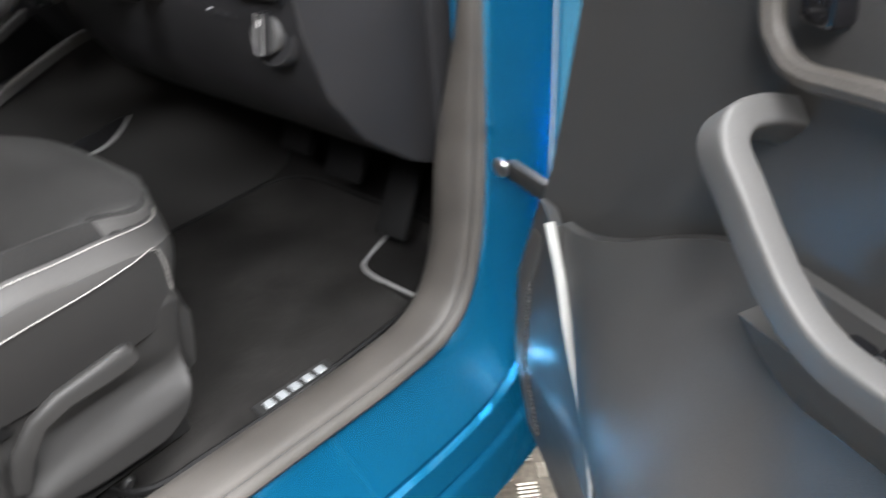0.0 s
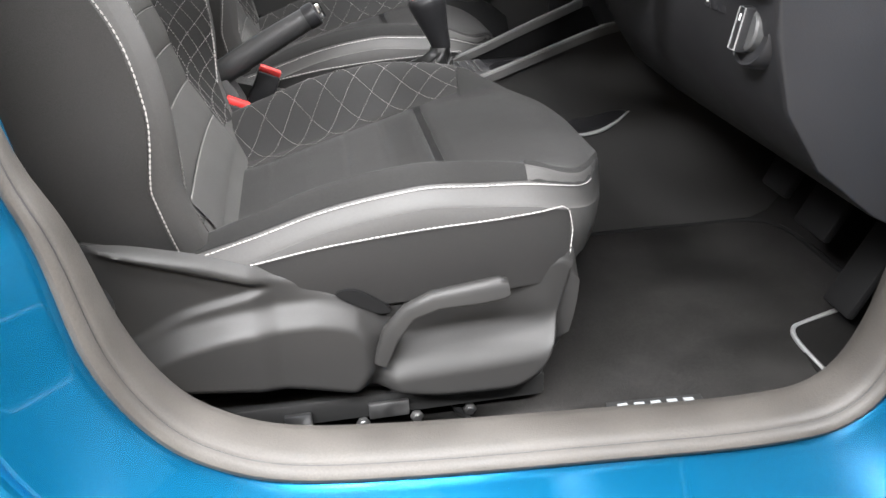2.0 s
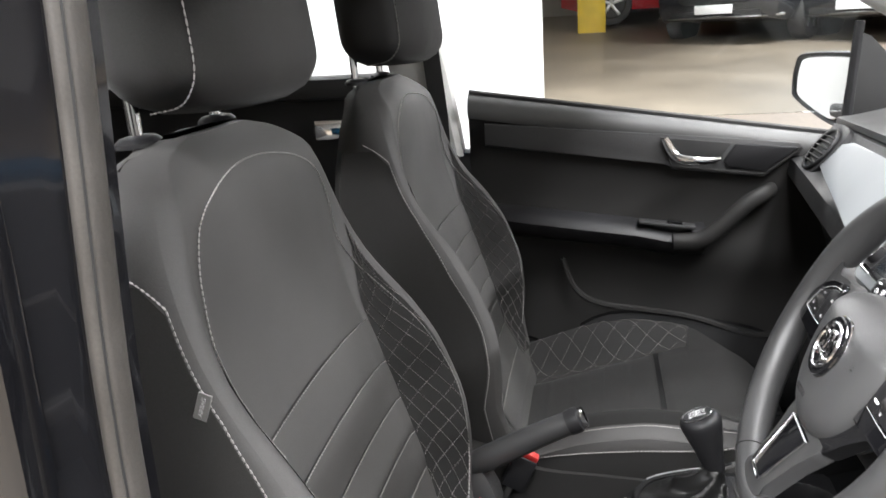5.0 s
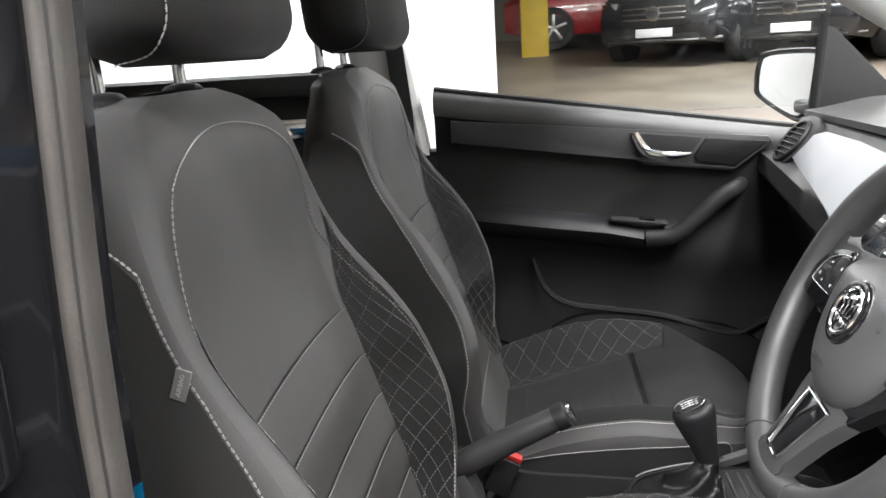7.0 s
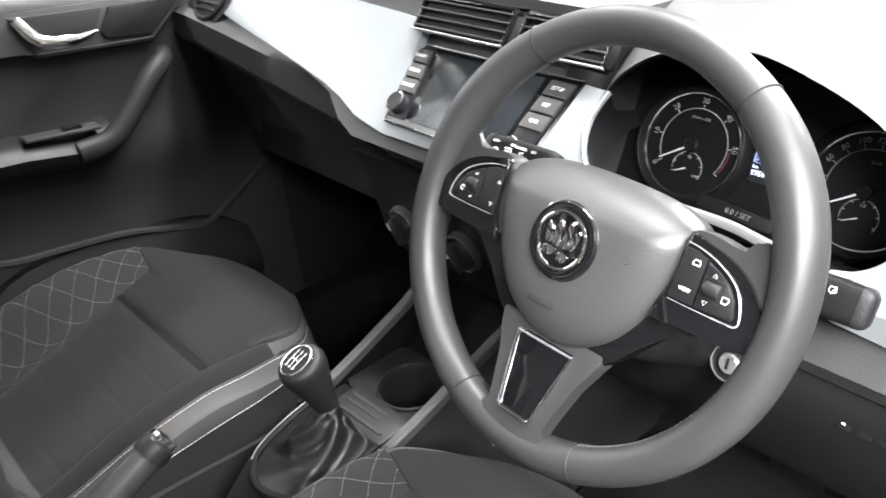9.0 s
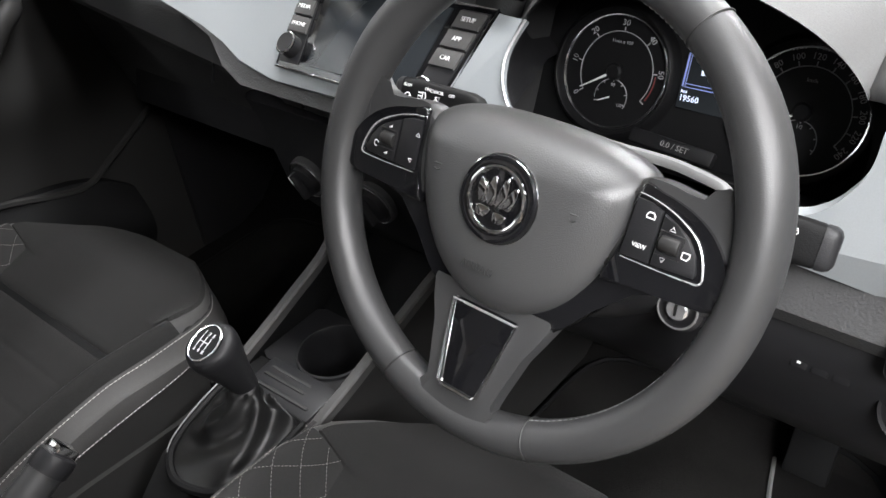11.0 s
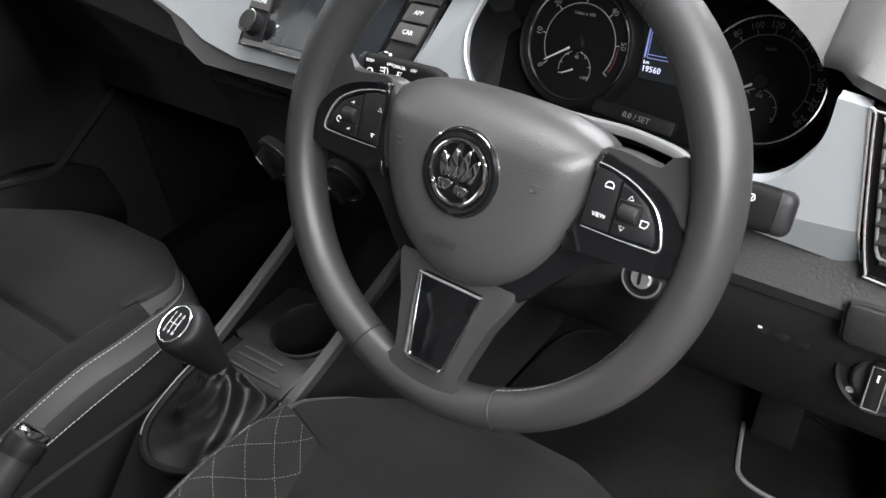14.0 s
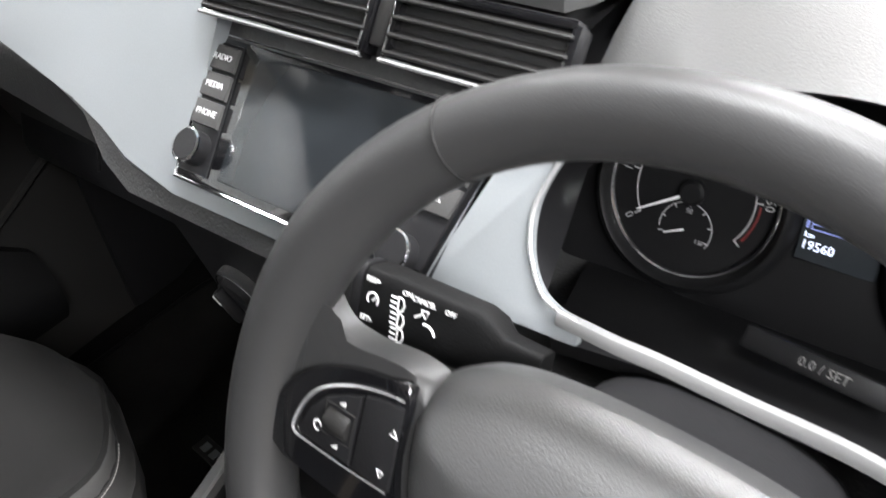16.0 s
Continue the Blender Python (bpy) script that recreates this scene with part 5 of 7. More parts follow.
bm = bmesh.new()
rbox(bm, (0.010, 0.007, 0.0006), pose(0.0, 0.016, 0.0025), 0.0002, 1)
part("display_symbol", bm, M_LCDW, disp)
SETM = CM.inverted() @ axes((0.622, -0.379, 0.8425), (0, -1, 0), (0.64, 0, 0.768), (-0.768, 0, 0.64)) @ pose(0, 0, 0, 0, 0, -4)
bm = bmesh.new()
rbox(bm, (0.078, 0.013, 0.010), SETM @ pose(0, 0, -0.005), 0.002, 2)
setb = part("reset_bar", bm, M_DIAL, cluster)
lettering("0.0 / SET", 0.0072, SETM @ pose(0.004, 0, 0.0004), M_LABEL, setb)
# hood: the dashboard's top arches over the dials
ARCH = smooth_path([(0.5725, -0.2500, 0.867), (0.581, -0.2390, 0.879), (0.590, -0.2322, 0.889), (0.603, -0.2290, 0.905), (0.6225, -0.2370, 0.931), (0.631, -0.256, 0.953), (0.631, -0.300, 0.976), (0.631, -0.375, 0.989), (0.631, -0.440, 0.973), (0.630, -0.490, 0.950),
                    (0.625, -0.522, 0.922), (0.606, -0.537, 0.893), (0.578, -0.536, 0.866), (0.558, -0.520, 0.842)], 6)
bm = bmesh.new()
rings(bm, [[p + Vector((k * (0.800 - p.x), 0, 0)) + Vector((0, (p.y + 0.378) * (0.42 if p.y > -0.378 else 0.24) * min(1, 1.6 * k), (0.93 - p.z) * 0.05 * k - 0.03 * k * (p.z < 0.9))) for p in ARCH] for k in (0.0, 0.04, 0.12, 0.3, 0.6, 1.0)], closed=False)
part("hood_lining", bm, M_HARD, dash, "black lining of the hood", sharp=60)
bm = bmesh.new()
sheet(bm, lambda u, v: (0.735 - 0.173 * v, -0.19 - 0.38 * u + (0.045 - 0.115 * (1 - u)) * v, 0.752 + 0.101 * v ** 0.85 + 0.014 * v ** 3 * math.sin(math.pi * u)), 16, 12, 0.01, (0, 0, -1))
part("hood_floor", bm, M_DIAL, dash, "black floor of the hood", sharp=60)
TOP = [p for p in ARCH if p.z > 0.915]
bm = bmesh.new()
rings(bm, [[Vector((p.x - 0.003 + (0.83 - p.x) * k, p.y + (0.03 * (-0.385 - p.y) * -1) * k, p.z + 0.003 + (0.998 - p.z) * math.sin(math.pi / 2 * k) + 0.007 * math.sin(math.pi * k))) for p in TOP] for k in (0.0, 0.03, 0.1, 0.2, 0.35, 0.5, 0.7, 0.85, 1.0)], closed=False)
part("instrument_hood", bm, M_LITTOP, dash, "grained hood over the dials, coloured paler for the light on it", sharp=60)
bm = bmesh.new()
edge_y = lambda v: -0.524 - 0.131 * v
edge_x = lambda v: lerp_list(v, [(0.0, 0.628), (0.15, 0.602), (0.25, 0.579), (0.37, 0.568), (0.5, 0.562), (1.0, 0.558)])
edge_z = lambda v: lerp_list(v, [(0.0, 0.926), (0.15, 0.938), (0.25, 0.9425), (0.37, 0.943), (0.5, 0.940), (1.0, 0.928)])
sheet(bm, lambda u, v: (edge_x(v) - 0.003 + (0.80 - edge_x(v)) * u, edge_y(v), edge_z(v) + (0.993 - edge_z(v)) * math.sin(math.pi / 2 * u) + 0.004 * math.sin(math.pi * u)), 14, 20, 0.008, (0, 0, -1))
part("top_shoulder", bm, M_LITTOP, dash, "grained dashboard shoulder, coloured paler for the light on it", sharp=60)
bm = bmesh.new()
tube(bm, smooth_path([(0.6205, -0.2375, 0.9320), (0.6005, -0.2292, 0.9065), (0.5875, -0.2325, 0.8905), (0.5795, -0.2395, 0.8795), (0.5720, -0.2490, 0.8715), (0.5680, -0.2620, 0.8690), (0.5640, -0.2760, 0.8715)], 5), 0.0013, 8)
part("hood_edging", bm, M_BRIGHT, dash, "bright line round the dials")
bm = bmesh.new()
lip = smooth_path([(0.567, -0.262, 0.8690), (0.563, -0.280, 0.8725), (0.560, -0.300, 0.8745), (0.560, -0.3229, 0.8745), (0.560, -0.3645, 0.8718), (0.558, -0.4067, 0.8725), (0.556, -0.4320, 0.8705), (0.556, -0.4564, 0.8640), (0.556, -0.4685, 0.8510), (0.554, -0.485, 0.838), (0.552, -0.505, 0.836), (0.548, -0.520, 0.845)], 5)
rings(bm, [[p + Vector(d) for d in ((0.003, 0, 0.0005), (-0.001, 0, 0.0005), (-0.0030, 0, -0.0015), (-0.0040, 0, -0.0055), (0.004, 0, -0.0055))] for p in lip])
part("hood_edging", bm, M_RAIL, dash, "silver edging below the dials", sharp=40)
bm = bmesh.new()
rbox(bm, (0.026, 0.290, 0.006), pose(0.890, 0.26, 1.0115, 0, -1, 4), 0.002)
slit = part("demister_frame", bm, M_HARD, dash, "narrow black demister outlet")
for k in range(9):
    bm = bmesh.new()
    rbox(bm, (0.018, 0.003, 0.003), pose(0.890, 0.135 + 0.031 * k, 1.0150, 0, 0, 4), 0.0005, 1)
    part("slat", bm, M_SEATTRIM, slit)
# outboard silver panel and vent
def trim_x(z):
    return 0.5510 + 0.12 * (z - 0.862)


bm = bmesh.new()
left = smooth_path([(0.5560, -0.5534, 0.9339), (0.5526, -0.5520, 0.9144), (0.5493, -0.5481, 0.9004), (0.5455, -0.5415, 0.8893), (0.5414, -0.5332, 0.8794), (0.5362, -0.5204, 0.8719), (0.5311, -0.5053, 0.8703)], 4)
upper = [bm.verts.new(p) for p in left]
crease = [bm.verts.new(p) for p in ((0.5275, -0.5020, 0.8529), (0.5516, -0.5831, 0.8409))]
topr = bm.verts.new((0.5610, -0.5716, 0.9289))
foot = [bm.verts.new(p) for p in ((0.5590, -0.5900, 0.8050), (0.5375, -0.5120, 0.8290))]
faces = [bm.faces.new(upper + crease + [topr]), bm.faces.new([crease[0], foot[1], foot[0], crease[1]])]
back = bmesh.ops.extrude_face_region(bm, geom=faces)
bmesh.ops.translate(bm, vec=(0.012, 0, 0), verts=[v for v in back["geom"] if isinstance(v, bmesh.types.BMVert)])
bmesh.ops.recalc_face_normals(bm, faces=bm.faces[:])
outer_trim = part("silver_panel", bm, M_SILVER, dash, "satin silver trim panel with a folded lower edge", sharp=12)
bm = bmesh.new()
tube(bm, [(0.5605, -0.5728, 0.9289), (0.5512, -0.5842, 0.8409), (0.5585, -0.5911, 0.8055)], 0.0012, 6)
part("panel_edging", bm, M_BRIGHT, outer_trim, "bright edge line")
# outboard vent: gloss frame with two fine chrome lines round slanting slats
bm = bmesh.new()
rings(bm, [[Vector((trim_x(z) + dx, y, z)) for y, z in ((-0.5757, 0.9300), (-0.5872, 0.8440), (-0.5952, 0.8110), (-0.6530, 0.8050), (-0.6530, 0.9240))] for dx in (0.02, 0.001)])
vent_box = part("vent_surround", bm, M_GLOSS, dash, "gloss black vent surround")
bm = bmesh.new()
tube(bm, smooth_path([(trim_x(z) - 0.0008, y, z) for y, z in ((-0.650, 0.9240), (-0.5790, 0.9290), (-0.5768, 0.9270), (-0.5820, 0.8860), (-0.5884, 0.8440), (-0.5955, 0.8150), (-0.5985, 0.8118), (-0.652, 0.8060))], 4), 0.0009, 6)
part("vent_edging", bm, M_BRIGHT, vent_box, "fine chrome line")
inner = lambda z: lerp_list(z, [(0.826, -0.6040), (0.832, -0.5990), (0.8408, -0.5962), (0.9224, -0.5848), (0.926, -0.5870)])
bm = bmesh.new()
tube(bm, smooth_path([(trim_x(z) - 0.0010, y, z) for y, z in ((-0.651, 0.9200), (-0.5880, 0.9240), (-0.5850, 0.9215), (-0.5905, 0.8800), (-0.5965, 0.8420), (-0.5990, 0.8330), (-0.6060, 0.8285), (-0.652, 0.8240))], 4), 0.0013, 6)
part("vent_edging", bm, M_RAIL, vent_box, "fine chrome line")
bm = bmesh.new()
rings(bm, [[Vector((trim_x(z) + dx, y, z)) for y, z in ((-0.5865, 0.9225), (-0.5975, 0.8420), (-0.6040, 0.8290), (-0.651, 0.8250), (-0.651, 0.9195))] for dx in (0.004, 0.0006)])
part("vent_back", bm, M_BLACKRUB, vent_box)
for k in range(7):
    z = 0.9110 - 0.0136 * k
    bm = bmesh.new()
    rings(bm, [[Vector((trim_x(z) - 0.0035, y, z - 0.0035)), Vector((trim_x(z) - 0.0035, y, z - 0.0020)), Vector((trim_x(z) + 0.0015, y, z + 0.0042)), Vector((trim_x(z) + 0.0015, y, z + 0.0025))] for y in (inner(z) - 0.001, -0.6505)])
    part("slat", bm, M_SEATTRIM, vent_box, smooth=False)
# light switch and dimmer on the lower panel
LM = axes((0.556, -0.622, 0.716), (0, -1, 0), (0.20, 0, 0.98), (-0.98, 0, 0.20))
switch = thing("light_switch", "round black headlight switch with a chrome-edged grip", "light switch")
switch.matrix_world = LM
bm = bmesh.new()
revolve(bm, [(0.033, -0.02), (0.033, 0.002), (0.031, 0.005), (0.0285, 0.003), (0, 0.003)], 40)
base = part("switch_base", bm, M_HARD, switch)
bm = bmesh.new()
revolve(bm, [(0.020, 0.0), (0.0192, 0.009), (0.017, 0.011), (0, 0.011)], 32)
part("switch_collar", bm, M_SOFT, switch)
bm = bmesh.new()
rbox(bm, (0.014, 0.041, 0.016), pose(0, 0, 0.011), 0.0035)
grip = part("grip", bm, M_HARD, switch)
bm = bmesh.new()
tube(bm, [(-0.0055, 0.0188, 0.0190), (-0.0055, -0.0188, 0.0190), (0.0055, -0.0188, 0.0190), (0.0055, 0.0188, 0.0190)], 0.0007, 6, True)
part("grip_edging", bm, M_RAIL, grip, "chrome edging")
bm = bmesh.new()
rbox(bm, (0.0016, 0.006, 0.001), pose(0, 0.010, 0.0192), 0)
part("symbol", bm, M_MARK, base, smooth=False)
for kind, a in (("lamp", 138), ("lamp", 160), ("lamp", 62), ("ring", 92), ("sun", 225)):
    sign(kind, 0.0056, pose(0.0250 * math.cos(radians(a)), 0.0250 * math.sin(radians(a)), 0.0036), M_MARK, base)
dimmer = thing("dimmer_panel", "small recessed switch strip below the dashboard edge", "switch panel")
dimmer.matrix_world = axes((0.560, -0.548, 0.726), (0, -1, 0), (0.20, 0, 0.98), (-0.98, 0, 0.20))
bm = bmesh.new()
rbox(bm, (0.062, 0.020, 0.012), Matrix(), 0.003)
part("switch_frame", bm, M_SOFT, dimmer)
for k in range(3):
    bm = bmesh.new()
    rbox(bm, (0.013, 0.012, 0.006), pose(-0.017 + 0.016 * k, 0, 0.006), 0.0012)
    b = part("switch_key", bm, M_HARD, dimmer)
bm = bmesh.new()
rbox(bm, (0.0032, 0.002, 0.0006), pose(-0.017, 0, 0.0092), 0)
part("symbol", bm, M_MARK, b, smooth=False)
# ignition lock
lock = thing("ignition_lock", "round ignition lock with a chrome key slot", "ignition lock")
lock.matrix_world = axes((0.535, -0.437, 0.752), (0, -1, 0), (0.35, 0, 0.94), (-0.94, 0, 0.35))
bm = bmesh.new()
revolve(bm, [(0.024, -0.04), (0.021, 0.0), (0.016, 0.004), (0.012, 0.002), (0, 0.002)], 32)
part("lock_collar", bm, M_HARD, lock)
bm = bmesh.new()
tube(bm, [(0.0168 * math.cos(a), 0.0168 * math.sin(a), 0.0033) for a in np.linspace(0, 2 * math.pi, 36, endpoint=False)], 0.0012, 6, True)
part("lock_ring", bm, M_RAIL, lock, "thin grey ring")
bm = bmesh.new()
revolve(bm, [(0.0095, 0.0), (0.0095, 0.005), (0.008, 0.0065), (0, 0.0065)], 24)
part("lock_barrel", bm, M_BRIGHT, lock, "chrome barrel")
bm = bmesh.new()
rbox(bm, (0.0022, 0.010, 0.001), pose(0, 0, 0.0067), 0)
part("key_slot", bm, M_BLACKRUB, lock)


# stalks behind the wheel
def stalk(root_at, tip_at, label, words, marks, h0=0.0175, neck=0.30):
    th = thing("column_stalk", label, "stalk", "column stalks")
    a, b = Vector(root_at), Vector(tip_at)
    xa = (b - a).normalized()
    za = (WN - xa * WN.dot(xa)).normalized()
    m = axes(a, xa, za.cross(xa), za)
    th.matrix_world = m
    L = (b - a).length
    loop = lambda x, h, d: [Vector((x, h * math.copysign(abs(math.cos(t)) ** 0.45, math.cos(t)), d * math.copysign(abs(math.sin(t)) ** 0.45, math.sin(t)))) for t in np.linspace(0, 2 * math.pi, 32, endpoint=False)]
    bm = bmesh.new()
    rings(bm, [loop(*q) for q in ((0, 0.007, 0.007), (L * neck, 0.0080, 0.0075), (L * (neck + 0.06), h0 * 0.80, 0.0096), (L * (neck + 0.14), h0 * 0.94, 0.0108), (L * 0.8, h0, 0.0108), (L * 0.90, h0 * 0.97, 0.0105), (L * 0.915, h0 * 0.93, 0.0100))])
    body = part("stalk_arm", bm, M_SHADEBLACK, th, sharp=50)
    bm = bmesh.new()
    rings(bm, [loop(*q) for q in ((L * 0.915, h0 * 0.99, 0.0108), (L * 0.96, h0 * 0.97, 0.0105), (L * 0.985, h0 * 0.86, 0.0090), (L, h0 * 0.66, 0.0065))])
    part("stalk_cap", bm, M_HARD, th, "black end cap", sharp=50)
    turned = 180 if b.y > a.y else 0
    for kind, u, v, size in marks:
        sign(kind, size, pose(L * u, v, 0.0110, 0, 0, turned), M_MARK, body)
    for word, u, v in words:
        lettering(word, 0.0036, pose(L * u, v, 0.0110, 0, 0, turned), M_MARK, body)
    return th


stalk((0.512, -0.290, 0.896), (0.508, -0.181, 0.8965), "black column stalk printed with light and cruise symbols",
      (("RES/+", 0.85, -0.0115), ("ON", 0.66, -0.0115), ("CANCEL", 0.57, -0.0108), ("OFF", 0.43, -0.0105), ("SET/-", 0.86, 0.0090)),
      (("gauge", 0.84, -0.0020, 0.0075), ("lamp", 0.70, -0.0050, 0.0075), ("lamp", 0.69, 0.0030, 0.0075), ("lamp", 0.68, 0.0105, 0.0075), ("arrow", 0.57, -0.0040, 0.0065), ("curve", 0.54, 0.0050, 0.011)), 0.0175, 0.18)
stalk((0.500, -0.425, 0.878), (0.514, -0.551, 0.867), "black column stalk printed with wiper symbols",
      (("OFF", 0.640, 0.0005),), (("wiper", 0.775, 0.0060, 0.0056), ("wiper", 0.705, 0.0040, 0.0056), ("arrow", 0.655, 0.0100, 0.0075), ("wiper", 0.590, -0.0030, 0.0056), ("wiper", 0.600, -0.0090, 0.0046)), 0.0155)

# ---- centre console ----
console = thing("centre_console", "black plastic centre console with a cup holder between the seats", "console")
far_edge = lambda x: lerp_list(x, [(-0.25, 0.045), (0.20, 0.030), (0.28, 0.036), (0.38, 0.050), (0.54, 0.046), (0.62, 0.075), (0.70, 0.092), (0.90, 0.084)])
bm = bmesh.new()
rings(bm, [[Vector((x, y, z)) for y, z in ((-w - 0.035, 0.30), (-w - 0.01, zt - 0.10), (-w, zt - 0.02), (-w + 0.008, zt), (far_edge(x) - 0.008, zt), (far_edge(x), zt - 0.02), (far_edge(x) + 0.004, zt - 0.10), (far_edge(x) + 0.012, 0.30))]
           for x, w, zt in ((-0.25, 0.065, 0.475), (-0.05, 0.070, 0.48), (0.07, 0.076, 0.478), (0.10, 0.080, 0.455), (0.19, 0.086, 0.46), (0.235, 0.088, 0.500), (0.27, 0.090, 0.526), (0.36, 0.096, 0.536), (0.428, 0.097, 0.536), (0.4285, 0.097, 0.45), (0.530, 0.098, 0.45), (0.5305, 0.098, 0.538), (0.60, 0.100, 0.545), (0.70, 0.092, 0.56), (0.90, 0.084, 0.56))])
part("console_body", bm, M_SHADEBLACK, console, "black grained console body", sharp=50)
RAILS = {1: [(0.370, 0.052, 0.529), (0.40, 0.050, 0.543), (0.45, 0.048, 0.562), (0.50, 0.047, 0.582), (0.54, 0.047, 0.597), (0.57, 0.053, 0.606), (0.62, 0.075, 0.618)],
         -1: [(0.345, -0.095, 0.528), (0.37, -0.098, 0.534), (0.40, -0.101, 0.545), (0.45, -0.104, 0.562), (0.53, -0.106, 0.590), (0.60, -0.108, 0.612), (0.66, -0.109, 0.620)]}
for q in (1, -1):
    line = smooth_path(RAILS[q], 5)
    bm = bmesh.new()
    rings(bm, [[p + Vector((0, dy, dz)) for dy, dz in ((-0.0062, -0.010), (-0.0066, 0.002), (-0.0045, 0.0045), (0.0045, 0.0045), (0.0066, 0.002), (0.0062, -0.010))] for p in line])
    part("side_rail", bm, M_GRIP, console, "satin grey side rail", sharp=25)
    bm = bmesh.new()
    near = lambda u: 0.102 + 0.0126 * u
    wall_y = (lambda u: far_edge(0.36 + 0.58 * u) + 0.004) if q > 0 else near
    sheet(bm, lambda u, v: (0.36 + 0.58 * u, q * (wall_y(u) + 0.034 * (1 - v) ** 2), 0.285 + (0.258 + 0.066 * ss(0.0, 0.515, u)) * v), 24, 10, 0.006, (0, -q, 0))
    # far wall near-black: shade beside the passenger seat put in its colour
    part("side_wall", bm, M_SEATTRIM if q < 0 else M_SHADEBLACK, console, "smooth dark side wall")
# grip recess on the near side of the tunnel: its shade as a raised dark patch
bm = bmesh.new()
prism(bm, [(p.x, p.y) for p in smooth_path([(0.545, 0.472, 0), (0.585, 0.476, 0), (0.620, 0.482, 0), (0.638, 0.479, 0), (0.615, 0.463, 0), (0.585, 0.454, 0), (0.550, 0.453, 0)], 3, True)], 0.100, 0.1155, axes((0, 0, 0), (1, 0, 0), (0, 0, 1), (0, -1, 0)), 0.001)
hollow_shade = part("hollow_shade", bm, M_HARD, console, "flat dark patch for the shade in the grip recess")
bm = bmesh.new()
tube(bm, smooth_path([(0.535, -0.1155, 0.449), (0.565, -0.1165, 0.4475), (0.594, -0.1165, 0.451), (0.620, -0.116, 0.463), (0.642, -0.1155, 0.480)], 5), [0.0012 + 0.0020 * math.sin(math.pi * k / 20) for k in range(21)], 8)
part("hollow_lip", bm, M_RAIL, hollow_shade, "pale lower lip")
# cup holder and coin tray
bm = bmesh.new()
CUP = Vector((0.479, -0.036, 0.5385))
ring_at = lambda r, dz: [CUP + Vector((r * math.cos(a), r * math.sin(a), dz)) for a in np.linspace(0, 2 * math.pi, 48, endpoint=False)]
plate = []
for a in np.linspace(0, 2 * math.pi, 48, endpoint=False):
    c, d = math.cos(a), math.sin(a)
    k = min((0.0515 if c > 0 else 0.0510) / max(abs(c), 1e-6), (0.078 if d > 0 else 0.060) / max(abs(d), 1e-6))
    plate.append(CUP + Vector((k * c, k * d, 0)))
rings(bm, [[p - Vector((0, 0, 0.03)) for p in plate], plate, ring_at(0.0475, 0.0), ring_at(0.0465, 0.0035), ring_at(0.0440, 0.0045), ring_at(0.0425, 0.002), ring_at(0.0415, -0.02), ring_at(0.0380, -0.075)], caps=False)
cup = part("cup_holder", bm, M_HARD, console, "deep round cup holder with a raised lip", sharp=40)
bm = bmesh.new()
revolve(bm, [(0.0385, -0.002), (0.0385, 0.0), (0.0, 0.0)], 32, pose(CUP.x, CUP.y, CUP.z - 0.075))
part("cup_base", bm, M_BLACKRUB, cup)
bm = bmesh.new()
rbox(bm, (0.054, 0.108, 0.014), pose(0.404, -0.040, 0.541, 0, -2, 1), 0.004)
tray = part("tray_bar", bm, M_HARD, console, "dark grey coin tray")
for x, y, w in ((0.3905, -0.040, 0.086), (0.4055, -0.030, 0.066), (0.4165, -0.030, 0.066)):
    bm = bmesh.new()
    rbox(bm, (0.0050, w, 0.003), pose(x, y, 0.5478, 0, -2, 1), 0.001, 1)
    part("coin_slot", bm, M_BLACKRUB, tray)
# gear lever
gear = thing("gear_lever", "black gear lever with a chrome-ringed shift knob and leather gaiter", "gear lever")
bm = bmesh.new()
K = axes((0.350, -0.027, 0.619), (0.95, 0, 0.28), (0, 1, 0), (-0.28, 0, 0.96)) @ Matrix.Scale(0.93, 4)
rings(bm, [[K @ Vector((r * 1.20 * math.cos(a), r * 1.12 * math.sin(a), z)) for a in np.linspace(0, 2 * math.pi, 28, endpoint=False)] for r, z in ((0.0125, -0.045), (0.0145, -0.03), (0.0175, -0.01), (0.0225, 0.015), (0.0258, 0.032), (0.0262, 0.040), (0.0240, 0.0470), (0.0190, 0.0495), (0.006, 0.0500))])
knob = part("knob", bm, M_HARD, gear, "rounded black knob", sharp=80)
KT = K @ pose(-0.002, 0, 0.0488, 0, -6, 0)
bm = bmesh.new()
revolve(bm, [(0.0, 0.0), (0.0175, 0.0), (0.0170, 0.004), (0.0, 0.0048)], 32, KT @ Matrix.Diagonal((1.28, 1.03, 1, 1)))
cap = part("knob_cap", bm, M_DIAL, knob, "gloss black cap with shift pattern")
bm = bmesh.new()
tube(bm, [KT @ Vector((0.0222 * math.cos(a), 0.0180 * math.sin(a), 0.0026)) for a in np.linspace(0, 2 * math.pi, 40, endpoint=False)], 0.0014, 8, True)
part("knob_ring", bm, M_CHROME, knob, "chrome ring")
bm = bmesh.new()
for a, b in (((0.007, 0.007), (-0.007, 0.007)), ((0.007, 0), (-0.007, 0)), ((0.007, -0.007), (-0.007, -0.007)), ((0, 0.007), (0, -0.007))):
    tube(bm, [KT @ Vector((*a, 0.0050)), KT @ Vector((*b, 0.0050))], 0.0005, 4)
part("shift_pattern", bm, M_MARK, cap, smooth=False)
for word, x, y in (("1", 0.0105, 0.007), ("3", 0.0105, 0.0), ("5", 0.0105, -0.007), ("2", -0.0105, 0.007), ("4", -0.0105, 0.0), ("R", -0.0105, -0.007)):
    lettering(word, 0.0062, KT @ pose(x, y, 0.0046, 0, 0, -90), M_MARK, cap)
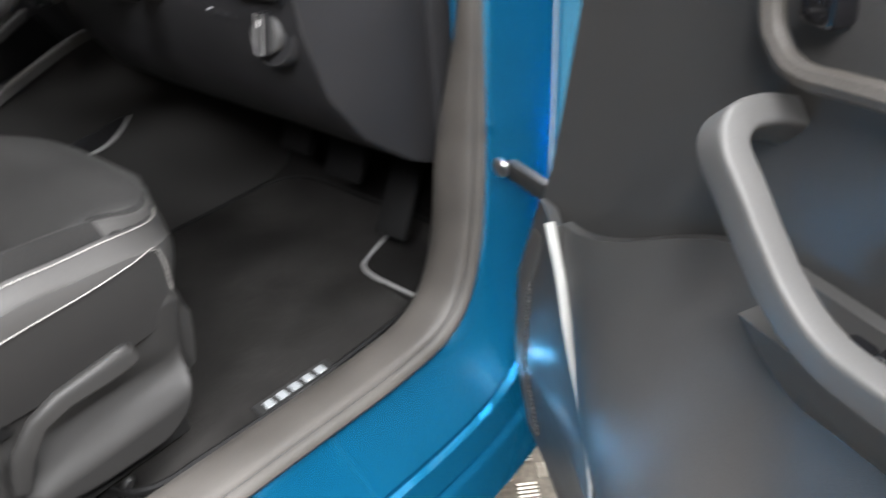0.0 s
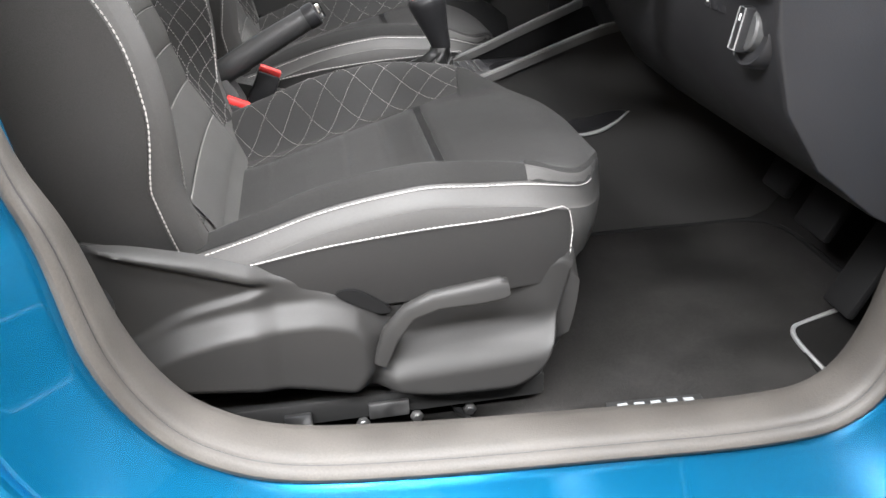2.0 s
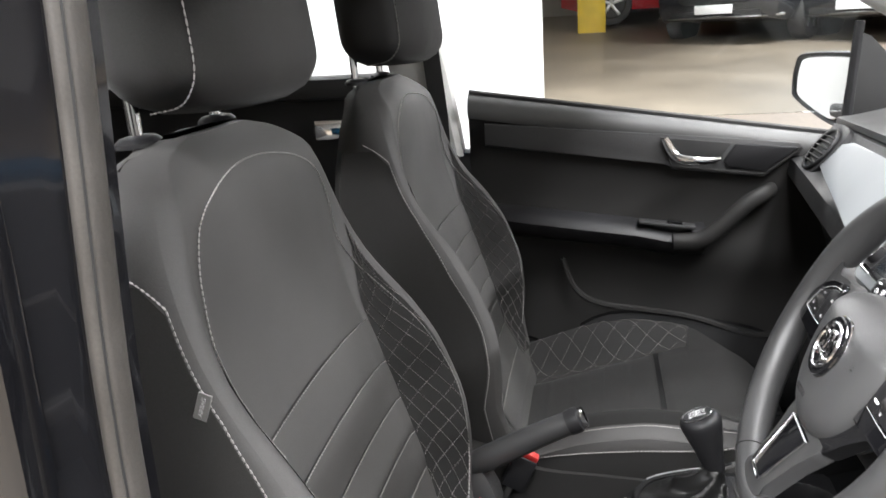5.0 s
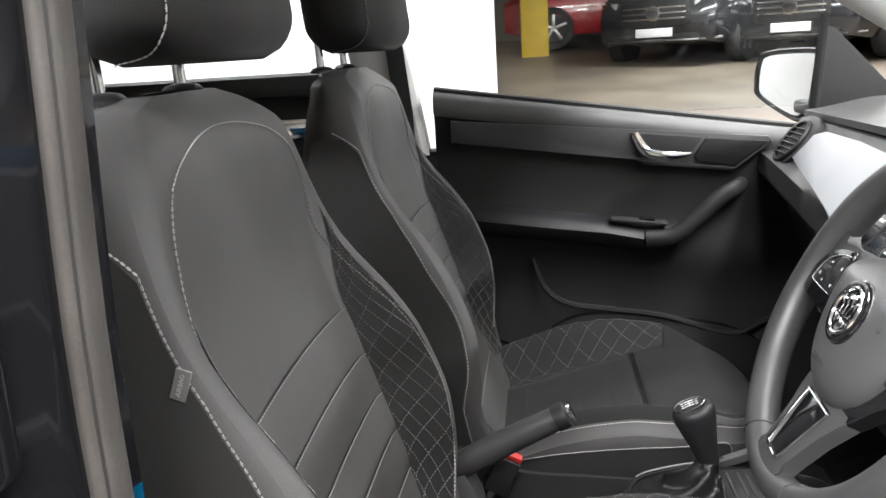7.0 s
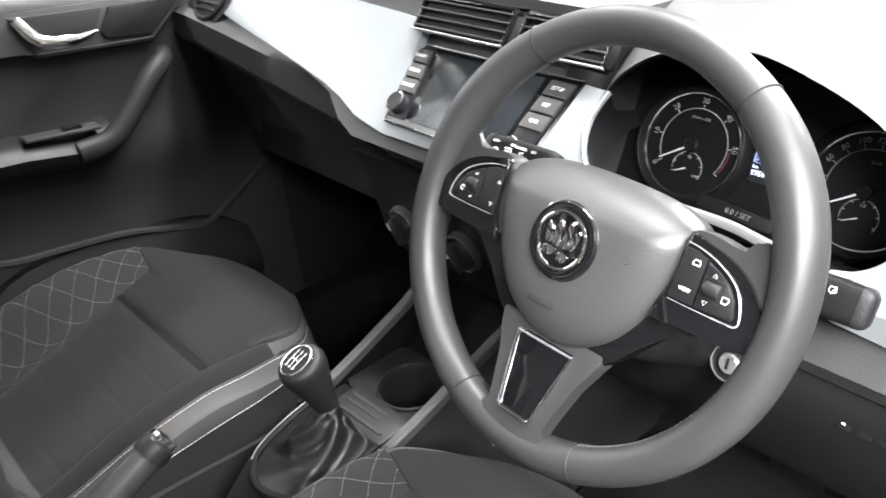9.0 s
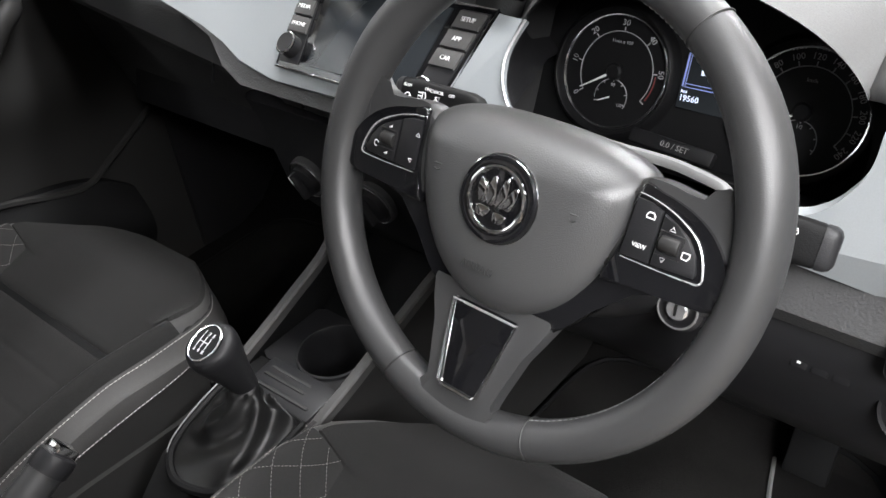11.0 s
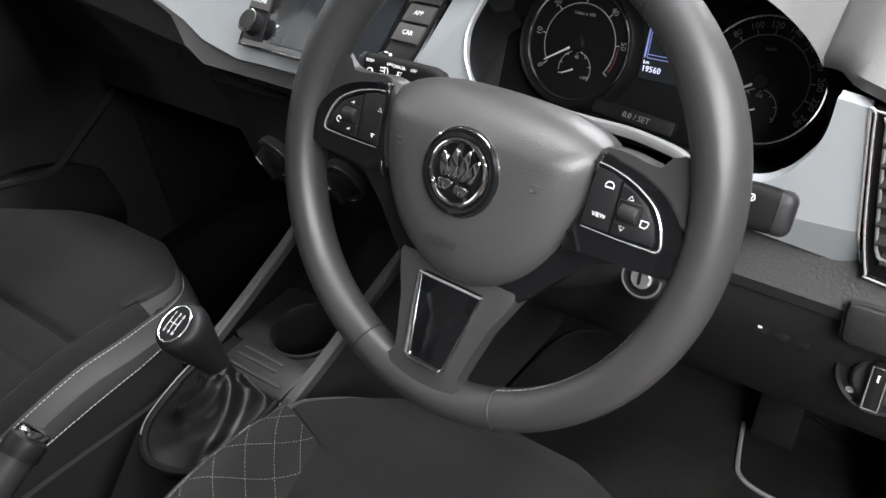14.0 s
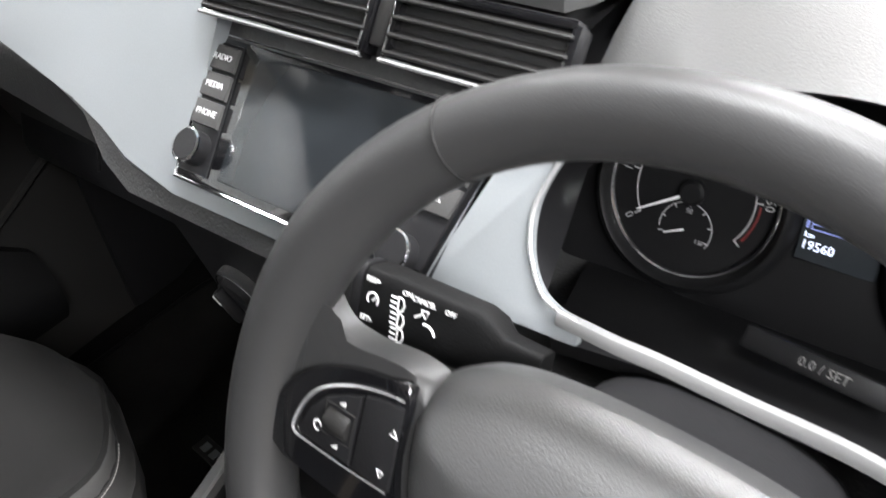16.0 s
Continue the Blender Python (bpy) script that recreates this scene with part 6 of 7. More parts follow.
FRAME_LINE = smooth_path([(0.252, -0.030, 0.530), (0.262, 0.000, 0.5305), (0.285, 0.020, 0.532), (0.330, 0.032, 0.536), (0.368, 0.036, 0.539), (0.377, 0.028, 0.540), (0.379, -0.030, 0.540), (0.378, -0.082, 0.540), (0.366, -0.090, 0.539), (0.300, -0.088, 0.533), (0.266, -0.072, 0.531)], 6, True)
bm = bmesh.new()
loops = []
top_c = Vector((0.3575, -0.027, 0.583))
for t in np.linspace(0, 1, 26):
    loop = []
    for k, e in enumerate(FRAME_LINE):
        a = math.atan2(e.y - top_c.y, e.x - top_c.x)
        neck = top_c + Vector((0.0155 * math.cos(a), 0.0145 * math.sin(a), 0.0))
        p = neck.lerp(e, t ** 1.15)
        p.z = neck.z + (e.z - neck.z) * t ** 0.72
        bell = math.sin(math.pi * t) ** 0.8
        fold = 0.60 * (1 - abs(math.sin(2.5 * a + 3.4 * t + 0.5))) ** 1.6 - 0.34 * abs(math.sin(1.5 * a - 5.0 * t + 1.0)) + 0.30 * math.sin(4 * a + 9 * t)
        p += (Vector((math.cos(a), math.sin(a), 0)) * 0.006 + Vector((0, 0, 0.0125))) * bell * fold
        loop.append(p)
    loops.append(loop)
rings(bm, loops)
part("gaiter", bm, surface("gaiter_leather", (0.006, 0.006, 0.006), 0.40, specular=0.28, grain=0.1, scale=600, bump=0.12, bump_scale=700, blotch=0.1), gear, "creased black leather gaiter", sharp=80)
bm = bmesh.new()
tube(bm, [p + Vector((0, 0, 0.001)) for p in FRAME_LINE], 0.0052, 8, True)
part("gaiter_frame", bm, M_SHADEBLACK, gear)
bm = bmesh.new()
tube(bm, [p + Vector((0, 0.0035, 0.0060)) for p in FRAME_LINE[8:25]], 0.0010, 5)
part("frame_edging", bm, M_RAIL, gear, "fine silver line on the gaiter frame")
# hand brake
brake = thing("hand_brake", "black hand brake lever with a chrome release button", "hand brake")
bm = bmesh.new()
path = smooth_path([(-0.06, 0.0, 0.50), (-0.01, 0.0, 0.545), (0.04, -0.002, 0.575), (0.10, -0.005, 0.608), (0.168, -0.009, 0.643)], 6)
tube(bm, path, [0.016 + 0.003 * math.sin(math.pi * k / (len(path) - 1)) for k in range(len(path))], 16, squash=1.05)
part("lever_grip", bm, M_WHEEL, brake)
bm = bmesh.new()
HB = axes((0.168, -0.009, 0.643), (0, 1, 0), (-0.46, 0.04, 0.885), (0.885, -0.05, 0.46))
revolve(bm, [(0.0188, -0.014), (0.0192, -0.002), (0.0180, 0.004), (0.0120, 0.005), (0.0, 0.005)], 24, HB)
part("lever_collar", bm, M_HARD, brake)
bm = bmesh.new()
rbox(bm, (0.021, 0.026, 0.013), HB @ pose(0, 0, 0.008), 0.004)
part("release_button", bm, M_CHROME, brake, "chrome release button")
bm = bmesh.new()
rings(bm, [[Vector((x + 0.0, y, z)) for x, y in ((-0.09 + k, -0.035 + k * 0.3), (0.05 - k * 0.6, -0.030 + k * 0.3), (0.05 - k * 0.6, 0.030 - k * 0.3), (-0.09 + k, 0.035 - k * 0.3))] for z, k in ((0.49, 0.0), (0.515, 0.008), (0.54, 0.025), (0.555, 0.045))])
part("lever_boot", bm, M_SOFT, brake)


# belt buckles
def buckle(at, tilt, label):
    b = thing("belt_buckle", label, "belt buckle", "belt buckles")
    b.matrix_world = pose(*at, 0, tilt, 0)
    bm = bmesh.new()
    rbox(bm, (0.038, 0.024, 0.060), pose(0, 0, -0.035), 0.004)
    part("buckle_shell", bm, M_HARD, b)
    bm = bmesh.new()
    rbox(bm, (0.036, 0.017, 0.011), pose(0, 0, -0.002), 0.003)
    part("release_key", bm, M_RED, b, "red release key")
    bm = bmesh.new()
    rbox(bm, (0.012, 0.022, 0.10), pose(-0.004, 0, -0.10), 0.003)
    part("buckle_stem", bm, M_BLACKRUB, b)
    return b


buckle((0.042, -0.078, 0.536), 25, "belt buckle with a red key beside the driver's seat")
buckle((0.088, 0.062, 0.545), 25, "belt buckle with a red key beside the passenger's seat")

# ---- lower middle of the dashboard ----
stack = thing("heater_panel", "black heater control panel with round knobs", "heater panel")
bm = bmesh.new()
rings(bm, [[Vector((x, y, z)) for x, y in ((x0, w), (x0 - 0.012, w - 0.012), (x0 - 0.012, -w + 0.012), (x0, -w), (0.80, -w), (0.80, w))] for z, x0, w in ((0.545, 0.69, 0.125), (0.575, 0.665, 0.152), (0.605, 0.648, 0.178), (0.64, 0.635, 0.187), (0.70, 0.624, 0.189), (0.745, 0.614, 0.188), (0.775, 0.602, 0.186))])
part("panel_body", bm, M_HARD, stack, sharp=25)
SM = axes((0.6145, 0, 0.665), (0, -1, 0), (-0.20, 0, 0.98), (-0.98, 0, -0.20))
for y in (0.115, -0.005, -0.12):
    bm = bmesh.new()
    revolve(bm, [(0.030, -0.01), (0.030, 0.004), (0.026, 0.007), (0.0235, 0.003)], 32, SM @ pose(-y, 0, 0))
    ring = part("knob_ring", bm, M_SOFT, stack)
    bm = bmesh.new()
    revolve(bm, [(0.022, 0.0), (0.021, 0.012), (0.018, 0.014), (0.0, 0.014)], 32, SM @ pose(-y, 0, 0))
    rbox(bm, (0.008, 0.040, 0.014), SM @ pose(-y, 0, 0.018, 0, 0, 20), 0.003)
    part("knob", bm, M_HARD, stack)
    bm = bmesh.new()
    tube(bm, [SM @ Vector((-y + 0.0285 * math.cos(a), 0.0285 * math.sin(a), 0.005)) for a in np.linspace(radians(200), radians(250), 10)], 0.0007, 4)
    part("knob_scale", bm, M_DIMMARK, ring, smooth=False)
    bm = bmesh.new()
    tube(bm, [SM @ Vector((-y + 0.0275 * math.cos(a), 0.0275 * math.sin(a), 0.0065)) for a in np.linspace(0, 2 * math.pi, 36, endpoint=False)], 0.0011, 6, True)
    part("knob_edging", bm, M_CHROME, ring, "thin chrome edging")
    bm = bmesh.new()
    rbox(bm, (0.0018, 0.012, 0.001), SM @ pose(-y - 0.004, 0.012, 0.0252, 0, 0, 20), 0)
    part("knob_pointer", bm, M_MARK, ring, smooth=False)
for k in range(4):
    bm = bmesh.new()
    rbox(bm, (0.034, 0.018, 0.010), axes((0.590, 0.075 - 0.038 * k, 0.798), (0, -1, 0), (0.05, 0, 1), (-1, 0, 0.05)), 0.002)
    part("key", bm, M_HARD, stack)
# glove box lid joint, storage pocket edge at the driver's side
bm = bmesh.new()
rbox(bm, (0.004, 0.003, 0.05), pose(0.586, 0.215, 0.815, 0, 20, 0), 0.001, 1)
rbox(bm, (0.05, 0.40, 0.14), pose(0.70, 0.40, 0.70, 0, 20, 0), 0.02)
part("glove_box", bm, M_HARD, dash)
bm = bmesh.new()
rbox(bm, (0.012, 0.075, 0.045), pose(0.535, -0.628, 0.778, 0, -8, 0), 0.008)
part("pull_tray", bm, M_SOFT, dash, "small tray below the vent")
bm = bmesh.new()
rings(bm, [[Vector((x, y, z)) for y in np.linspace(-0.655, -0.20, 10)] + [Vector((x + 0.05, y, z + 0.015)) for y in np.linspace(-0.20, -0.655, 10)] for x, z in ((0.548, 0.775), (0.552, 0.72), (0.572, 0.65), (0.612, 0.59), (0.68, 0.535), (0.74, 0.505))])
part("knee_panel", bm, M_HARD, dash, "smooth black knee panel", sharp=80)
bm = bmesh.new()
prism(bm, [(0.55, 0.93), (0.548, 0.775), (0.552, 0.72), (0.572, 0.65), (0.612, 0.59), (0.68, 0.535), (0.74, 0.505), (0.95, 0.50), (0.95, 0.97), (0.68, 0.975)], 0.0, 0.012, axes((0, -0.655, 0), (1, 0, 0), (0, 0, 1), (0, -1, 0)), 0.004)
part("dash_end", bm, M_HARD, dash, "black dashboard end cover")

# ---- pedals and mats ----
for nm, y, z, w, lab in (("accelerator_pedal", -0.505, 0.385, 0.055, "black accelerator pedal"), ("brake_pedal", -0.40, 0.415, 0.075, "black rubber brake pedal"), ("clutch_pedal", -0.30, 0.435, 0.065, "black rubber clutch pedal")):
    p = thing(nm, lab + " under the dashboard", "pedal", "pedals")
    bm = bmesh.new()
    rbox(bm, (0.014, w, 0.075 if "acc" not in nm else 0.14), pose(0.815, y, z, 0, 28, 0), 0.005)
    # pad blacker than rubber, with the footwell's shade in its colour
    part("pedal_pad", bm, M_SHADEBLACK, p)
    bm = bmesh.new()
    tube(bm, smooth_path([(0.82, y, z), (0.86, y, z + 0.08), (0.90, y, z + 0.20)], 5), 0.008, 8)
    part("pedal_arm", bm, M_HARD, p)


def floor_mat(yc, s, label):
    mat = thing("floor_mat", label, "floor mat", "floor mats")
    edge = smooth_path([(0.40, -0.19, 0), (0.50, -0.20, 0), (0.70, -0.20, 0), (0.86, -0.17, 0), (0.88, 0.0, 0), (0.86, 0.22, 0), (0.70, 0.255, 0), (0.40, 0.25, 0), (0.28, 0.2, 0), (0.28, -0.1, 0)], 5, True)
    m = axes((0, yc, 0.2775), (1, 0, 0), (0, s, 0), (0, 0, s))
    bm = bmesh.new()
    top = [m @ Vector((p.x, p.y, s * (0.008 + 0.10 * max(0, p.x - 0.80)))) for p in edge]
    low = [m @ Vector((p.x, p.y, s * (0.0 + 0.10 * max(0, p.x - 0.80)))) for p in edge]
    rings(bm, [low, top])
    part("mat_surface", bm, M_MAT, mat, "worn black carpet pile")
    bm = bmesh.new()
    tube(bm, top, 0.0045, 6, True)
    part("mat_binding", bm, M_SHADEBLACK, mat, "grey bound edge")
    return mat


mat = floor_mat(-0.352, -1, "black carpet floor mat with silver badge by the driver's seat")
bm = bmesh.new()
prism(bm, [(p.x, p.y) for p in smooth_path([(0.725, -0.62, 0), (0.728, -0.52, 0), (0.738, -0.487, 0), (0.76, -0.475, 0), (0.84, -0.455, 0), (0.86, -0.47, 0), (0.86, -0.62, 0)], 3, True)], 0.280, 0.2895, bevel=0.003)
part("heel_pad", bm, M_CARPET, mat, "rubber heel pad")


def badge_plate(x0, y0, dx, dy, parent):
    bm = bmesh.new()
    d = Vector((dx, dy, 0))
    n = Vector((-dy, dx, 0)).normalized()
    ang = math.degrees(math.atan2(dy, dx))
    rbox(bm, (d.length + 0.016, 0.026, 0.003), pose(x0 + dx / 2, y0 + dy / 2, 0.2875, 0, 0, ang), 0.001, 1)
    pl = part("badge_plate", bm, M_BLACKRUB, parent)
    for k in range(5):
        c = Vector((x0, y0, 0.2895)) + d * ((k + 0.5) / 5)
        bm = bmesh.new()
        rbox(bm, (0.012, 0.013, 0.002), pose(*c, 0, 0, ang), 0.0006, 1)
        part("badge_bar", bm, M_SILVER, pl, "plain silver bar")


badge_plate(0.457, -0.596, 0.097, -0.006, mat)
bm = bmesh.new()
tube(bm, smooth_path([(0.726, -0.60, 0.289), (0.728, -0.52, 0.289), (0.738, -0.487, 0.289), (0.76, -0.475, 0.289), (0.82, -0.458, 0.291)], 6), 0.0032, 6)
part("pad_binding", bm, M_RAIL, mat, "grey bound heel pad edge")
mat2 = floor_mat(0.338, 1, "black carpet floor mat with silver badge by the passenger's seat")
badge_plate(0.60, 0.33, -0.01, -0.095, mat2)

# ---- closed door on the far side ----
far_door = thing("passenger_door", "closed black-panelled passenger door with a silver handle", "car door", "front doors")
belt = lambda x: 1.056 - 0.152 * (x + 0.055)
bm = bmesh.new()
sheet(bm, lambda u, v: (-0.07 + 0.86 * u, 0.652 + 0.006 * math.sin(math.pi * v) + 0.02 * (1 - v) ** 2 - 0.02 * math.exp(-((v - 0.66) / 0.09) ** 2), 0.24 + (belt(-0.07 + 0.86 * u) - 0.045 - 0.24) * v), 24, 30, 0.05, (0, 1, 0))
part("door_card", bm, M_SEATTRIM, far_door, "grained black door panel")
bm = bmesh.new()
rings(bm, [[Vector((x, y, belt(x) + z)) for y, z in ((0.720, 0.0), (0.675, 0.004), (0.655, 0.0), (0.642, -0.012), (0.638, -0.032), (0.644, -0.046), (0.70, -0.05))] for x in np.linspace(-0.07, 0.80, 14)])
# ledge in the paler plastic: light from above put into its colour
part("sill_ledge", bm, M_LITTOP, far_door, "window ledge coloured paler for light from above", sharp=50)
bm = bmesh.new()
tube(bm, [(-0.07, 0.672, belt(-0.07) + 0.006), (0.72, 0.672, belt(0.72) + 0.006)], 0.006, 6)
part("window_seal", bm, M_BLACKRUB, far_door)
PD = lambda y: axes((0, y, 0), (1, 0, 0), (0, 0, 1), (0, -1, 0))
bm = bmesh.new()
prism(bm, [(-0.035, 0.952), (0.34, 0.908), (0.352, 0.893), (0.535, 0.872), (0.61, 0.927), (0.60, 0.940), (0.33, 0.966), (-0.035, 1.0)], -0.01, 0.006, PD(0.640), 0.004)
strip = part("inlay_strip", bm, M_SOFT, far_door, "dark inlay strip")
bm = bmesh.new()
prism(bm, [(0.330, 0.960), (0.470, 0.944), (0.442, 0.905), (0.352, 0.912)], -0.005, 0.008, PD(0.638), 0.002)
part("handle_bowl", bm, M_BLACKRUB, strip)
bm = bmesh.new()
prism(bm, [(0.455, 0.908), (0.478, 0.942), (0.600, 0.931), (0.534, 0.884), (0.462, 0.896)], -0.005, 0.010, PD(0.638), 0.003)
part("speaker_cover", bm, M_HARD, strip)
bm = bmesh.new()
for a, b in zip(((0.604, 0.930), (0.536, 0.879), (0.352, 0.900)), ((0.536, 0.879), (0.352, 0.900), (0.330, 0.955))):
    tube(bm, [(a[0], 0.629, a[1]), (b[0], 0.629, b[1])], 0.0014, 5)
part("inlay_edging", bm, M_SEATTRIM, strip)
bm = bmesh.new()
tube(bm, smooth_path([(0.337, 0.630, 0.957), (0.352, 0.624, 0.930), (0.368, 0.618, 0.917), (0.41, 0.614, 0.911), (0.448, 0.622, 0.913)], 5), [0.0078, 0.008, 0.0085, 0.009, 0.0092, 0.0095] + [0.0095] * 8 + [0.009, 0.008, 0.007, 0.006, 0.005, 0.004, 0.003], 10, squash=0.6, up=(0, -1, 0))
part("door_handle", bm, M_CHROME, far_door, "chrome door handle")
bm = bmesh.new()
rings(bm, [[Vector((x, y, zc + z)) for y, z in ((0.665, 0.014), (0.628, 0.012), (0.600 + dy, 0.004), (0.590 + dy, -0.012), (0.598 + dy, -0.035), (0.640, -0.052), (0.665, -0.055))] for x, zc, dy in ((-0.05, 0.815, 0.02), (0.05, 0.803, 0.006), (0.17, 0.788, 0.0), (0.28, 0.774, 0.0), (0.36, 0.757, 0.002), (0.42, 0.762, 0.010))])
arm = part("armrest", bm, M_HARD, far_door, "slim black armrest", sharp=50)
bm = bmesh.new()
pts = smooth_path([(0.355, 0.600, 0.745), (0.41, 0.598, 0.750), (0.455, 0.600, 0.783), (0.50, 0.604, 0.824), (0.535, 0.615, 0.842), (0.552, 0.645, 0.843)], 5)
tube(bm, pts, [0.020 - 0.004 * k / (len(pts) - 1) for k in range(len(pts))], 12, squash=0.8, up=(0, -1, 0))
part("grab_handle", bm, M_SEATTRIM, far_door, "dark grey grab handle")
bm = bmesh.new()
rbox(bm, (0.115, 0.030, 0.006), pose(0.342, 0.608, 0.783, 0, 7, 0), 0.002)
part("switch_plate", bm, M_SOFT, arm)
bm = bmesh.new()
rbox(bm, (0.030, 0.016, 0.008), pose(0.358, 0.606, 0.786, 0, 7, 0), 0.002)
part("window_switch", bm, M_GLOSS, arm)
bm = bmesh.new()
pts = smooth_path([(0.125, 0.640, 0.70), (0.150, 0.634, 0.636), (0.20, 0.630, 0.602), (0.29, 0.628, 0.588), (0.40, 0.628, 0.570), (0.53, 0.628, 0.530), (0.60, 0.63, 0.555), (0.70, 0.64, 0.60)], 6)
tube(bm, pts, 0.006, 6)
part("pocket_rim", bm, M_SEATTRIM, far_door)
bm = bmesh.new()
sheet(bm, lambda u, v: (0.16 + 0.46 * u, 0.632 - 0.03 * math.sin(math.pi * v), 0.36 + (0.235 - 0.06 * u - 0.05 * abs(2 * u - 1) ** 4) * v), 14, 8, 0.02, (0, 1, 0))
# pocket near-black: shade low on the door is put in its colour
part("door_pocket", bm, M_SHADEBLACK, far_door, "black door pocket")
bm = bmesh.new()
rbox(bm, (0.80, 0.004, 0.42), pose(0.31, 0.690, 1.20, 6, 0, 0), 0)
g = part("door_window", bm, M_GLASS, far_door)
g.visible_shadow = False
bm = bmesh.new()
prism(bm, [(0.690, 0.945), (0.712, 1.150), (0.735, 1.139), (0.878, 0.987), (0.93, 0.935)], -0.01, 0.02, PD(0.70), 0.004)
part("sail_panel", bm, M_BLACKRUB, far_door, "black sail panel")
bm = bmesh.new()
tube(bm, [(0.698, 0.685, 0.955), (0.712, 0.685, 1.17)], 0.010, 8)
part("sail_post", bm, M_HARD, far_door)
bm = bmesh.new()
tube(bm, smooth_path([(-0.135, 0.672, 1.06), (-0.165, 0.66, 1.25), (-0.21, 0.62, 1.43), (0.1, 0.60, 1.44), (0.40, 0.62, 1.42), (0.62, 0.67, 1.33), (0.80, 0.70, 1.21), (0.98, 0.72, 1.09)], 6), 0.014, 8)
part("window_frame", bm, M_BLACKRUB, far_door)
# door mirror outside the far window
mirror = thing("door_mirror", "black door mirror with a bright reflecting glass", "door mirror")
shape = [(p.x, p.y) for p in smooth_path([(-0.072, 0.040, 0), (-0.055, 0.062, 0), (0.050, 0.066, 0), (0.066, 0.048, 0), (0.040, -0.055, 0), (0.015, -0.068, 0), (-0.060, -0.030, 0), (-0.072, -0.005, 0)], 4, True)]
MN = Vector((-0.90, -0.42, 0.12)).normalized()
MX = Vector((0, 0, 1)).cross(MN).normalized()
MR = axes((0.715, 0.905, 1.022), MX * -1 if MX.x < 0 else MX, MN.cross(MX if MX.x > 0 else MX * -1), MN) @ Matrix.Diagonal((1.38, 1, 1, 1))
bm = bmesh.new()
loops = [[MR @ Vector((x * k, y * k, z)) for x, y in shape] for z, k in ((0.0, 1.06), (0.008, 1.14), (0.0, 1.2), (-0.04, 1.15), (-0.09, 0.9), (-0.11, 0.5))]
rings(bm, loops)
part("mirror_shell", bm, M_HARD, mirror, sharp=60)
bm = bmesh.new()
prism(bm, shape, 0.0, 0.004, MR, 0.001)
part("mirror_glass", bm, M_MIRROR, mirror, "mirror glass")
bm = bmesh.new()
rbox(bm, (0.10, 0.16, 0.03), pose(0.76, 0.79, 0.975), 0.01)
part("mirror_foot", bm, M_HARD, mirror)

# ---- open driver's door ----
near_door = thing("driver_door", "wide open black-panelled driver's door with a long pull handle", "car door", "front doors")
DA = radians(65)
near_door.matrix_world = axes((0.66, -0.84, 0), (-math.cos(DA), -math.sin(DA), 0), (math.sin(DA), -math.cos(DA), 0), (0, 0, 1))
bm = bmesh.new()
front = lambda z: float(np.interp(z, [0.12, 0.165, 0.232, 0.335, 0.45, 0.60, 0.76, 1.0], [0.10, 0.055, -0.018, -0.046, -0.03, 0.035, 0.08, 0.10]))
sheet(bm, lambda u, v: (front(0.14 + 0.83 * v) + (1.02 - front(0.14 + 0.83 * v)) * u, 0.006 - 0.03 * ss(0.5, 0.9, v) * ss(0.05, 0.3, u), 0.14 + 0.83 * v), 40, 40, 0.05, (0, 1, 0))
part("door_card", bm, M_LITDOOR, near_door, "grained door panel, colour raised for the light on it")
bm = bmesh.new()
sheet(bm, lambda u, v: (front(0.14 + 0.83 * v) - 0.012 + (1.05 - front(0.14 + 0.83 * v)) * u, 0.056, 0.13 + 0.85 * v), 24, 24, 0.09, (0, 1, 0))
part("door_skin", bm, M_BLUE, near_door, "blue painted door shell")
bm = bmesh.new()
rim = smooth_path([(0.070, -0.018, 0.565), (0.093, -0.02, 0.515), (0.115, -0.025, 0.466), (0.153, -0.03, 0.390), (0.190, -0.045, 0.350), (0.225, -0.07, 0.345), (0.27, -0.10, 0.365), (0.40, -0.125, 0.37), (0.80, -0.125, 0.37)], 6)
tube(bm, rim, 0.0050, 8, squash=0.8)
part("pocket_rim", bm, M_RIMEDGE, near_door, "pale pocket edge")
for k in range(52):
    bm = bmesh.new()
    z = 0.24 + 0.0055 * k
    rbox(bm, (0.026, 0.004, 0.0026), pose(front(z) + 0.024, -0.0030, z, 0, 0, -6), 0.0006, 1)
    part("rib", bm, M_LITDOOR, near_door)
bm = bmesh.new()
sheet(bm, lambda u, v: (0.085 + 0.70 * u + 0.085 * (1 - v) ** 2 * (1 - u), -0.014 - 0.075 * (1 - v) ** 1.5 * ss(0.0, 0.25, u) - 0.045 * math.sin(math.pi * v) * math.sin(math.pi * min(1, u * 2.5)), 0.355 + 0.215 * v + 0.10 * ss(0, 0.35, u) * v), 30, 18, 0.01, (0, 1, 0))
part("door_pocket", bm, M_LITDOOR, near_door, "hollow dark door pocket")
bm = bmesh.new()
rim_x = lambda z: float(np.interp(z, [0.15, 0.30, 0.345, 0.35, 0.39, 0.466, 0.515, 0.565], [0.30, 0.26, 0.225, 0.19, 0.153, 0.115, 0.093, 0.07]))
rim_y = lambda z: float(np.interp(z, [0.15, 0.30, 0.345, 0.35, 0.39, 0.466, 0.565], [-0.03, -0.06, -0.068, -0.045, -0.030, -0.025, -0.018]))
sheet(bm, lambda u, v: (front(0.15 + 0.41 * v) + 0.004 + (rim_x(0.15 + 0.41 * v) - front(0.15 + 0.41 * v) - 0.004) * u, 0.0 + rim_y(0.15 + 0.41 * v) * u ** 1.4, 0.15 + 0.41 * v), 10, 30, 0.012, (0, 1, 0))
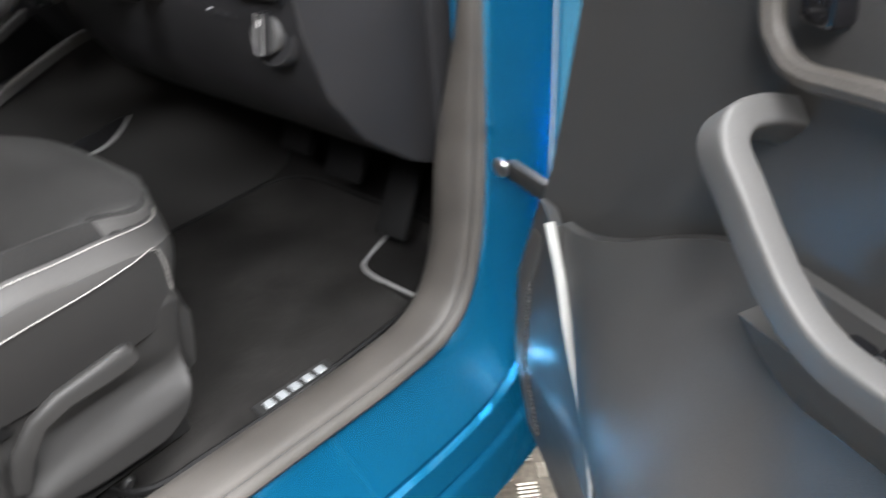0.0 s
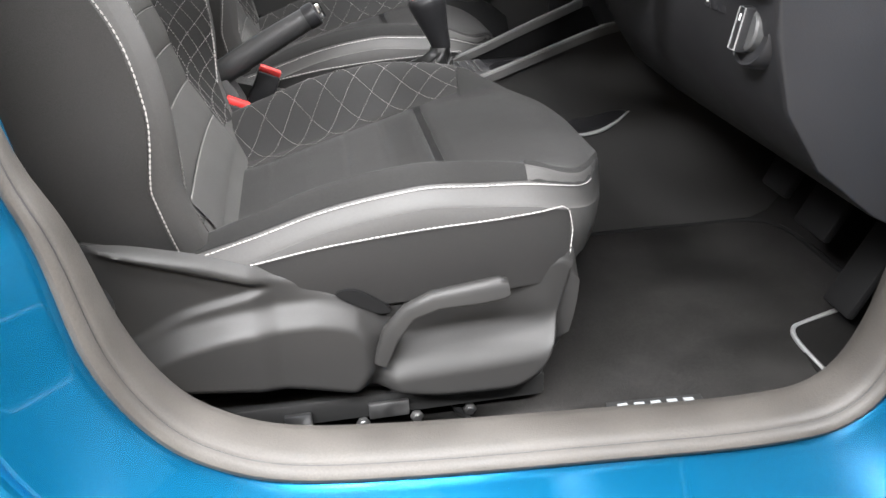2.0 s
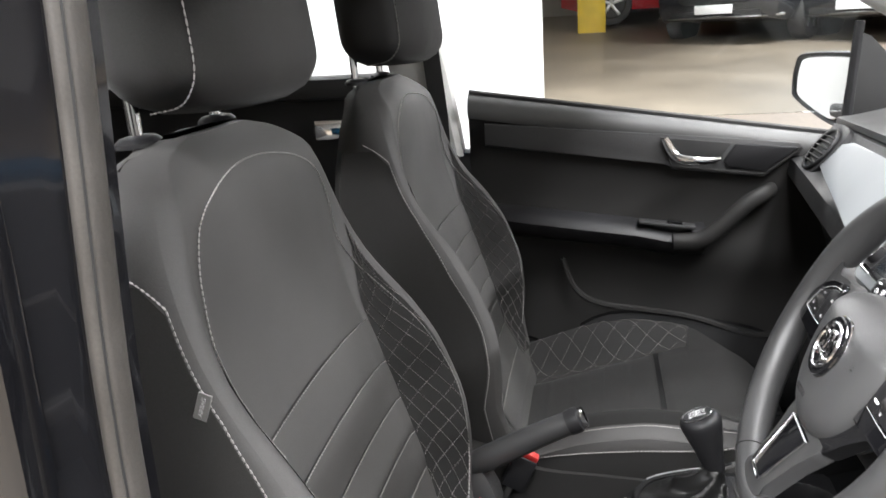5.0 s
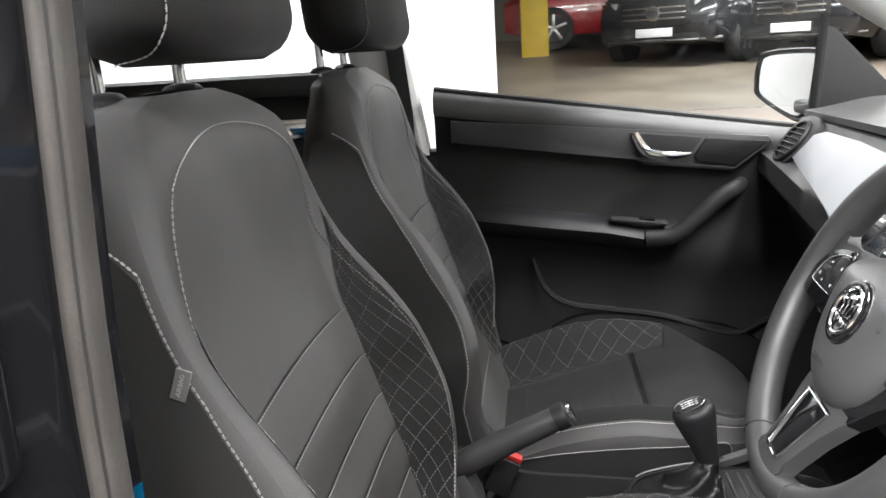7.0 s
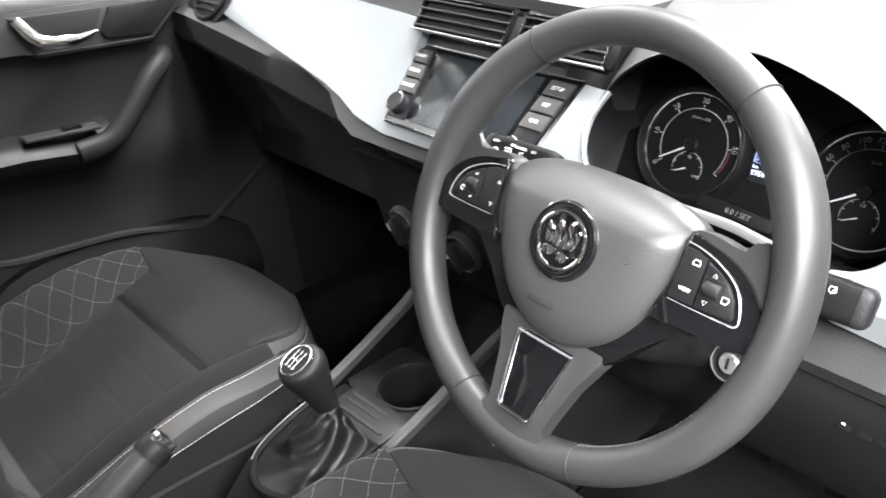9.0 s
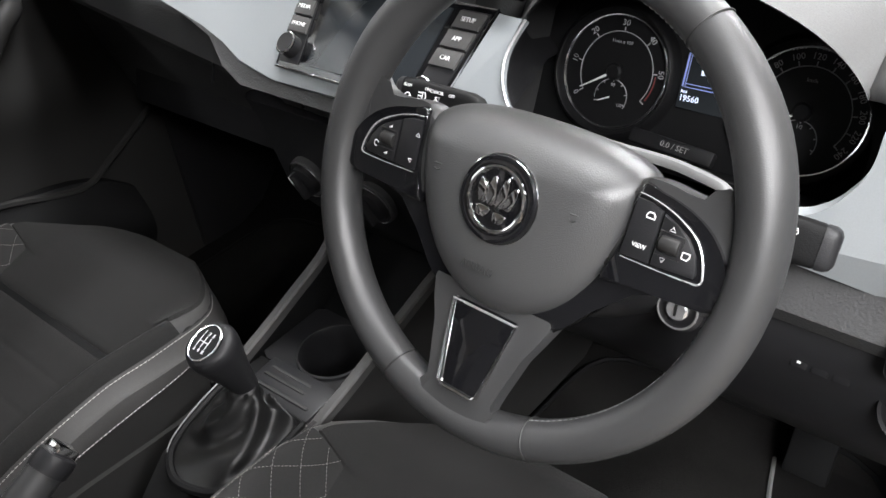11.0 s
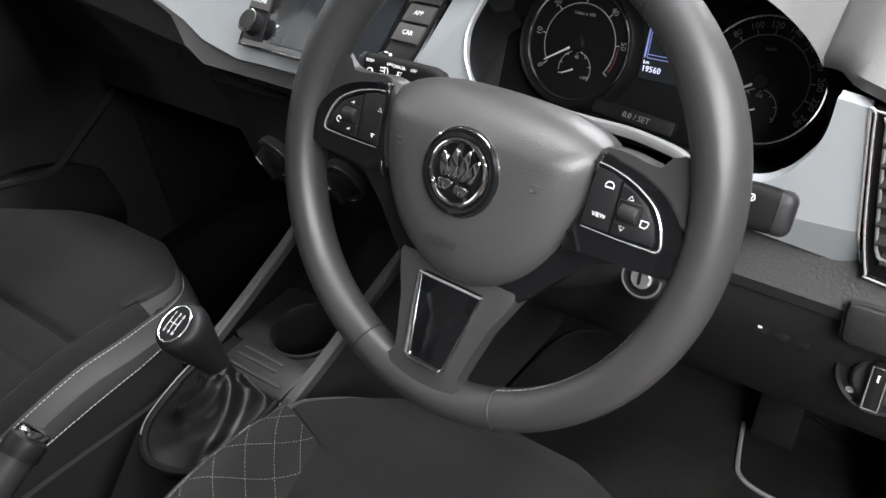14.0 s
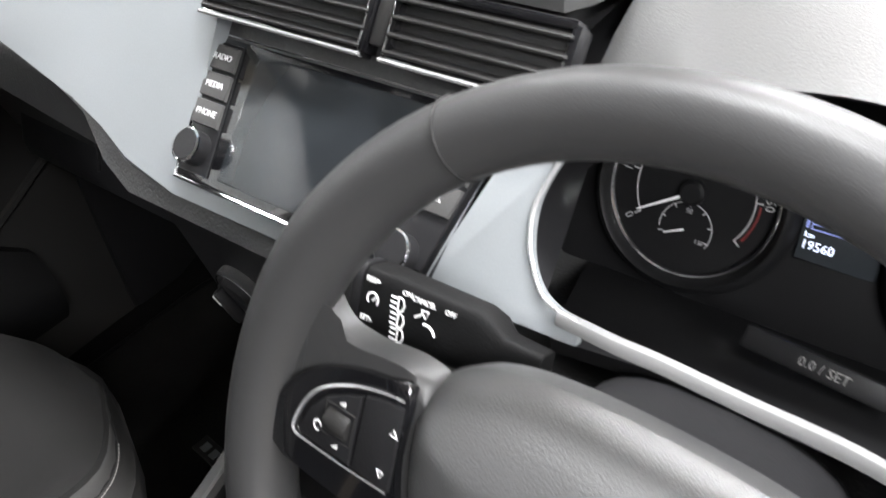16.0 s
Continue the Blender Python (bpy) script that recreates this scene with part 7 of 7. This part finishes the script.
part("edge_strip", bm, M_LITDOOR, near_door, "smooth grey edge strip")
bm = bmesh.new()
pts = smooth_path([(0.316, 0.000, 0.752), (0.318, -0.020, 0.762), (0.323, -0.045, 0.771), (0.330, -0.066, 0.774), (0.339, -0.0765, 0.767), (0.355, -0.0770, 0.750), (0.3726, -0.0765, 0.729), (0.392, -0.0760, 0.7095), (0.417, -0.0755, 0.695), (0.450, -0.074, 0.690), (0.55, -0.07, 0.692), (0.75, -0.05, 0.70)], 6)
loops = []
for k, p in enumerate(pts):
    t = (pts[min(k + 1, len(pts) - 1)] - pts[max(k - 1, 0)]).normalized()
    sd = Vector((0.75, 0, 0.66)).lerp(Vector((0.2, -0.1, 0.97)), ss(36, 56, k))
    sd = (sd - t * sd.dot(t)).normalized()
    nn = t.cross(sd)
    hw = 0.0150 - 0.0034 * ss(10, 30, k)
    loops.append([p + sd * hw * math.copysign(abs(math.cos(a)) ** 0.34, math.cos(a)) + nn * 0.0092 * math.copysign(abs(math.sin(a)) ** 0.34, math.sin(a)) for a in np.linspace(0, 2 * math.pi, 32, endpoint=False)])
rings(bm, loops)
part("pull_handle", bm, M_GRIP, near_door, "long satin grey pull handle with a squared end", sharp=60)
bm = bmesh.new()
sheet(bm, lambda u, v: (0.355 + 0.45 * u + 0.02 * (1 - v), -0.005 - 0.062 * v ** 0.7, 0.575 + 0.095 * v + 0.02 * u * (1 - v)), 12, 8, 0.03, (0, 1, 0))
part("armrest", bm, M_LITDOOR, near_door)
bm = bmesh.new()
tube(bm, smooth_path([(0.308, -0.024, 0.87), (0.312, -0.03, 0.826), (0.322, -0.032, 0.808), (0.344, -0.034, 0.799), (0.40, -0.034, 0.804), (0.62, -0.034, 0.82)], 6), 0.007, 8)
part("bezel_rim", bm, M_RUBBER, near_door)
bm = bmesh.new()
rbox(bm, (0.024, 0.02, 0.026), pose(0.345, -0.026, 0.836), 0.005)
part("mirror_switch", bm, M_GLOSS, near_door)
for k in range(2):
    bm = bmesh.new()
    rbox(bm, (0.018, 0.016, 0.012), pose(0.418 + 0.024 * k, -0.049, 0.680 + 0.010 * k), 0.004)
    key = part("window_switch", bm, M_GLOSS, near_door)
    bm = bmesh.new()
    rbox(bm, (0.014, 0.003, 0.003), pose(0.418 + 0.024 * k, -0.058, 0.684 + 0.010 * k), 0.001, 1)
    part("switch_edge", bm, M_CHROME, key, "bright switch edge")
striker = thing("door_striker", "bright steel door striker bolted to the blue pillar", "door striker")
bm = bmesh.new()
rbox(bm, (0.046, 0.006, 0.062), pose(-0.112, -0.762, 0.718, 0, 0, 12), 0.002)
part("striker_plate", bm, M_STEEL, striker, "steel plate")
bm = bmesh.new()
tube(bm, smooth_path([(-0.122, -0.762, 0.738), (-0.112, -0.790, 0.738), (-0.088, -0.800, 0.735), (-0.082, -0.800, 0.720), (-0.090, -0.798, 0.706), (-0.112, -0.788, 0.702), (-0.122, -0.762, 0.702)], 4), 0.0052, 8)
part("striker_loop", bm, M_CHROME, striker, "bright steel loop")
for z in (0.742, 0.694):
    bm = bmesh.new()
    revolve(bm, [(0.009, 0), (0.009, 0.004), (0.006, 0.007), (0, 0.007)], 16, axes((-0.118, -0.765, z), (1, 0, 0), (0, 0, 1), (0, -1, 0)))
    part("bolt", bm, M_STEEL, striker)
check = thing("door_check", "steel door check strap with a round bolt", "door check")
bm = bmesh.new()
revolve(bm, [(0.0105, 0), (0.0105, 0.006), (0.008, 0.009), (0, 0.010)], 12, axes((0.697, -0.778, 0.553), (0, 1, 0), (0, 0, 1), (-0.8, -0.6, 0)))
part("bolt", bm, M_STEEL, check, "bright round bolt")
bm = bmesh.new()
rbox(bm, (0.07, 0.012, 0.022), pose(0.695, -0.815, 0.548, 0, 0, 70), 0.004)
part("strap", bm, M_BLACKRUB, check)

bm = bmesh.new()
rbox(bm, (0.40, 0.03, 0.72), pose(0.93, 0.672, 0.62), 0.01)
part("far_foot_trim", bm, M_HARD, car_body)
# ---- rear bench ----
bench = thing("rear_bench", "dark cloth rear bench seat", "rear seat")
bm = bmesh.new()
rbox(bm, (0.50, 1.20, 0.20), pose(-0.85, 0, 0.45), 0.05, 4)
part("bench_cushion", bm, M_SIDE, bench)
bm = bmesh.new()
rbox(bm, (0.14, 1.20, 0.62), pose(-1.17, 0, 0.80, 0, -16, 0), 0.05, 4)
part("bench_back", bm, M_SIDE, bench)

# ---- ground and garage ----
def floor_z(y):
    """The garage floor climbs gently beyond the car."""
    return GROUND + 0.07 * max(0.0, y - 1.0)


ground = tagged(new("ground"), kind="structure")
bm = bmesh.new()
sheet(bm, lambda u, v: (-30 + 60 * u, -30 + 60 * v, floor_z(-30 + 60 * v)), 4, 60)
part("garage_floor", bm, M_CONCRETE, ground, "worn brown concrete floor")
ceiling = tagged(new("ceiling"), kind="structure")
bm = bmesh.new()
rbox(bm, (60, 60, 0.2), pose(0, 0, CEILING + 0.1), 0)
part("ceiling_slab", bm, M_WALL, ceiling, "white painted ceiling")
# housings made up to go with the added, unseen lights
for x, y, lx, ly, power in LAMPS:
    lamp = thing("unseen_light", "white housing added for an unseen fill light", "ceiling light", "ceiling lights")
    bm = bmesh.new()
    rbox(bm, (lx + 0.06, ly + 0.06, 0.07), pose(x, y, CEILING - 0.045), 0.01)
    part("housing", bm, M_WALL, lamp)
walls = tagged(new("wall_north"), kind="structure")
bm = bmesh.new()
rbox(bm, (4.4, 0.25, CEILING - GROUND), pose(-2.23, 2.6, (CEILING + GROUND) / 2 + 0.05), 0.005)
part("white_partition", bm, M_WALL, walls, "plain white partition wall")
for nm, size, at in (("wall_east", (0.2, 40, 3), (16, 0, 1.5)), ("wall_west", (0.2, 40, 3), (-14, 0, 1.5)), ("wall_south", (40, 0.2, 3), (0, -9, 1.5)), ("wall_far", (40, 0.2, 3), (0, 17, 1.5))):
    w = tagged(new(nm), kind="structure")
    bm = bmesh.new()
    rbox(bm, size, pose(*at), 0)
    part("wall_face", bm, M_FARWALL, w, "pale garage wall")

# tread plate under the door
plate = thing("tread_plate", "worn steel tread plate on the floor beside the car", "floor plate")
bm = bmesh.new()
rbox(bm, (1.5, 0.9, 0.006), pose(0.9, -1.0, GROUND + 0.004), 0.001, 1)
part("plate_sheet", bm, M_PLATE, plate)
lug = bmesh.new()
for i in range(5):
    rbox(lug, (0.028, 0.0035, 0.003), pose(0, -0.014 + 0.007 * i, 0), 0.0012, 1)
lug_mesh = bpy.data.meshes.new("lug")
lug.to_mesh(lug_mesh)
lug.free()
lug_mesh.materials.append(M_LUG)
for i in range(16):
    for j in range(12):
        ob = new("lug", lug_mesh)
        ob.parent = plate
        ob.matrix_world = pose(0.45 + 0.05 * i, -1.2 + 0.05 * j, GROUND + 0.0078, 0, 0, 45 + 90 * ((i + j) % 2))

# ---- cars and post beyond the window ----
M_BLACKCAR = surface("black_car_paint", (0.012, 0.013, 0.016), 0.18, coat=1.0, grain=0.05, scale=1500, rough_var=0.05)
M_REDCAR = surface("red_car_paint", (0.42, 0.012, 0.02), 0.25, coat=1.0, grain=0.05, scale=1500, rough_var=0.05)
M_DARKGLASS = surface("dark_glass", (0.02, 0.022, 0.025), 0.06, rough_var=0.02)
M_YELLOW = surface("yellow_paint", (0.75, 0.52, 0.03), 0.5, grain=0.05, scale=80, blotch=0.1)
M_LAMP = surface("headlamp_glass", (0.55, 0.57, 0.60), 0.1, metal=0.4, rough_var=0.03)


def parked_car(at, heading, paint, label, height=1.62, length=4.5, width=1.86):
    """A parked car; local x runs from its nose to its tail."""
    car = thing("parked_car", label, "car", "parked cars")
    car.matrix_world = pose(*at, 0, 0, heading)
    H = height / 1.62
    bm = bmesh.new()
    loops = []
    for l, w, z0, z1 in ((0.0, 0.74, 0.42, 0.72), (0.06, 0.86, 0.30, 0.86), (0.25, 0.96, 0.26, 0.96), (0.7, 1.0, 0.26, 1.03), (1.25, 1.0, 0.26, 1.07), (2.2, 1.0, 0.26, 1.06), (3.4, 1.0, 0.26, 1.06), (4.2, 0.97, 0.28, 1.02), (4.46, 0.88, 0.36, 0.92)):
        hw = width / 2 * w
        loops.append([Vector((l * length / 4.5, hw * c, (z0 + (z1 - z0) * e) * H)) for c, e in ((-0.90, 0), (-0.98, 0.2), (-1, 0.5), (-0.97, 0.8), (-0.85, 0.96), (-0.5, 1.0), (0.5, 1.0), (0.85, 0.96), (0.97, 0.8), (1, 0.5), (0.98, 0.2), (0.90, 0))])
    rings(bm, loops)
    body = part("body", bm, paint, car, sharp=35)
    bm = bmesh.new()
    rings(bm, [[Vector((l * length / 4.5, s * width / 2, z * H)) for l, s in ((l0, -k), (l1, -k), (l1, k), (l0, k))] for z, l0, l1, k in ((1.03, 1.20, 4.35, 0.90), (1.35, 1.75, 4.2, 0.80), (1.56, 2.15, 4.0, 0.70))])
    part("windows", bm, M_DARKGLASS, car, "dark tinted windows", sharp=20)
    bm = bmesh.new()
    rings(bm, [[Vector((l * length / 4.5, s * width / 2, z * H)) for l, s in ((l0, -k), (l1, -k), (l1, k), (l0, k))] for z, l0, l1, k in ((1.55, 2.15, 4.02, 0.72), (1.60, 2.25, 3.9, 0.66), (1.62, 2.5, 3.7, 0.5))])
    part("roof", bm, paint, car)
    for l in (0.85, 3.65):
        for s in (-1, 1):
            m = axes((l * length / 4.5, s * (width / 2 - 0.10), 0.345), (1, 0, 0), (0, 0, 1), (0, s, 0))
            bm = bmesh.new()
            revolve(bm, [(0.22, -0.10), (0.33, -0.10), (0.345, -0.07), (0.345, 0.07), (0.33, 0.105), (0.24, 0.105), (0.225, 0.09)], 32, m)
            wheel_part = part("wheel", bm, M_BLACKRUB, car, "black tyre")
            for k in range(5):
                bm = bmesh.new()
                rbox(bm, (0.05, 0.225, 0.03), m @ pose(0, 0, 0.085, 0, 0, 72 * k) @ pose(0, 0.115, 0), 0.01)
                part("rim_spoke", bm, M_STEEL, wheel_part)
    nose = axes((0.0, 0, 0), (0, -1, 0), (0, 0, 1), (-1, 0, 0))
    bm = bmesh.new()
    prism(bm, [(-0.50, 0.56 * H), (-0.42, 0.50 * H), (0.42, 0.50 * H), (0.50, 0.56 * H), (0.47, 0.80 * H), (0.40, 0.84 * H), (-0.40, 0.84 * H), (-0.47, 0.80 * H)], -0.10, 0.012, nose, 0.01)
    grille = part("grille", bm, M_BLACKRUB, car, "dark grille")
    for z in (0.60, 0.67, 0.74):
        bm = bmesh.new()
        rbox(bm, (0.86, 0.022, 0.02), nose @ pose(0, z * H, 0.018), 0.004)
        part("grille_bar", bm, M_CHROME, grille, "chrome bar")
    bm = bmesh.new()
    revolve(bm, [(0.0, 0.0), (0.095, 0.0), (0.095, 0.03), (0.08, 0.034), (0, 0.03)], 24, nose @ pose(0, 0.67 * H, 0.014))
    part("round_badge", bm, M_CHROME, grille, "plain round chrome badge")
    bm = bmesh.new()
    tube(bm, [(0.18, -0.84, 0.34 * H), (0.02, -0.62, 0.33 * H), (-0.02, 0, 0.33 * H), (0.02, 0.62, 0.33 * H), (0.18, 0.84, 0.34 * H)], 0.018, 6)
    part("bumper_strip", bm, M_CHROME, car, "chrome bumper strip")
    bm = bmesh.new()
    rbox(bm, (0.50, 0.11, 0.02), nose @ pose(0, 0.43 * H, 0.01), 0.003)
    part("plate", bm, M_WALL, car, "pale blank number plate")
    bm = bmesh.new()
    rbox(bm, (1.2, 0.14, 0.05), nose @ pose(0, 0.40 * H, -0.03), 0.01)
    part("lower_intake", bm, M_BLACKRUB, car)
    for s in (-1, 1):
        bm = bmesh.new()
        sheet(bm, lambda u, v: (0.015 + 0.30 * u ** 1.6, s * (0.54 + 0.36 * u), (0.70 + 0.07 * u + (0.13 - 0.04 * u) * v) * H), 6, 3, 0.05, (1, 0, 0))
        part("headlamp", bm, M_LAMP, car, "clear headlamp")
    return car


parked_car((1.68, 10.4, floor_z(10.6)), 58, M_BLACKCAR, "black parked car with a chrome grille")
parked_car((3.25, 9.9, floor_z(10.2)), 48, M_BLACKCAR, "dark parked car standing beside another black car")
parked_car((4.1, 14.3, floor_z(14.3)), 180, M_REDCAR, "red car parked side-on behind a yellow post", 1.45)
post = thing("yellow_post", "yellow painted square concrete post", "post")
bm = bmesh.new()
rbox(bm, (0.44, 0.44, CEILING - floor_z(13) + 0.02), pose(0.14, 13.2, (CEILING + floor_z(13)) / 2), 0.01)
part("post_shaft", bm, M_YELLOW, post)
